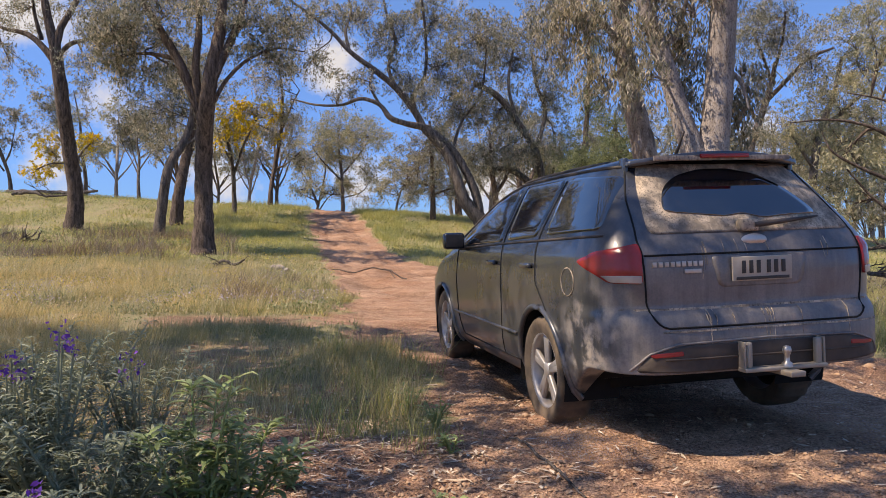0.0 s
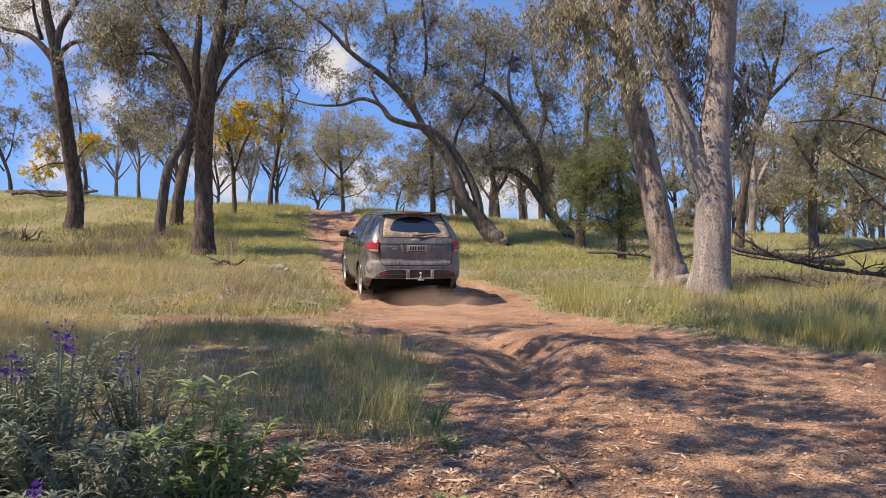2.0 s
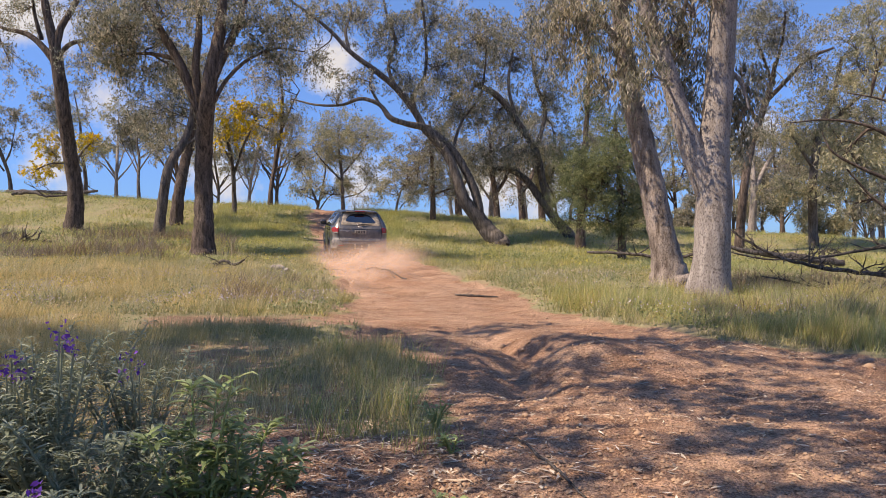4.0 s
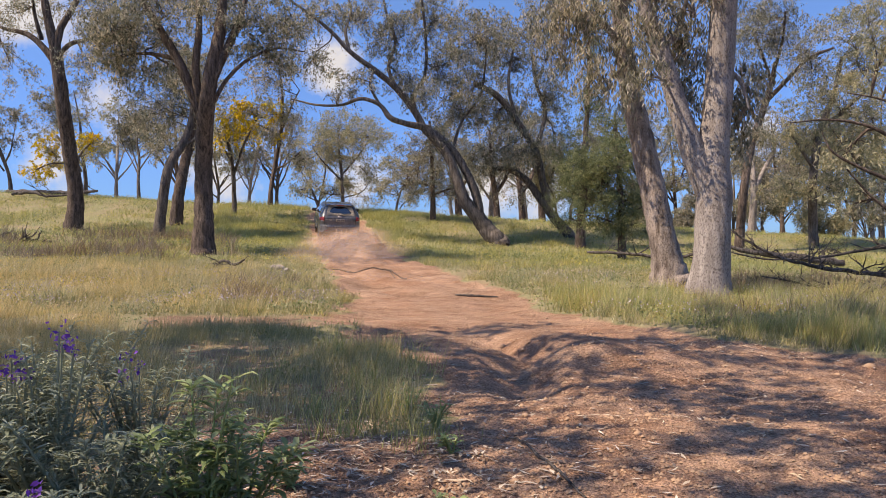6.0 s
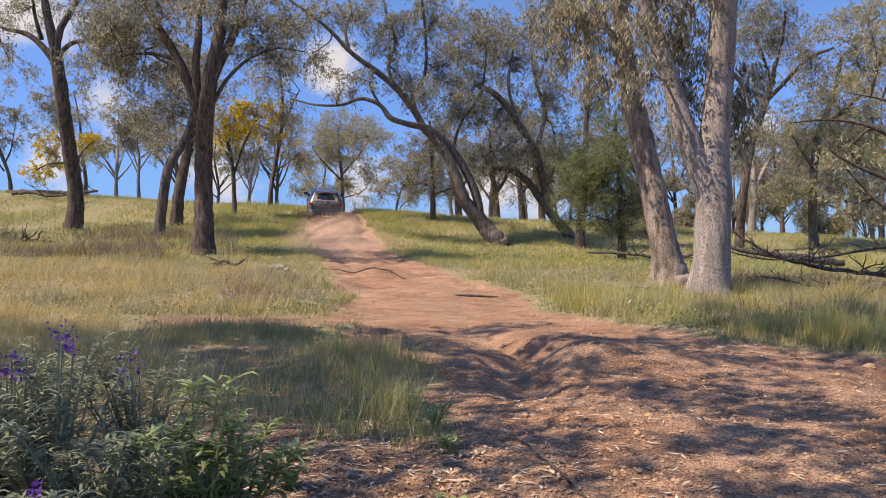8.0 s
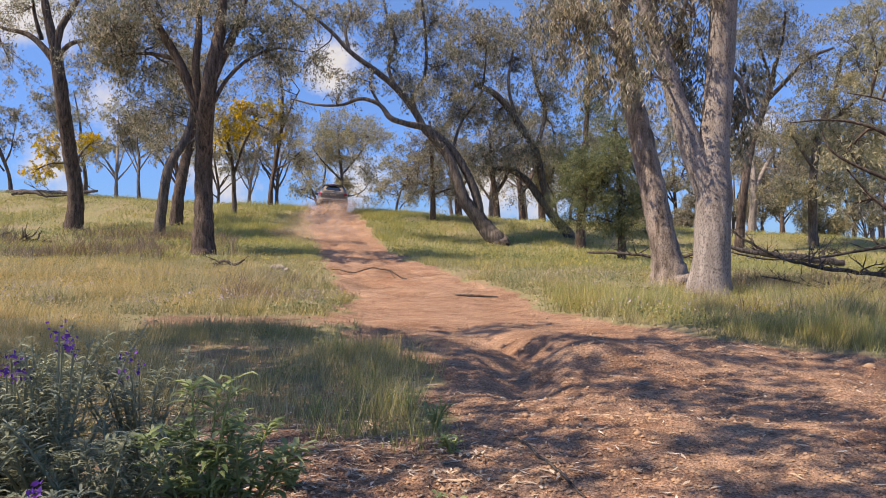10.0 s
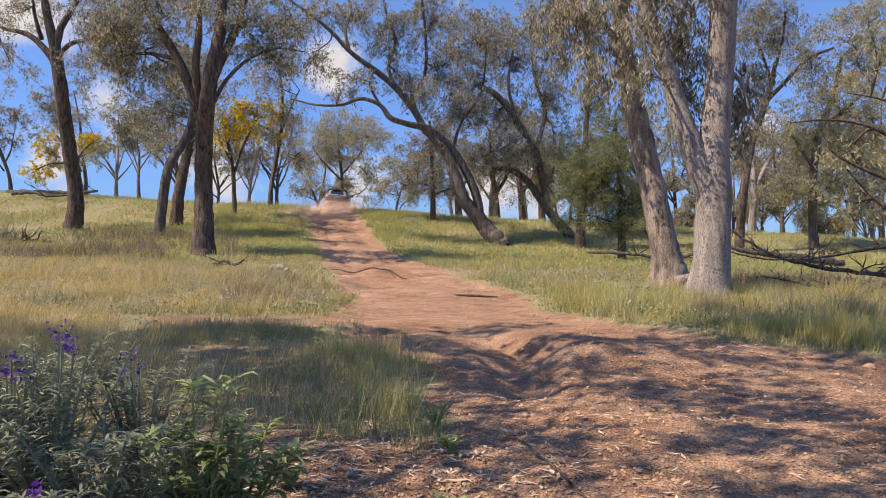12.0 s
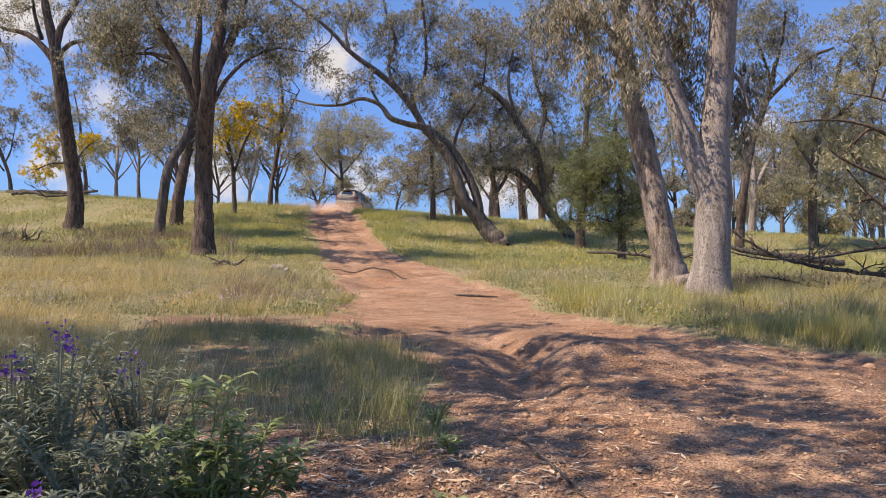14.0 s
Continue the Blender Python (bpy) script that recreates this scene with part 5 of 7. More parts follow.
def build_car():
    car = new("car")
    tagged(car, "dusty dark grey family wagon driving up the track", "car")
    body = car_body(car)
    # closed floor and dark wheel wells under the skin
    part("underbody", box_bm((1.4, 3.95, 0.18), (0, 1.5, 0.46), 0.04), M["seam"], car)
    part("cabin_core", box_bm((1.15, 2.0, 0.75), (0, 0.9, 1.0), 0.1), M["seam"], car)
    for cy in (0.0, BASE_L):
        v, f = lathe([(0.03, -0.62), (0.425, -0.62), (0.425, 0.62), (0.03, 0.62)], 28)
        v = v + np.array([0, cy, WHEEL_R])
        v[:, 2] = np.maximum(v[:, 2], 0.3)
        mesh_object("wheel_well", v, f, M["seam"], car)
        for side in (-1, 1):
            v, f = lathe([(0.42, 0.55), (0.418, 0.86), (0.414, 0.92)], 40)
            keep = v[f].mean(1)[:, 2] > -0.12
            v = v * (side, 1, 1) + np.array([0, cy, WHEEL_R])
            mesh_object("arch_liner", v, f[keep], M["seam"], car)
            ring_flare(cy, side, car)
    wheels = [tyre_wheel(car, s, cy) for cy in (0.0, BASE_L) for s in (-1, 1)]
    # tail: dust film, window, spoiler, lamps
    panel("tailgate_dust", "tail", rounded([(-0.50, 1.665), (0.50, 1.665), (0.60, 1.50), (0.69, 1.25), (-0.62, 1.25), (-0.56, 1.50)], 0.05), 0.004, M["caked"], body, "pale dried dust on the tailgate glass")
    win = [(-0.47, 1.375), (-0.455, 1.43), (-0.40, 1.52), (-0.29, 1.59), (-0.13, 1.63), (0.08, 1.635), (0.26, 1.595), (0.39, 1.51), (0.47, 1.41), (0.505, 1.345), (0.3, 1.34), (0.12, 1.325), (0.02, 1.36), (-0.1, 1.34)]
    panel("rear_window", "tail", rounded(win, 0.05), 0.010, M["glass"], body, "dark rear window wiped clear in an arc")
    bm = box_bm((1.14, 0.26, 0.035), (0, -0.62, 1.715), 0.014)
    for q in bm.verts:
        q.co.y += 0.10 * (q.co.x / 0.54) ** 2
        q.co.z -= 0.045 * (q.co.x / 0.54) ** 2
    bmesh.ops.subdivide_edges(bm, edges=[e for e in bm.edges if abs(e.verts[0].co.x - e.verts[1].co.x) > 0.5], cuts=12, use_grid_fill=True)
    for q in bm.verts:
        if abs(q.co.x) < 0.52:
            q.co.y += -0.10 + 0.10 * (q.co.x / 0.54) ** 2
            q.co.z += 0.045 - 0.045 * (q.co.x / 0.54) ** 2
    spoiler = part("spoiler", bm, M["paint"], car)
    part("spoiler_lip", box_bm((0.90, 0.02, 0.03), (0, -0.722, 1.69), 0.006), M["caked"], spoiler, "dust-caked spoiler edge")
    part("high_brake_light", box_bm((0.32, 0.02, 0.024), (0, -0.74, 1.70), 0.006), M["red_lens"], spoiler, "red brake light in the spoiler")
    for s in (-1, 1):
        lamp = [(s * 0.695, 1.205), (s * 0.70, 0.985), (s * 0.84, 0.99), (s * 0.895, 1.06), (s * 0.908, 1.11), (s * 0.87, 1.165)]
        lens = panel("tail_light", "tail", rounded(lamp, 0.02), 0.018, M["red_lens"], car, "red tail light", 0.03)
        panel("reversing_lens", "tail", rounded([(s * 0.705, 1.03), (s * 0.706, 0.988), (s * 0.836, 0.993), (s * 0.865, 1.03)], 0.008), 0.024, M["clear_lens"], lens, "clear lower lens", 0.01)
        panel("bumper_reflector", "tail", rounded([(s * 0.52, 0.60), (s * 0.52, 0.625), (s * 0.70, 0.612), (s * 0.68, 0.592)], 0.01), 0.008, M["red_lens"], body, "red bumper reflector")
        wr = box_bm((0.03, 0.07, 0.13), (s * 0.56, -0.56, 1.645), 0.012)
        part("spoiler_bracket", wr, M["paint"], body)
    # tailgate seams
    for line in ([(-0.69, 1.22), (-0.68, 1.0), (-0.675, 0.88), (-0.65, 0.78), (-0.60, 0.745), (0.60, 0.745), (0.65, 0.78), (0.675, 0.88), (0.68, 1.0), (0.69, 1.22)], [(-0.68, 1.135), (0.68, 1.135)],
                 [(-0.69, 1.22), (-0.64, 1.45), (-0.55, 1.67)], [(0.69, 1.22), (0.64, 1.45), (0.55, 1.67)]):
        strip("panel_gap", "tail", line, 0.006, M["seam"], body)
    panel("dust_ledge", "tail", rounded([(-0.80, 0.825), (-0.80, 0.848), (0.80, 0.848), (0.80, 0.825)], 0.006), 0.004, M["caked"], body, "pale dust lying on the bumper ledge")
    panel("bumper_crease", "tail", rounded([(-0.62, 0.722), (-0.62, 0.732), (0.80, 0.732), (0.80, 0.722)], 0.003), 0.004, M["caked"], body)
    # number plate recess and plate
    panel("plate_recess", "tail", rounded([(-0.30, 1.125), (0.30, 1.125), (0.26, 0.95), (-0.26, 0.95)], 0.04), 0.003, M["paint"], body)
    yb = float(rear_y(0.0, 1.045))
    plate = part("number_plate", box_bm((0.372, 0.012, 0.134), (0, yb - 0.014, 1.045), 0.004), M["plate_white"], car, "white number plate with dark bars, dusty")
    for k, x in enumerate((-0.118, -0.072, -0.026, 0.038, 0.084, 0.130)):
        part("plate_bar", box_bm((0.024, 0.004, 0.070), (x, yb - 0.022, 1.055), 0.001), M["plate_ink"], plate)
    part("plate_strip", box_bm((0.33, 0.004, 0.016), (0.0, yb - 0.022, 0.993), 0.001), M["plate_ink"], plate)
    yl = float(rear_y(-0.5, 1.08))
    for k in range(9):
        part("badge_letter", box_bm((0.024, 0.006, 0.028), (-0.63 + 0.033 * k, float(rear_y(-0.63 + 0.033 * k, 1.085)) - 0.004, 1.085), 0.002), M["chrome"], body)
    part("badge_bar", box_bm((0.10, 0.006, 0.022), (-0.42, yl - 0.018, 1.045), 0.002), M["chrome"], body)
    # oval badge, plain
    v, f = lathe([(0.001, 0.012), (0.045, 0.010), (0.060, 0.004), (0.066, -0.004)], 32)
    v = np.stack([v[:, 1] * 1.25, float(rear_y(0, 1.20)) - 0.002 - v[:, 0], v[:, 2] * 0.55 + 1.20], 1)
    mesh_object("oval_badge", v, f, M["chrome"], body, "oval chrome badge filmed with dust", smooth=True)
    # wiper
    wz = 1.285
    wiper = part("wiper", box_bm((0.12, 0.06, 0.07), (-0.02, float(rear_y(0, wz)) - 0.035, wz), 0.02), M["caked"], car, "dusty rear wiper")
    pts = [(0.0, float(rear_y(0.0, wz)) - 0.06, wz, 0.018), (0.20, float(rear_y(0.2, 1.30)) - 0.045, 1.30, 0.014), (0.47, float(rear_y(0.47, 1.32)) - 0.03, 1.325, 0.006)]
    v, f = tubes([spline(pts, 6)], 6)
    mesh_object("wiper_arm", v, f, M["black_plastic"], wiper, smooth=True)
    # dried runs of muddy water down the tailgate
    rng = np.random.RandomState(77)
    for k in range(22):
        x0 = -0.25 + 0.85 * rng.rand() if k % 3 else -0.36 + 0.05 * rng.rand()
        top = 1.24 - 0.12 * rng.rand() if k % 2 else 0.84
        strip("mud_run", "tail", [(x0, top), (x0 + 0.006 * rng.normal(), top - 0.05), (x0 + 0.008 * rng.normal(), top - 0.09 - 0.16 * rng.rand())], 0.0032, M["caked"], body, -0.001)
    for s in (-1, 1):
        strip("bumper_fold", "tail", [(s * 0.78, 0.52), (s * 0.70, 0.61), (s * 0.55, 0.66), (0.0, 0.672)], 0.007, M["paint"], body, 0.003)
    strip("insert_rib", "tail", [(-0.62, 0.58), (0.62, 0.58)], 0.006, M["black_plastic"], body, 0.006)
    # lower bumper insert, tow bar
    panel("bumper_insert", "tail", rounded([(-0.76, 0.515), (-0.69, 0.62), (-0.5, 0.655), (0.5, 0.655), (0.69, 0.62), (0.76, 0.525), (0.5, 0.51), (-0.5, 0.51)], 0.03), 0.006, M["black_plastic"], body, "black lower bumper insert")
    tow = new("tow_bar")
    tow.parent = car
    tow.location = (0.05, 0, 0.02)
    for s in (-1, 1):
        part("upright", box_bm((0.036, 0.036, 0.145), (s * 0.215, -1.15, 0.565), 0.012), M["steel"], tow)
        part("side_plate", box_bm((0.010, 0.08, 0.15), (s * 0.245, -1.13, 0.565), 0.003), M["steel"], tow)
    part("cross_plate", box_bm((0.51, 0.07, 0.022), (0, -1.15, 0.488), 0.006), M["steel"], tow)
    part("tongue", box_bm((0.09, 0.34, 0.03), (0, -1.10, 0.468), 0.006), M["steel"], tow)
    v, f = lathe([(0.001, 0.085), (0.018, 0.08), (0.025, 0.06), (0.018, 0.04), (0.014, 0.03), (0.014, 0.0), (0.028, -0.01), (0.028, -0.03)], 20)
    v = np.stack([v[:, 1], v[:, 2] - 1.18, v[:, 0] + 0.525], 1)
    mesh_object("tow_ball", v, f, M["chrome"], tow, "dusty chrome tow ball", smooth=True)
    # side glass, pillars, doors, handles, mirrors
    for s, kind in ((-1, "left"), (1, "right")):
        panes = ([(-0.76, 1.285), (-0.62, 1.60), (-0.02, 1.635), (-0.06, 1.265)],
                 [(0.12, 1.255), (0.06, 1.635), (0.80, 1.64), (0.72, 1.23)],
                 [(0.86, 1.225), (0.92, 1.635), (1.20, 1.62), (1.60, 1.49), (2.00, 1.29), (2.10, 1.19)])
        for p in panes:
            panel("side_window", kind, rounded(p, 0.05), 0.006, M["glass"], body, "dark tinted side window", 0.02)
        strip("window_trim", kind, [(-0.80, 1.25), (0.7, 1.21), (2.15, 1.165)], 0.010, M["black_plastic"], body)
        strip("roof_gutter", kind, [(-0.62, 1.655), (0.2, 1.67), (1.0, 1.665), (1.55, 1.55), (2.2, 1.25)], 0.012, M["black_plastic"], body)
        for line in ([(0.02, 1.62), (0.05, 1.2), (0.03, 0.95), (-0.22, 0.72), (-0.35, 0.60)], [(0.82, 1.64), (0.80, 1.2), (0.80, 0.75), (0.86, 0.36)], [(2.16, 1.15), (2.22, 0.85), (2.20, 0.55), (2.12, 0.36)], [(2.12, 0.36), (0.42, 0.36)]):
            strip("door_gap", kind, line, 0.006, M["seam"], body)
        strip("door_moulding", kind, [(0.46, 0.56), (2.36, 0.56)], 0.014, M["paint"], body)
        for y in (0.18, 1.0):
            x = s * (float(side_x(y, 1.0)) + 0.018)
            part("door_handle", box_bm((0.03, 0.20, 0.035), (x, y, 1.06), 0.012), M["paint"], body)
        mirror = part("mirror", box_bm((0.20, 0.11, 0.15), (s * 1.02, 1.93, 1.235), 0.04), M["paint"], car, "dusty door mirror")
        part("mirror_glass", box_bm((0.155, 0.008, 0.11), (s * 1.025, 1.873, 1.238), 0.003), M["black_plastic"], mirror)
        part("mirror_foot", box_bm((0.12, 0.07, 0.05), (s * 0.91, 1.94, 1.175), 0.015), M["black_plastic"], mirror)
        rail = np.array([(s * 0.555, y, 1.712 - 0.02 * ((y - 0.4) / 1.0) ** 2, 0.011) for y in np.linspace(-0.5, 1.3, 14)])
        rail[[0, -1], 2] -= 0.035
        v, f = tubes([rail], 8)
        mesh_object("roof_rail", v, f, M["black_plastic"], body, smooth=True)
    # filler flap ring on the near side
    a = np.linspace(0, 2 * math.pi, 25)
    strip("filler_flap", "left", [(-0.50 + 0.085 * math.cos(q), 0.98 + 0.085 * math.sin(q)) for q in a], 0.005, M["caked"], body)
    v, f = tubes([np.array([(-0.15, -0.42, 1.70, 0.018), (-0.15, -0.45, 1.735, 0.012), (-0.15, -0.56, 1.87, 0.004)])], 8)
    mesh_object("aerial", v, f, M["black_plastic"], body, "short black roof aerial", smooth=True)
    return car, wheels


car, wheels = build_car()

# ---- grass, weeds, litter and stones ----
def blade_mat(name, *stops, shine=0.35):
    m = Mat(name, 0.7, 0, 0.2)
    g = m.node("ShaderNodeNewGeometry")
    c = m.ramp(g.outputs["Random Per Island"], *stops)
    c = m.mix(m.ramp(m.noise(0.9, 3), (0.35, (0, 0, 0)), (0.65, (1, 1, 1))), c, m.mix(1.0, c, (1.25, 1.08, 0.8), "MULTIPLY"))
    m.color(c)
    m.shine_through(shine, c)
    return m.m


M["grass"] = blade_mat("grass", (0.0, (0.21, 0.22, 0.105)), (0.4, (0.32, 0.32, 0.165)), (0.8, (0.45, 0.42, 0.26)), (1.0, (0.58, 0.52, 0.38)))
M["grass_gold"] = blade_mat("grass_gold", (0.0, (0.37, 0.33, 0.165)), (0.45, (0.51, 0.45, 0.25)), (0.8, (0.61, 0.53, 0.34)), (1.0, (0.70, 0.62, 0.47)))
M["grass_green"] = blade_mat("grass_green", (0.0, (0.21, 0.245, 0.10)), (0.5, (0.345, 0.375, 0.155)), (1.0, (0.52, 0.515, 0.27)))
M["weed_grey"] = blade_mat("weed_grey", (0.0, (0.14, 0.12, 0.09)), (0.6, (0.25, 0.21, 0.17)), (1.0, (0.33, 0.28, 0.25)))
M["petal_yellow"] = plain_mat("petal_yellow", (0.70, 0.56, 0.06), 0.7)
M["petal_mauve"] = plain_mat("petal_mauve", (0.50, 0.42, 0.52), 0.7)
M["petal_purple"] = leaf_mat("petal_purple", (0.0, (0.10, 0.035, 0.30)), (0.6, (0.20, 0.07, 0.50)), (1.0, (0.36, 0.16, 0.62)), shine=0.4)
M["herb_dull"] = leaf_mat("herb_dull", (0.0, (0.22, 0.26, 0.19)), (0.6, (0.33, 0.37, 0.28)), (1.0, (0.46, 0.50, 0.40)), rough=0.85, spec=0.08, shine=0.35)
M["herb_bright"] = leaf_mat("herb_bright", (0.0, (0.18, 0.25, 0.10)), (0.6, (0.29, 0.37, 0.17)), (1.0, (0.44, 0.50, 0.28)), rough=0.55, spec=0.3, shine=0.35)
M["litter"] = blade_mat("litter", (0.0, (0.26, 0.20, 0.165)), (0.5, (0.50, 0.43, 0.375)), (1.0, (0.68, 0.61, 0.54)), shine=0.05)
M["stone"] = plain_mat("stone", (0.36, 0.23, 0.15), 0.9, 0, 0.2, 0.5, (0.46, 0.30, 0.19))


def scatter(rng, n, x0, x1, y0, y1, fan=False):
    """Random places in a stretch of the plan; fan: x given per metre of y."""
    y = y0 + (y1 - y0) * rng.rand(n)
    x = x0 + (x1 - x0) * rng.rand(n)
    return (x * y if fan else x), y


def blades(name, label, x, y, tall, wide, material, seed, lean=0.35, category="grass", simple=False):
    """One sheet of grass blades, each bent over its length."""
    rng = np.random.RandomState(seed)
    n = len(x)
    h = tall * (0.45 + 0.9 * rng.rand(n) ** 1.3)
    h = h * (0.35 + 1.3 * value_noise(x + 31, y + 17, 0.9) * (0.5 + value_noise(x, y, 0.35)))
    z = height(x, y) - 0.02
    a = rng.rand(n) * 2 * math.pi
    side = np.stack([np.cos(a), np.sin(a), np.zeros(n)], 1) * (wide * (0.6 + 0.8 * rng.rand(n)))[:, None] * 0.5
    b = rng.rand(n) * 2 * math.pi
    tip = np.stack([np.cos(b), np.sin(b), np.zeros(n)], 1) * (h * lean * (0.3 + rng.rand(n)))[:, None] + np.array([0.10, 0.03, 0]) * h[:, None]
    up = np.array([0, 0, 1.0])
    foot = np.stack([x, y, z], 1)
    mid = foot + up * (h * 0.55)[:, None] + tip * 0.32
    end = foot + up * h[:, None] + tip
    if simple:
        v = np.stack([foot - side, foot + side, end], 1).reshape(-1, 3)
        return tagged(mesh_object(name, v, np.arange(n * 3).reshape(n, 3), material), label, category, kind="stuff")
    v = np.stack([foot - side, foot + side, mid + side * 0.75, mid - side * 0.75, end], 1).reshape(-1, 3)
    k = np.arange(n)[:, None] * 5
    ob = mesh_object(name, v, [k + np.array([0, 1, 2, 3]), k + np.array([3, 2, 4])], material)
    return tagged(ob, label, category, kind="stuff")


def clumped(rng, x, y, scale, keep, sharp=6.0):
    """Thins the places into tufts and gaps."""
    p = 1 / (1 + np.exp(-sharp * 2 * (value_noise(x, y, scale) + 0.35 * (value_noise(x, y, scale * 0.3) - 0.5) - (1 - keep))))
    return rng.rand(len(x)) < p


def grow(name, label, n, box, tall, wide, material, seed, keep=0.6, scale=0.6, fan=False, lean=0.35, bare=0.35, where=None, category="grass", simple=False):
    rng = np.random.RandomState(seed)
    x, y = scatter(rng, n, *box, fan=fan)
    ok = clumped(rng, x, y, scale, keep) & (dirt(x, y) < bare * (0.6 + 0.8 * rng.rand(n)))
    if where is not None:
        ok &= where(x, y, rng)
    return blades(name, label, x[ok], y[ok], tall, wide, material, seed + 1, lean, category, simple)


grow("tall_grass", "golden seeding grass on the sunlit verge", 16000, (-0.76, -0.44, 7.6, 11.2), 0.26, 0.007, M["grass_gold"], 105, 0.65, 0.8, True, 0.6, simple=True)
GOLD_SIDE = lambda x, y, r: r.rand(len(x)) < np.clip((-x / y - 0.12) / 0.3, 0.1, 1)
grow("tall_grass", "golden seeding grass on the sunlit verge", 85000, (-0.72, -0.12, 11.0, 21.0), 0.24, 0.009, M["grass_gold"], 101, 0.6, 0.9, True, 0.6, where=GOLD_SIDE, simple=True)
grow("meadow_grass", "short green grass beside the track", 150000, (-0.70, 0.0, 10.8, 27.0), 0.14, 0.014, M["grass"], 111, 0.55, 1.1, True, 0.7, simple=True)
grow("hill_grass", "green grass covering the hillside", 270000, (-0.72, 0.72, 23.0, 50.0), 0.17, 0.02, M["grass_green"], 121, 0.72, 2.2, True, 0.7, simple=True)
grow("dry_grass", "straw-coloured grass scattered on the hillside", 26000, (-0.72, 0.72, 20.0, 48.0), 0.22, 0.013, M["grass_gold"], 131, 0.45, 1.6, True, 0.6, simple=True)
grow("meadow_grass", "mixed green and straw grass under the trees", 150000, (-0.12, 0.72, 6.5, 27.0), 0.15, 0.013, M["grass"], 141, 0.55, 1.0, True, 0.6, simple=True)
grow("verge_grass", "lush green grass along the upper track", 20000, (-5.6, -2.1, 34.0, 47.0), 0.25, 0.015, M["grass_green"], 126, 0.75, 1.2, False, 0.6, simple=True)
grow("verge_grass", "thin green grass beside the upper track", 9000, (-4.2, 0.2, 35.5, 46.0), 0.2, 0.015, M["grass_green"], 127, 0.75, 1.2, False, 0.6, simple=True)
grow("verge_grass", "lush green grass along the upper track", 32000, (-12.5, -5.5, 32.0, 47.0), 0.27, 0.015, M["grass_green"], 128, 0.7, 1.2, False, 0.6, simple=True)
TREE_SIDE = lambda x, y, r: (y < 15.5 - 0.25 * (x - 3)) & (x > TRACK_R(y) + 0.1 + 1.2 * r.rand(len(x)) ** 1.5)
grow("tall_grass", "tall dense green grass below the smooth gum", 105000, (2.0, 9.0, 7.0, 15.0), 0.27, 0.007, M["grass_green"], 151, 0.62, 0.8, False, 0.45, where=TREE_SIDE, simple=True)
grow("tall_grass", "wispy straw grass in the verge", 30000, (2.0, 9.0, 7.0, 14.0), 0.34, 0.005, M["grass_gold"], 161, 0.6, 0.8, False, 0.5, where=TREE_SIDE, simple=True)
NOT_BARE = lambda x, y, r: (y > 4.6) | (x < -1.3)
grow("shade_grass", "thin green grass in the shade", 60000, (-5.4, -0.15, 3.6, 9.7), 0.15, 0.006, M["grass"], 171, 0.52, 0.55, False, 0.5, 0.5, where=NOT_BARE, simple=True)
grow("shade_grass", "fine seeding grass stalks in the shade", 17000, (-5.2, -0.2, 4.4, 7.7), 0.32, 0.004, M["grass_gold"], 181, 0.55, 0.6, False, 0.4, 0.5, where=NOT_BARE, simple=True)
for cx, cy, n, h, s in ((-0.42, 5.3, 220, 0.30, 1), (-0.62, 6.1, 150, 0.40, 2), (-0.15, 4.35, 130, 0.18, 3), (-0.62, 4.6, 120, 0.20, 4), (-0.30, 6.6, 110, 0.34, 5), (-1.1, 7.4, 150, 0.40, 6), (-0.9, 5.2, 140, 0.28, 7), (-1.5, 6.0, 150, 0.30, 8)):
    r = np.random.RandomState(300 + s)
    blades("grass_tuft", "loose tuft of green grass at the track's edge", cx + r.normal(size=n) * 0.13, cy + r.normal(size=n) * 0.16, h, 0.0045, M["grass_green"], 310 + s, 0.6)
grow("grey_weeds", "grey dried weeds at the foot of the slope", 16000, (-0.60, -0.28, 22.0, 31.0), 0.42, 0.018, M["weed_grey"], 191, 0.42, 2.0, True, 0.7, category="weeds")
grow("grey_weeds", "grey-mauve flowering weeds in the meadow", 9000, (-0.30, -0.12, 12.5, 17.0), 0.22, 0.012, M["weed_grey"], 195, 0.45, 0.8, True, 0.7, category="weeds")
grow("grey_weeds", "grey-mauve flowering weeds beyond the grass", 18000, (0.34, 0.68, 9.5, 20.0), 0.28, 0.012, M["weed_grey"], 198, 0.45, 0.8, True, 0.7, category="weeds")


def flowers(name, label, n, box, z, size, material, seed, keep):
    rng = np.random.RandomState(seed)
    x, y = scatter(rng, n, *box, fan=True)
    ok = clumped(rng, x, y, 1.8, keep) & (dirt(x, y) < 0.2)
    x, y = x[ok], y[ok]
    c = np.stack([x, y, height(x, y) + z * (0.6 + 0.6 * rng.rand(len(x)))], 1)
    v, f = leaves(c, rng, size, size * 0.8, 0.0)
    tagged(mesh_object(name, v, f, material), label, "flowers", kind="stuff")


flowers("yellow_flowers", "small yellow flowers in the hill grass", 9000, (-0.7, 0.3, 22, 46), 0.20, 0.032, M["petal_yellow"], 201, 0.45)
flowers("yellow_flowers", "small yellow daisies in the meadow", 2500, (-0.6, -0.1, 13, 24), 0.18, 0.025, M["petal_yellow"], 205, 0.45)
flowers("mauve_flowers", "tiny mauve flowers in the meadow", 3500, (-0.6, -0.1, 11.5, 18), 0.20, 0.025, M["petal_mauve"], 211, 0.42)
flowers("mauve_flowers", "tiny mauve flowers under the trees", 2500, (0.1, 0.68, 10, 19), 0.22, 0.025, M["petal_mauve"], 215, 0.42)


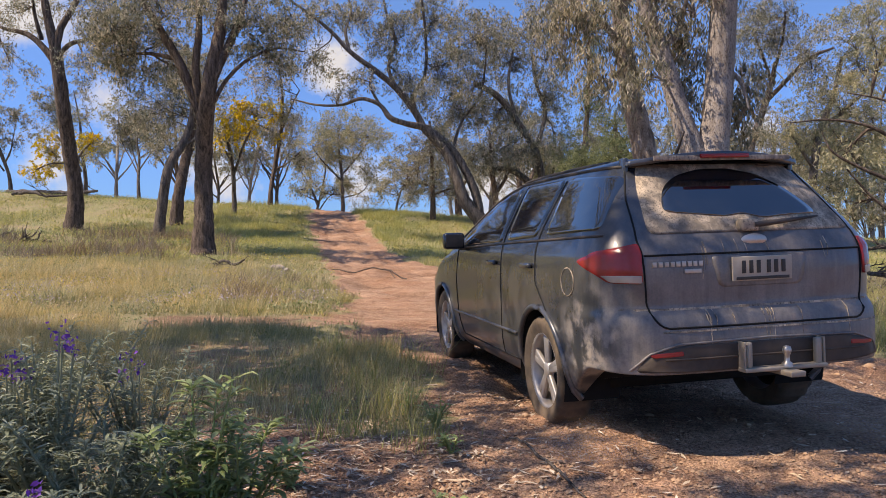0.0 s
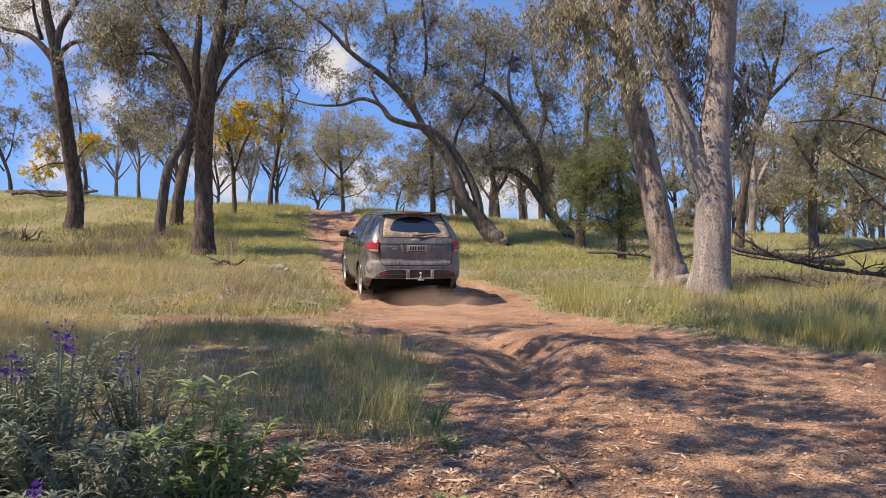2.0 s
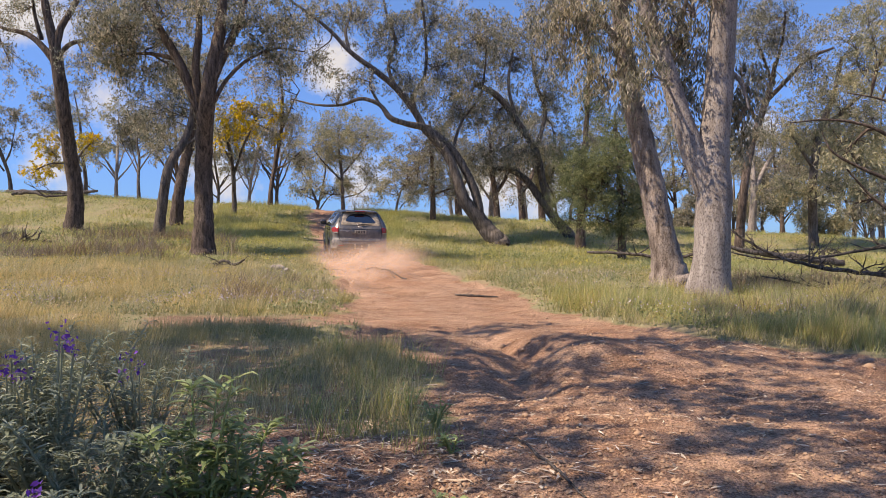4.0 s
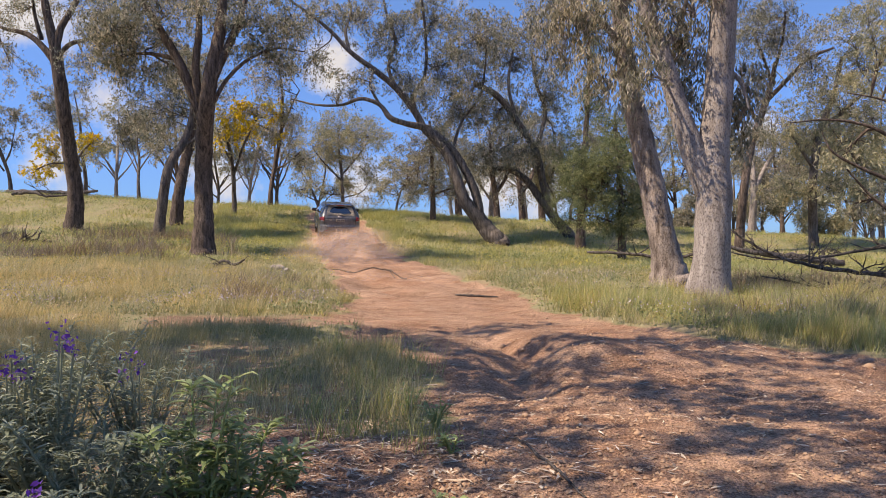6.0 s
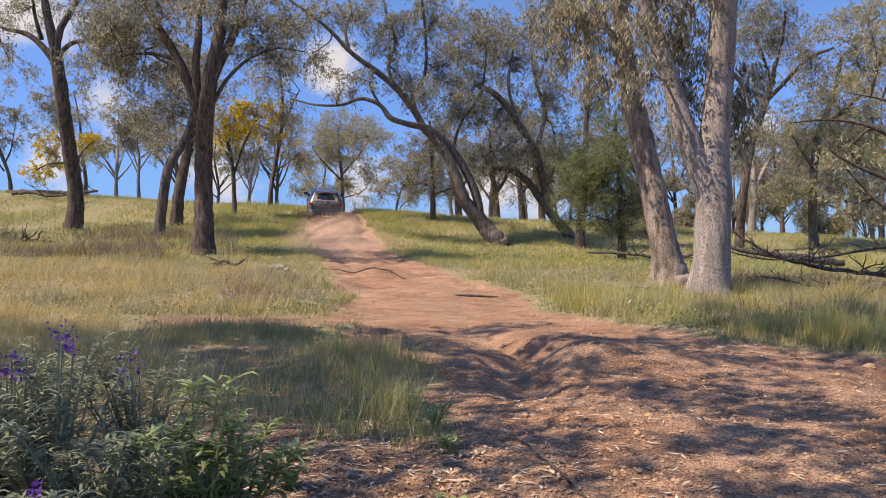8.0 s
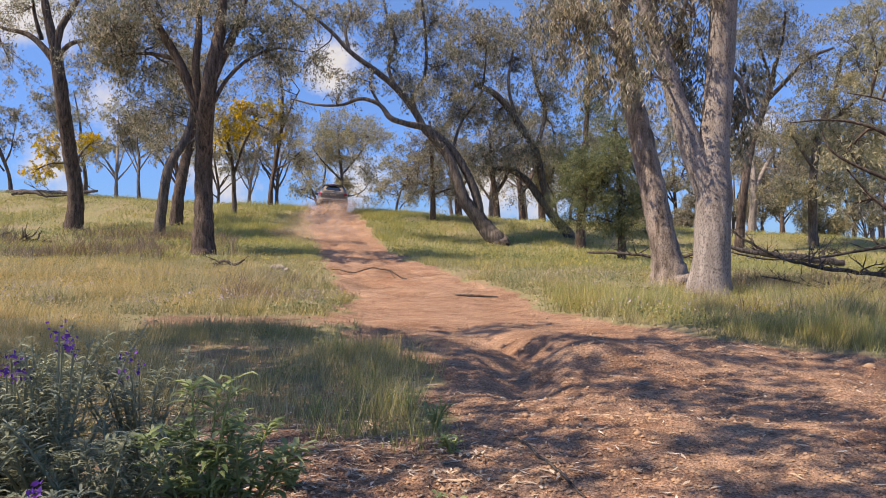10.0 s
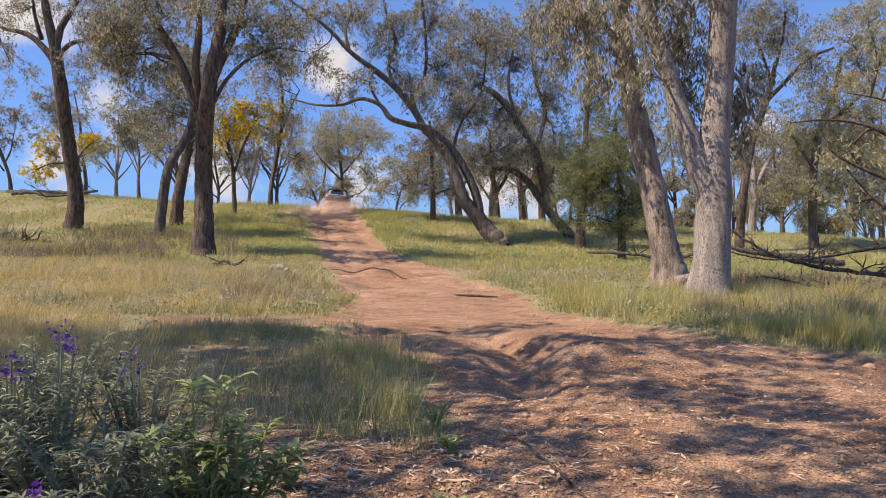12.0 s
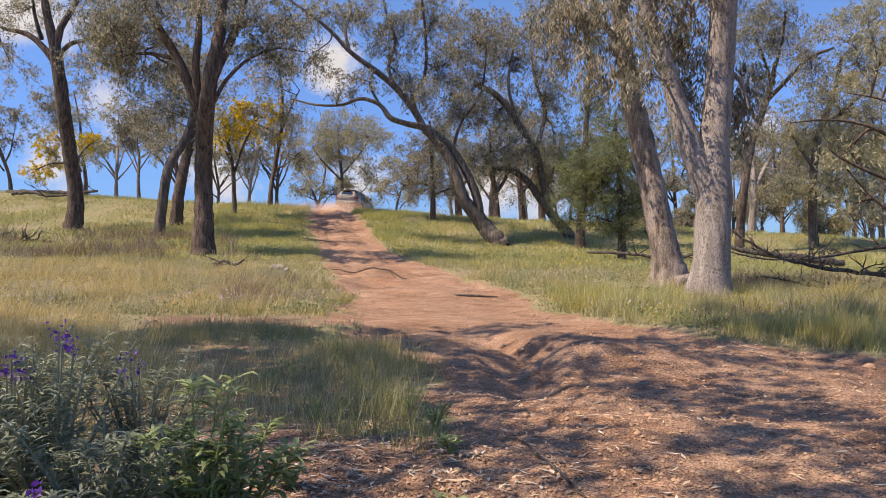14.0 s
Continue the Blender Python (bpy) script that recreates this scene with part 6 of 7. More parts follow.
def low_herbs(name, label, n, box, z, size, material, seed, keep, scale=0.9):
    """Small broad leaves of clover and herbs close to the ground between the grass."""
    rng = np.random.RandomState(seed)
    x, y = scatter(rng, n, *box, fan=True)
    ok = clumped(rng, x, y, scale, keep) & (dirt(x, y) < 0.4)
    x, y = x[ok], y[ok]
    c = np.stack([x, y, height(x, y) + z * rng.rand(len(x)) * (0.4 + value_noise(x, y, 0.5))], 1)
    v, f = leaves(c, rng, size, size * 0.7, 0.3, True, simple=True)
    tagged(mesh_object(name, v, f, material), label, "herbs", kind="stuff")


M["herb_low"] = blade_mat("herb_low", (0.0, (0.14, 0.18, 0.08)), (0.5, (0.25, 0.29, 0.14)), (1.0, (0.40, 0.41, 0.27)))
M["herb_straw"] = blade_mat("herb_straw", (0.0, (0.33, 0.29, 0.20)), (0.5, (0.46, 0.41, 0.31)), (1.0, (0.62, 0.56, 0.47)))
low_herbs("ground_herbs", "low green herbs between the meadow grass", 60000, (-0.70, 0.0, 10.8, 30.0), 0.16, 0.04, M["herb_low"], 221, 0.55)
low_herbs("ground_herbs", "low green herbs under the trees", 60000, (0.0, 0.70, 9.0, 30.0), 0.16, 0.04, M["herb_low"], 223, 0.55)
low_herbs("dry_herbs", "dry straw-coloured herbs in the meadow", 40000, (-0.70, 0.70, 10.8, 26.0), 0.18, 0.035, M["herb_straw"], 225, 0.42, 0.6)
low_herbs("hill_herbs", "leafy green herbs on the hillside", 70000, (-0.72, 0.72, 26.0, 48.0), 0.20, 0.07, M["herb_low"], 227, 0.5, 1.6)
low_herbs("shade_herbs", "low dull herbs in the shade", 16000, (-0.75, -0.02, 4.4, 10.5), 0.10, 0.028, M["herb_low"], 229, 0.45, 0.4)


# ---- the flowering weeds before the camera ----
def herb(name, label, at, stems, tall, spread, leaf_len, leaf_wid, material, seed, bloom=0, per_stem=26, tips=()):
    """A leafy plant: curved stems with lance-shaped leaves up them, some ending in curled flower heads."""
    rng = np.random.RandomState(seed)
    root = new(name)
    root.location = (at[0], at[1], ground_z(*at))
    tagged(root, label, "plant", group="flowering weeds")
    lv, lf, base = [], [], 0
    heads = []
    for k in range(stems):
        a = rng.rand() * 2 * math.pi
        out = spread * (0.25 + 0.9 * rng.rand())
        h = tall * (0.55 + 0.5 * rng.rand())
        d = np.array([math.cos(a), math.sin(a), 0])
        p = spline([(0, 0, -0.03, 0.008), (*(d * out * 0.35 + np.array([0, 0, h * 0.45])), 0.006), (*(d * out * 0.75 + np.array([0, 0, h * 0.82])), 0.004), (*(d * out + np.array([0, 0, h])), 0.002)], 8)
        v, f = tubes([p], 5)
        mesh_object("stem", v, f, material, root)
        heads.append(p[-1, :3])
        t = (0.12 + 0.88 * rng.rand(per_stem) ** 0.8) * (len(p) - 1)
        i = np.minimum(t.astype(int), len(p) - 2)
        fr = (t - i)[:, None]
        c = p[i, :3] * (1 - fr) + p[i + 1, :3] * fr
        ang = rng.rand(per_stem) * 2 * math.pi
        rise = 0.15 + 0.6 * rng.rand(per_stem)
        dr = np.stack([np.cos(ang), np.sin(ang), rise], 1)
        dr /= np.linalg.norm(dr, axis=1)[:, None]
        ln = (leaf_len * (0.5 + 0.8 * rng.rand(per_stem)) * (1.15 - 0.5 * t / len(p)))[:, None]
        sd = np.stack([-np.sin(ang), np.cos(ang), np.zeros(per_stem)], 1) * ln * leaf_wid
        dn = np.array([0, 0, -1.0])
        a0 = c
        m1 = c + dr * ln * 0.35 + dn * ln * 0.02
        m2 = c + dr * ln * 0.70 + dn * ln * 0.10
        e = c + dr * ln + dn * ln * (0.22 + 0.2 * rng.rand(per_stem))[:, None]
        fold = np.array([0, 0, 1.0]) * ln * leaf_wid * 0.35
        vv = np.stack([a0, m1 - sd + fold, m1, m1 + sd + fold, m2 - sd * 0.75 + fold, m2, m2 + sd * 0.75 + fold, e], 1).reshape(-1, 3)
        o = base + np.arange(per_stem)[:, None] * 8
        lv.append(vv)
        lf.append((o + np.array([1, 2, 5, 4]), o + np.array([2, 3, 6, 5]), o + np.array([0, 2, 1]), o + np.array([0, 3, 2]), o + np.array([4, 5, 7]), o + np.array([5, 6, 7])))
        base += per_stem * 8
    quads = np.vstack([q for t in lf for q in t[:2]])
    tris = np.vstack([q for t in lf for q in t[2:]])
    mesh_object("foliage", np.vstack(lv), [quads, tris], material, root)
    for tip in tips:
        e = np.array(tip) - np.array(root.location)
        p = spline([(e[0] * 0.3, e[1] * 0.3, e[2] * 0.4, 0.006), (e[0] * 0.75, e[1] * 0.75, e[2] * 0.75, 0.005), (*e, 0.003)], 6)
        v, f = tubes([p], 5)
        mesh_object("stem", v, f, material, root)
        heads.append(e)
    for hd in sorted(heads, key=lambda q: -q[2])[:bloom] if not tips else heads[-len(tips):]:
        n = 14
        c = hd + rng.normal(size=(n, 3)) * (0.014, 0.014, 0.02) + np.array([0, 0, 0.0])
        v, f = leaves(c, rng, 0.019, 0.014, 0.3, True)
        tagged(mesh_object("flower_head", v, f, M["petal_purple"], root, "purple flower head"), kind="stuff")
    return root


PURPLE = "dull green hairy weed with purple flower heads"
for at, stems, tall, spread, sd, tips in (((-1.46, 2.75), 28, 0.86, 0.34, 1, ((-1.405, 2.7, 0.85), (-1.353, 2.7, 0.78), (-1.42, 2.75, 0.80))), ((-1.22, 2.60), 24, 0.58, 0.34, 2, ()),
                                          ((-1.72, 2.95), 26, 0.86, 0.32, 3, ((-1.58, 2.7, 0.745), (-1.523, 2.7, 0.715), (-1.545, 2.66, 0.685), (-1.6, 2.7, 0.70))), ((-1.0, 2.95), 20, 0.46, 0.30, 4, ()),
                                          ((-1.32, 2.25), 22, 0.48, 0.32, 5, ((-1.157, 2.1, 0.456),)), ((-1.62, 2.35), 20, 0.58, 0.32, 6, ()), ((-1.33, 3.25), 22, 0.66, 0.26, 7, ((-1.363, 3.2, 0.685), (-1.32, 3.2, 0.645), (-1.395, 3.2, 0.615))),
                                          ((-0.95, 2.3), 20, 0.36, 0.28, 8, ()), ((-1.9, 2.8), 20, 0.70, 0.3, 9, ())):
    herb("flowering_weed", PURPLE, at, stems, tall, spread, 0.085, 0.085, M["herb_dull"], 400 + sd, 0, 70, tips)
for at, stems, tall, spread, sd in (((-0.86, 2.62), 9, 0.68, 0.22, 1), ((-0.76, 2.75), 7, 0.48, 0.22, 2), ((-0.74, 2.42), 7, 0.30, 0.20, 3)):
    herb("leafy_weed", "bright green leafy weed with broad leaves", at, stems, tall, spread, 0.13, 0.115, M["herb_bright"], 430 + sd, 0, 34)
for at, tall, sd in (((-0.05, 4.7), 0.2, 1), ((-0.25, 5.2), 0.22, 2), ((-0.72, 3.5), 0.10, 3), ((0.05, 4.05), 0.12, 4), ((0.02, 3.2), 0.08, 5)):
    herb("small_weed", "small green weed growing in bare earth", at, 7, tall, 0.10, 0.07, 0.16, M["herb_bright"], 450 + sd, 0, 10)


# ---- litter, pebbles, sticks ----
def build_litter():
    rng = np.random.RandomState(500)
    x, y = scatter(rng, 26000, -3.0, 5.5, 2.6, 9.5)
    p = np.exp(-((x + 0.25) / 0.75) ** 2 - ((y - 3.9) / 0.6) ** 2) * 1.0 + 0.10 * np.exp(-((y - 5) / 2.5) ** 2) + 0.22 * np.exp(-((x + 0.9) / 1.1) ** 2 - ((y - 5.6) / 1.6) ** 2) + 0.35 * np.exp(-((x - 3.1) / 0.9) ** 2 - ((y - 8.0) / 0.5) ** 2)
    ok = rng.rand(len(x)) < p
    x, y = x[ok], y[ok]
    c = np.stack([x, y, height(x, y) + 0.006 + 0.012 * rng.rand(len(x))], 1)
    v, f = leaves(c, rng, 0.085, 0.018, 0.0)
    v = v.reshape(-1, 4, 3)
    v[:, :, 2] = c[:, None, 2] + (v[:, :, 2] - c[:, None, 2]) * 0.16
    tagged(mesh_object("leaf_litter", v.reshape(-1, 3), f, M["litter"]), "dry fallen gum leaves lying on bare earth", "leaf litter", kind="stuff")


def lump(rng, n_ring=5, n_side=7):
    """Corners and faces of one rough pebble of unit size."""
    th = np.linspace(0.25, math.pi - 0.25, n_ring)
    ph = np.arange(n_side) * 2 * math.pi / n_side
    v = np.stack([np.sin(th)[:, None] * np.cos(ph), np.sin(th)[:, None] * np.sin(ph), np.repeat(np.cos(th)[:, None], n_side, 1)], -1)
    v = v * (0.75 + 0.5 * rng.rand(n_ring, n_side, 1)) * (1, 0.8, 0.55)
    v = v.reshape(-1, 3)
    f = grid_faces(n_ring, n_side, True)
    caps = [np.arange(n_side)[::-1][None], (np.arange(n_side) + (n_ring - 1) * n_side)[None]]
    return v, f, caps


def build_stones():
    rng = np.random.RandomState(520)
    # gravel
    n = 26000
    y = 2.8 + 17 * rng.rand(n) ** 1.5
    x = (-0.25 + 0.85 * rng.rand(n)) * y
    ok = (dirt(x, y) > 0.6)
    x, y = x[ok], y[ok]
    v0 = np.array([(1, 0, 0.1), (0.1, 0.8, -0.1), (-0.9, 0.1, 0.1), (-0.1, -0.75, 0), (0.1, 0.05, 0.85), (0, 0, -0.5)])
    f0 = np.array([(0, 1, 4), (1, 2, 4), (2, 3, 4), (3, 0, 4)])
    s = (0.003 + 0.013 * rng.rand(len(x)) ** 4) * (1 + y * 0.05)
    a = rng.rand(len(x)) * 6.28
    rot = np.stack([np.cos(a), -np.sin(a), np.sin(a), np.cos(a)], 1).reshape(-1, 2, 2)
    vv = np.repeat(v0[None], len(x), 0)
    vv[..., :2] = np.einsum("nij,nkj->nki", rot, vv[..., :2])
    vv = vv * s[:, None, None] + np.stack([x, y, height(x, y) + s * 0.25], 1)[:, None]
    ff = (f0[None] + (np.arange(len(x)) * len(v0))[:, None, None]).reshape(-1, 3)
    g = mesh_object("gravel", vv.reshape(-1, 3), ff, M["stone"])
    tagged(g, "loose red-brown gravel on the track", "gravel", kind="stuff")
    # single stones
    meshes = []
    for k in range(5):
        v, f, caps = lump(rng)
        ob = mesh_object("stone", v, [f, *caps], M["stone"], smooth=False)
        meshes.append(ob.data)
        bpy.data.objects.remove(ob)
    spots = [(1.42, 5.05, 0.035), (1.28, 5.5, 0.03), (4.05, 7.0, 0.055), (1.15, 4.35, 0.028), (0.55, 4.9, 0.03), (2.2, 5.9, 0.03), (1.9, 4.6, 0.025), (0.35, 3.6, 0.025), (0.75, 9.2, 0.05), (0.95, 8.7, 0.035)]
    for k in range(46):
        yy = 3.2 + 9 * rng.rand()
        spots.append(((-0.02 + 0.6 * rng.rand()) * yy, yy, 0.014 + 0.022 * rng.rand() ** 2))
    for k, (x, y, s) in enumerate(spots):
        if float(dirt(np.array([x]), np.array([y]))[0]) < 0.5:
            continue
        ob = new("stone", meshes[k % 5])
        ob.matrix_world = Matrix.Translation((x, y, ground_z(x, y) + s * 0.2)) @ Matrix.Rotation(k * 1.3, 4, "Z") @ Matrix.Scale(s, 4)
        tagged(ob, "small rough red-brown stone on the track", "stone", "stones on the track")


def stick(name, label, pts, material, seed, twiggy=0, category="stick", lift=0.0):
    """A fallen branch that follows the ground. pts: (x, y, height over ground, radius)."""
    rng = np.random.RandomState(seed)
    p = spline(pts, 8)
    p[:, 2] += height(p[:, 0], p[:, 1]) + lift
    root = new(name)
    root.location = p[0, :3]
    tagged(root, label, category)
    rel = p.copy()
    rel[:, :3] -= p[0, :3]
    rel[1:-1, :3] += rng.normal(size=(len(rel) - 2, 3)) * rel[1:-1, 3:4] * 0.25
    v, f = tubes([rel], 8, rng, 0.2)
    mesh_object("stem", v, f, material, root, smooth=True)
    for k in range(twiggy):
        s = rel[rng.randint(3, len(rel))]
        ln = (0.3 + 0.9 * rng.rand()) * min(1.0, 12 * s[3] + 0.25)
        d = rng.normal(size=3) * (1, 0.6, 0.5)
        d[2] = abs(d[2]) * 0.9 + 0.05
        d /= np.linalg.norm(d)
        r = s[3] * 0.5
        tw = [np.array([*s[:3], r])]
        for j in range(1, 5):
            d = d + rng.normal(size=3) * 0.22
            d /= np.linalg.norm(d)
            tw.append(np.array([*(tw[-1][:3] + d * ln / 4), r * (1 - j / 4.6)]))
        paths = [spline(tw, 4)]
        for m in range(3):
            q = paths[0][rng.randint(5, len(paths[0]) - 1)]
            e = q[:3] + (d + rng.normal(size=3) * 0.6) * ln * 0.35
            paths.append(np.array([q, [*((q[:3] + e) / 2 + rng.normal(size=3) * 0.03), q[3] * 0.6], [*e, 0.002]]))
        v, f = tubes(paths, 5)
        mesh_object("branchlet", v, f, material, root)
    return root


build_litter()
build_stones()
stick("stick", "thin dry stick lying on the track", [(0.40, 4.45, 0.015, 0.006), (0.52, 3.95, 0.02, 0.008), (0.58, 3.6, 0.02, 0.008), (0.64, 3.3, 0.015, 0.005)], M["bark_dead"], 601, 0)
stick("fallen_branch", "thin fallen branch across the track", [(-3.2, 21.2, 0.02, 0.012), (-2.4, 20.6, 0.03, 0.02), (-1.7, 20.4, 0.03, 0.022), (-0.95, 19.2, 0.02, 0.015)], M["bark_dark"], 602, 0)
stick("fallen_branch", "thin crooked branch lying beside another on the track", [(-2.0, 20.35, 0.02, 0.02), (-1.5, 20.0, 0.04, 0.018), (-1.25, 19.5, 0.02, 0.014), (-0.85, 18.9, 0.03, 0.008)], M["bark_dark"], 617, 0)
stick("stick", "bare stick lying on the track", [(0.25, 15.2, 0.02, 0.02), (0.7, 15.0, 0.03, 0.02), (1.1, 14.9, 0.02, 0.012)], M["bark_dead"], 603, 1)
stick("fallen_log", "old grey log lying in the hill grass", [(-26.0, 44.0, 0.05, 0.15), (-23.5, 43.8, 0.14, 0.15), (-21.5, 43.5, 0.24, 0.11), (-20.3, 43.3, 0.40, 0.07)], M["bark_dead"], 604, 4, "log")
stick("fallen_branch", "crooked dead branch in the hill grass", [(-24.5, 42.0, 0.1, 0.10), (-23.3, 41.8, 0.3, 0.09), (-22.2, 41.5, 0.2, 0.07), (-21.0, 41.5, 0.35, 0.04)], M["bark_dead"], 605, 5)
stick("fallen_log", "dark dead limb lying in the grass", [(-17.8, 27.0, 0.45, 0.12), (-16.6, 27.0, 0.15, 0.13), (-15.4, 27.2, 0.05, 0.10), (-14.5, 27.3, 0.05, 0.06)], M["bark_dead"], 606, 4, "log")
stick("stump", "small dark twisted root in the grass", [(-6.3, 20.3, 0.05, 0.05), (-6.0, 20.2, 0.22, 0.04), (-5.7, 20.2, 0.12, 0.04), (-5.4, 20.1, 0.30, 0.02)], M["bark_dead"], 607, 3)
stick("bleached_log", "short bleached piece of wood in the grass", [(-4.45, 19.2, 0.16, 0.06), (-4.2, 19.0, 0.17, 0.06), (-3.95, 18.8, 0.12, 0.05)], M["bark_smooth"], 608, 0)
DEAD = "dead fallen branch tangle beside the smooth gum"
stick("fallen_branch", DEAD, [(12.6, 16.0, 0.3, 0.065), (10.0, 15.9, 0.42, 0.054), (8.4, 15.9, 0.55, 0.043), (7.2, 16.0, 0.85, 0.032), (6.4, 16.3, 1.35, 0.022), (6.1, 16.5, 1.75, 0.009)], M["bark_dead"], 611, 44)
stick("fallen_branch", DEAD, [(12.6, 15.2, 0.25, 0.058), (10.2, 15.2, 0.22, 0.043), (8.6, 15.1, 0.12, 0.032), (7.2, 15.0, 0.30, 0.022), (6.5, 15.0, 0.42, 0.009)], M["bark_dead"], 612, 38)
stick("fallen_branch", DEAD, [(12.8, 17.4, 0.9, 0.050), (10.8, 17.4, 1.0, 0.040), (9.0, 17.4, 0.75, 0.029), (7.6, 17.4, 0.7, 0.022), (6.6, 17.5, 0.85, 0.009)], M["bark_dead"], 613, 40)
stick("fallen_branch", "fallen dead log in the grass by the crest", [(15.5, 28.5, 0.3, 0.14), (13.5, 28.6, 0.45, 0.13), (11.8, 28.8, 0.6, 0.10), (11.0, 28.9, 0.9, 0.05)], M["bark_dead"], 614, 6)
stick("fallen_branch", "low dead branches under the pines", [(4.6, 23.5, 0.5, 0.04), (6.0, 22.8, 0.55, 0.05), (7.4, 22.4, 0.5, 0.05), (8.3, 22.0, 0.75, 0.03)], M["bark_dead"], 615, 8)
stick("stick", "short dead stick in the grass", [(3.6, 15.3, 0.12, 0.03), (4.1, 15.2, 0.14, 0.035), (4.6, 15.1, 0.1, 0.02)], M["bark_dead"], 616, 2)


# ---- gum trees beside the viewer, whose crowns shade the foreground ----
def shade_tree(at, tops, seed):
    x, y = at
    rng = np.random.RandomState(seed)
    limbs = [[(0, 0, 0, 0.28), (0.1, 0.1, 2.5, 0.24), (0.2, 0.1, 4.5, 0.20), (0.3, 0.2, 7.0, 0.10)]]
    lobes = []
    for (lx, ly, lz, r, n) in tops:
        a, b = rng.normal(size=2) * 0.7, rng.normal(size=2) * 0.6
        limbs.append([(0.15, 0.1, 3.6 + rng.rand(), 0.05), ((lx - x) * 0.35 + a[0], (ly - y) * 0.35 + a[1], 3.9 + (lz - 3.6) * 0.6, 0.024), ((lx - x) * 0.65 + b[0], (ly - y) * 0.65 + b[1], lz - 0.5, 0.014), ((lx - x) * 0.95, (ly - y) * 0.95, lz, 0.006)])
        lobes.append((lx - x, ly - y, lz, r, r, r * 0.45, n))
    tree("gum_tree", "broad gum tree casting shade over the track", "tree", at, limbs, lobes, M["bark_dark"], M["leaf_gum"], seed, size=(0.18, 0.05), per=60, spread=0.5, swing=0.0, simple=True)


shade_tree((-8.5, 3.0), [(-8.6, 1.6, 7.2, 1.5, 13), (-7.2, 2.6, 7.0, 1.4, 16), (-8.3, 4.6, 7.4, 1.5, 16), (-6.3, 4.6, 7.2, 1.3, 14), (-6.0, 1.2, 7.2, 1.3, 4), (-5.8, 5.6, 7.2, 1.0, 9), (-6.4, 3.7, 7.0, 1.0, 8), (-7.6, 7.6, 7.4, 1.0, 8), (-7.2, 6.0, 7.6, 1.3, 14), (-5.3, 3.1, 7.0, 1.2, 14), (-8.8, 6.8, 7.2, 1.2, 13), (-9.6, 5.2, 7.0, 1.2, 13), (-6.4, 7.3, 7.4, 1.0, 9), (-10.0, 3.4, 6.8, 1.2, 11), (-4.9, 5.2, 7.6, 0.9, 7)], 71)
# crowns are set up-sun of the shade that they throw: (x, y) of the shade, half width, clumps
def above_shade(spots, high, share=0.5):
    k = high / math.tan(SUN_EL)
    return [(x + math.sin(SUN_AZ) * k, y + math.cos(SUN_AZ) * k, high, r, max(3, int(n * share))) for x, y, r, n in spots]


shade_tree((-6.5, -3.0), above_shade([(1.2, 5.7, 0.7, 9), (2.1, 5.5, 0.7, 9), (3.0, 5.35, 0.7, 12), (2.6, 4.3, 0.7, 8), (3.0, 3.5, 0.7, 12), (1.9, 4.3, 0.5, 8), (2.2, 3.5, 0.6, 12), (1.9, 3.2, 0.4, 6), (1.0, 6.6, 0.5, 11), (1.7, 6.3, 0.5, 11), (1.7, 7.9, 0.5, 8), (-0.4, 4.5, 0.6, 7), (-0.7, 5.2, 0.6, 8), (-0.5, 3.6, 0.5, 6), (0.2, 7.0, 0.6, 12), (0.1, 8.6, 0.7, 16), (1.2, 8.9, 0.7, 16), (0.9, 7.6, 0.5, 9), (0.0, 10.2, 0.6, 12), (1.2, 10.6, 0.5, 9)], 7.6), 72)
shade_tree((-2.6, -4.6), above_shade([(2.2, 8.8, 0.8, 20), (3.2, 8.3, 0.8, 20), (4.2, 7.7, 0.8, 20), (5.2, 7.2, 0.8, 16), (3.6, 9.4, 0.8, 18), (4.6, 8.8, 0.8, 18), (5.6, 8.2, 0.8, 18), (5.2, 9.8, 0.7, 14), (6.6, 9.0, 0.8, 16), (4.0, 5.2, 0.7, 14), (3.9, 4.4, 0.7, 12), (2.4, 7.2, 0.5, 9), (3.4, 6.9, 0.4, 6), (4.5, 10.6, 0.8, 16), (6.0, 10.4, 0.8, 16), (5.4, 9.2, 0.8, 14), (7.2, 9.8, 0.8, 14)], 9.0), 73)
shade_tree((-11.0, 6.5), above_shade([(-3.8, 9.2, 0.8, 20), (-2.6, 9.3, 0.8, 20), (-1.3, 9.2, 0.7, 18), (-5.0, 8.6, 0.9, 22), (-3.2, 7.6, 0.8, 18), (-1.7, 7.7, 0.7, 16), (-0.6, 8.5, 0.6, 12), (-0.8, 6.6, 0.6, 12), (-4.6, 7.2, 0.8, 18), (-2.4, 6.2, 0.7, 16), (-6.2, 8.0, 0.9, 18), (-1.5, 5.2, 0.7, 14), (-1.7, 6.7, 0.6, 14), (-1.1, 7.4, 0.6, 14), (-2.2, 8.4, 0.6, 12)], 7.8, 0.42), 74)

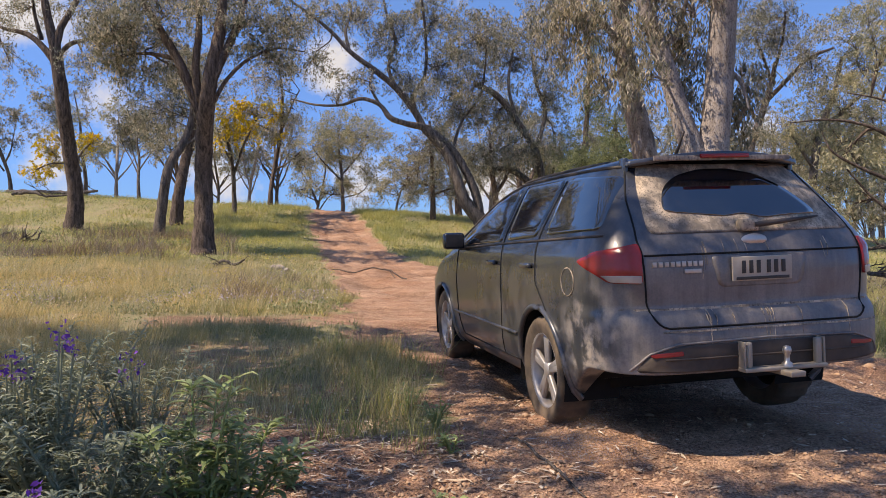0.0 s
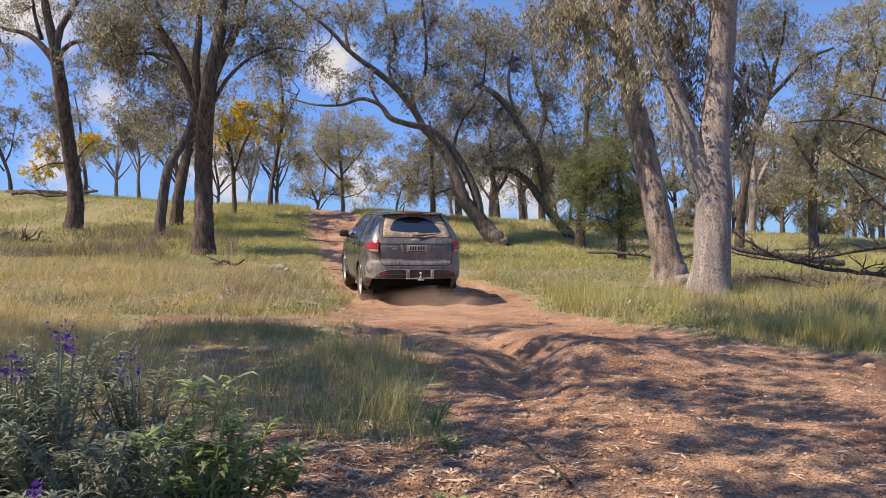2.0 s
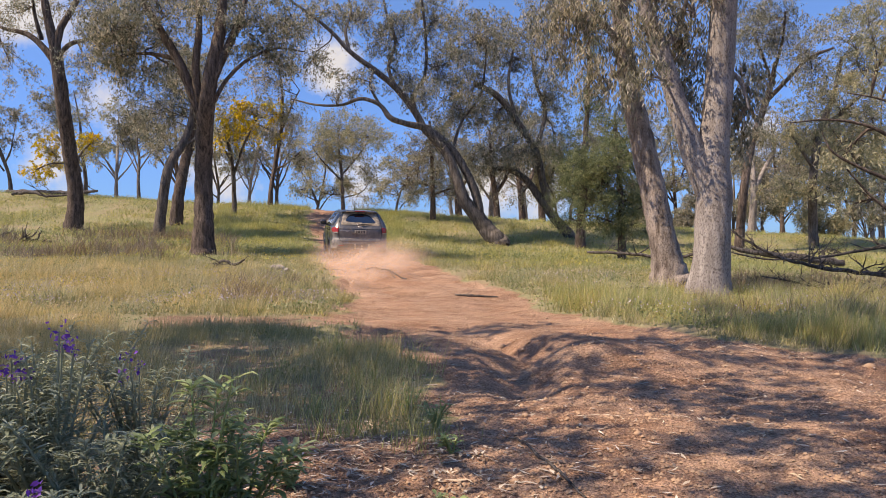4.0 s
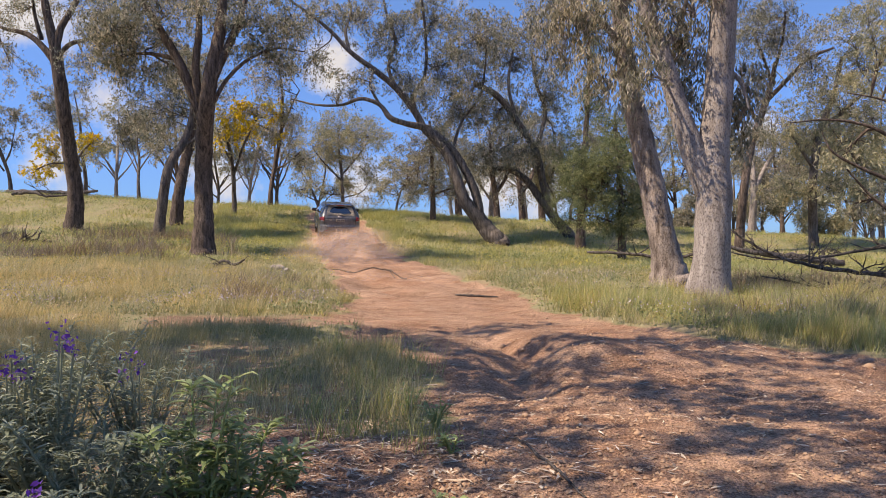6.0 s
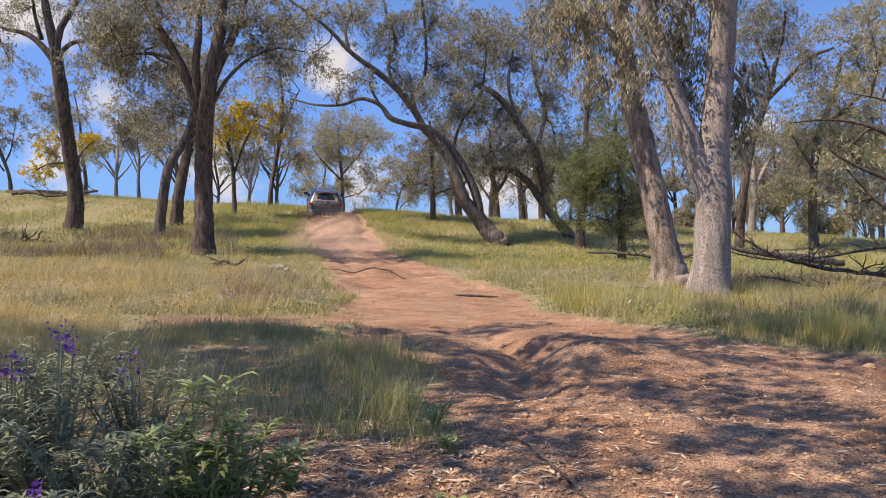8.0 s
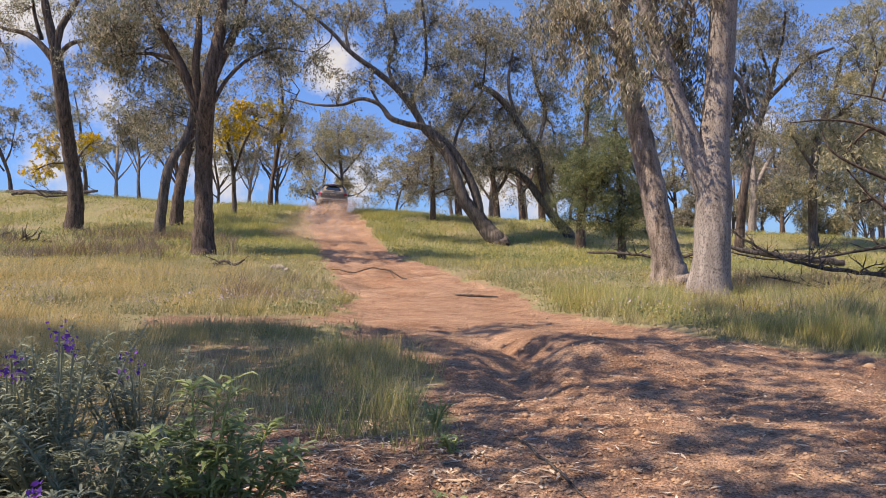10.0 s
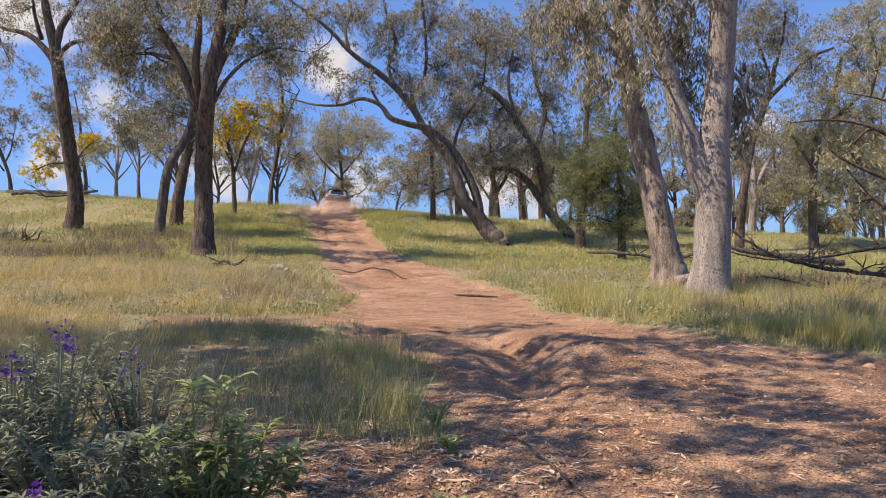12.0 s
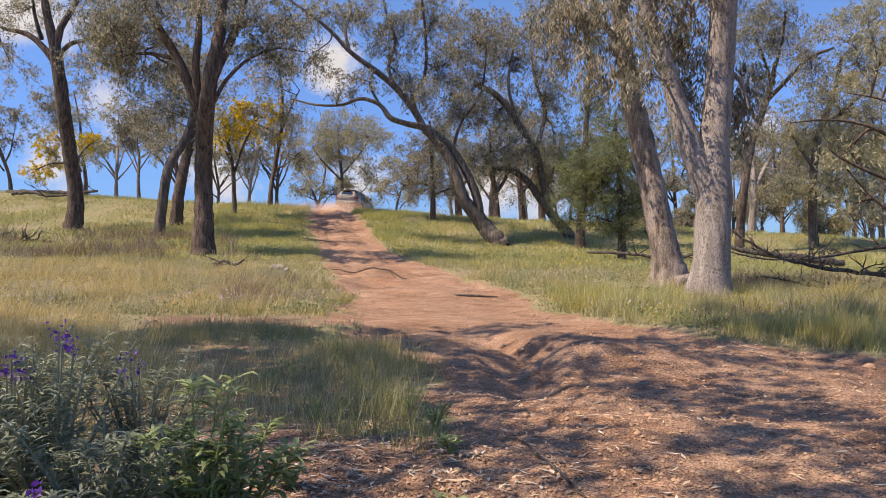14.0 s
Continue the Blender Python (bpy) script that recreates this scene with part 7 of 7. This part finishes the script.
# ---- dust thrown up by the wheels: soft-edged veils, a few to each cloud ----
def dust_mat():
    m = Mat("airborne_dust", 1.0, 0, 0.0)
    v = m.coords()
    c = m.mix(m.noise(1.3, 2), (0.84, 0.57, 0.42), (0.88, 0.66, 0.52))
    m.color(c)
    tr = m.node("ShaderNodeBsdfTranslucent")
    m.link(c, tr.inputs[0])
    a = m.node("ShaderNodeMixShader", Fac=0.5)
    m.link(m.b.outputs[0], a.inputs[1])
    m.link(tr.outputs[0], a.inputs[2])
    clear = m.node("ShaderNodeBsdfTransparent")
    at = m.node("ShaderNodeAttribute")
    at.attribute_name = "thick"
    wisps = m.ramp(m.noise(2.2, 4, 0.6, v), (0.25, (0.75, 0.75, 0.75)), (0.75, (1, 1, 1)))
    b = m.node("ShaderNodeMixShader")
    m.link(m.math("MULTIPLY", at.outputs["Fac"], wisps), b.inputs[0])
    m.link(clear.outputs[0], b.inputs[1])
    m.link(a.outputs[0], b.inputs[2])
    m.link(b.outputs[0], m.out.inputs[0])
    return m.m


M["dust"] = dust_mat()
# metres behind the tail, metres to its right, height, half width, half height, veils, thickness of a veil
PUFFS = [(-0.45, -0.85, 0.12, 0.42, 0.22, 2, 0.25), (-0.35, 0.85, 0.12, 0.42, 0.22, 2, 0.25), (0.9, 0.0, 0.25, 0.9, 0.34, 2, 0.28), (2.0, 0.0, 0.40, 1.8, 0.62, 4, 0.42),
         (4.6, 0.1, 0.45, 2.5, 0.70, 4, 0.42), (8.0, 0.3, 0.5, 2.8, 0.75, 4, 0.36), (11.5, 0.5, 0.5, 3.0, 0.70, 3, 0.30), (0.8, -0.1, 0.5, 1.7, 0.95, 3, 0.42)]


def dust_puff(k, half, tall, n, thick):
    rng = np.random.RandomState(800 + k)
    vs, fs, at = [], [], []
    rings, sides = 5, 20
    ang = np.arange(sides) * 2 * math.pi / sides
    for j in range(n):
        c = np.array([half * 0.55 * (rng.rand() * 2 - 1), half * 0.9 * (j / max(1, n - 1) * 2 - 1), tall * (0.35 + 0.3 * rng.rand())])
        nrm = np.array([-0.42, -0.52, 0.74]) + rng.normal(size=3) * 0.12
        nrm /= np.linalg.norm(nrm)
        u = np.cross(nrm, (0, 0, 1.0))
        u /= np.linalg.norm(u)
        w = np.cross(u, nrm)
        ru, rw = half * (0.75 + 0.4 * rng.rand()), tall * (1.1 + 0.5 * rng.rand())
        base = sum(len(q) for q in vs)
        pts, val = [c[None]], [1.0]
        for r in range(1, rings + 1):
            q = r / rings
            wob = 1 + 0.12 * np.sin(3 * ang + j) + 0.08 * np.sin(5 * ang + 2 * j)
            bulge = 0.18 * half * (1 - q * q)
            p = c + (u * np.cos(ang)[:, None] * ru + w * np.sin(ang)[:, None] * rw) * (q * wob)[:, None] + nrm * bulge * 0.5
            pts.append(p)
            val += [(1 - q * q) ** 2] * sides
        vs.append(np.vstack(pts))
        at += [thick * q for q in val]
        ring = lambda r: base + 1 + (r - 1) * sides + np.arange(sides)
        fs.append(np.stack([np.full(sides, base), ring(1), np.roll(ring(1), -1)], 1))
        for r in range(1, rings):
            a, b = ring(r), ring(r + 1)
            fs.append(np.stack([a, b, np.roll(b, -1)], 1))
            fs.append(np.stack([a, np.roll(b, -1), np.roll(a, -1)], 1))
    ob = mesh_object("dust_cloud", np.vstack(vs), np.vstack(fs), M["dust"], smooth=True, attrs={"thick": at})
    return tagged(ob, "thin cloud of orange dust trailing the car", "dust", "dust behind the car", "stuff")


puffs = [dust_puff(k, p[3], p[4], p[5], p[6]) for k, p in enumerate(PUFFS)]

# ---- motion: the car climbs the track, slows at the crest and turns away; dust trails behind it ----
# seconds, and the middle of its tail on the plan
TAIL = [(0.0, 1.79, 4.10), (0.5, 1.29, 6.32), (1.0, 0.77, 9.05), (1.5, 0.11, 11.25), (2.0, -0.50, 13.6), (2.5, -1.08, 16.0), (3.0, -1.63, 18.5), (4.2, -2.9, 24.8),
        (5.5, -4.13, 31.0), (6.0, -4.62, 33.0), (6.5, -5.10, 34.7), (7.0, -5.52, 36.2), (7.5, -5.90, 37.5), (8.0, -6.18, 38.6), (9.2, -6.62, 42.8), (10.5, -6.95, 47.0),
        (11.0, -7.20, 49.0), (11.5, -7.40, 50.6), (12.0, -7.52, 51.8), (12.5, -7.55, 52.8), (13.0, -7.62, 53.8), (13.5, -7.55, 54.6), (14.0, -7.35, 55.3)]
YAW = [(0.0, 12.8), (0.5, 13.5), (1.0, 15.5), (1.5, 15.0), (2.0, 13.5), (3.0, 12.0), (5.5, 13.0), (8.0, 11.0), (10.5, 9.0), (12.0, 7.0), (13.0, 2.0), (14.0, -11.0)]


def tail_at(t):
    return float(TAIL_X(t)), float(TAIL_Y(t))


def eased(rows, width):
    q = np.array(rows, float)
    lo, hi = 2 * q[0] - q[1], 2 * q[-1] - q[-2]
    q = np.vstack([lo, q, hi])
    return smooth_curve(q[:, 0], q[:, 1], width)


TAIL_X = eased([(r[0], r[1]) for r in TAIL], 0.45)
TAIL_Y = eased([(r[0], r[2]) for r in TAIL], 0.45)
YAW_AT = eased(YAW, 0.5)


def car_pose(t):
    x, y = tail_at(t)
    a = radians(float(YAW_AT(t)))
    fwd, right = Vector((-math.sin(a), math.cos(a), 0)), Vector((math.cos(a), math.sin(a), 0))
    foot = Vector((x, y, 0)) + fwd * 1.04
    spots = {}
    for name, lon, lat in (("lr", 0, -0.8), ("rr", 0, 0.8), ("lf", BASE_L, -0.8), ("rf", BASE_L, 0.8)):
        p = foot + fwd * lon + right * lat
        zs = [float(land(np.array([p.x + dx]), np.array([p.y + dy]))[0]) for dx in (-0.1, 0.1) for dy in (-0.15, 0.15)]
        spots[name] = sum(zs) / 4
    rear, front = (spots["lr"] + spots["rr"]) / 2, (spots["lf"] + spots["rf"]) / 2
    pitch = math.atan2(front - rear, BASE_L)
    lean = 0.035 * max(0.0, 1 - t / 0.8)
    roll = -lean + math.atan2((spots["lr"] + spots["lf"] - spots["rr"] - spots["rf"]) / 2, 1.6)
    lift = 0.01 + 0.012 * math.sin(t * 9.0) * max(0.0, 1 - t / 9)
    return Matrix.Translation((foot.x, foot.y, rear + lift)) @ Euler((pitch, roll, a), "XYZ").to_matrix().to_4x4()


def motions():
    step = 1 / 30
    walk(car, [(k * 0.1, car_pose(k * 0.1)) for k in range(141)])
    # wheels roll by the way covered
    ts = np.arange(0, 14.0 + step / 2, step)
    pos = np.array([(float(TAIL_X(t)), float(TAIL_Y(t)), float(land(np.array([TAIL_X(t)]), np.array([TAIL_Y(t)]))[0])) for t in ts])
    way = np.concatenate([[0], np.cumsum(np.linalg.norm(np.diff(pos, axis=0), axis=1))])
    for w in wheels:
        x, y, z = w.location
        walk(w, [(float(t), Matrix.Translation((x, y, z)) @ Matrix.Rotation(-s / WHEEL_R, 4, "X")) for t, s in zip(ts, way)])
    # each cloud of dust hangs where the car has passed, further back as the plume grows
    for puff, (behind, lat, up, half, tall, n, size) in zip(puffs, PUFFS):
        rows = []
        for t in np.arange(0, 14.01, 0.25):
            grow_by = min(1.0, 0.10 + t / 5.5)
            s = float(np.interp(t, ts, way)) - (behind * grow_by if behind > 0 else behind)
            if s < 0:
                x, y, a = 1.79 - s * 0.16 * -1, 4.10 + s, radians(9)
            else:
                q = float(np.interp(s, way, ts))
                x, y, a = float(TAIL_X(q)), float(TAIL_Y(q)), radians(float(YAW_AT(q)))
            x, y = x + math.cos(a) * lat - 0.02 * behind, y + math.sin(a) * lat
            late = 0.55 if half < 1.0 else 1.0 + 0.25 * behind
            sunk = tall * (1.7 * min(1.0, max(0.0, 1 - (t - late) / (1.2 + 0.3 * behind))) + 0.25 * min(1.0, max(0.0, (t - 9.0) / 4))) if behind > 0 else 0.0
            z = float(land(np.array([x]), np.array([y]))[0]) - tall * 0.25 - sunk
            rows.append((float(t), Matrix.Translation((x, y, z)) @ Matrix.Rotation(a, 4, "Z")))
        walk(puff, rows)


motions()
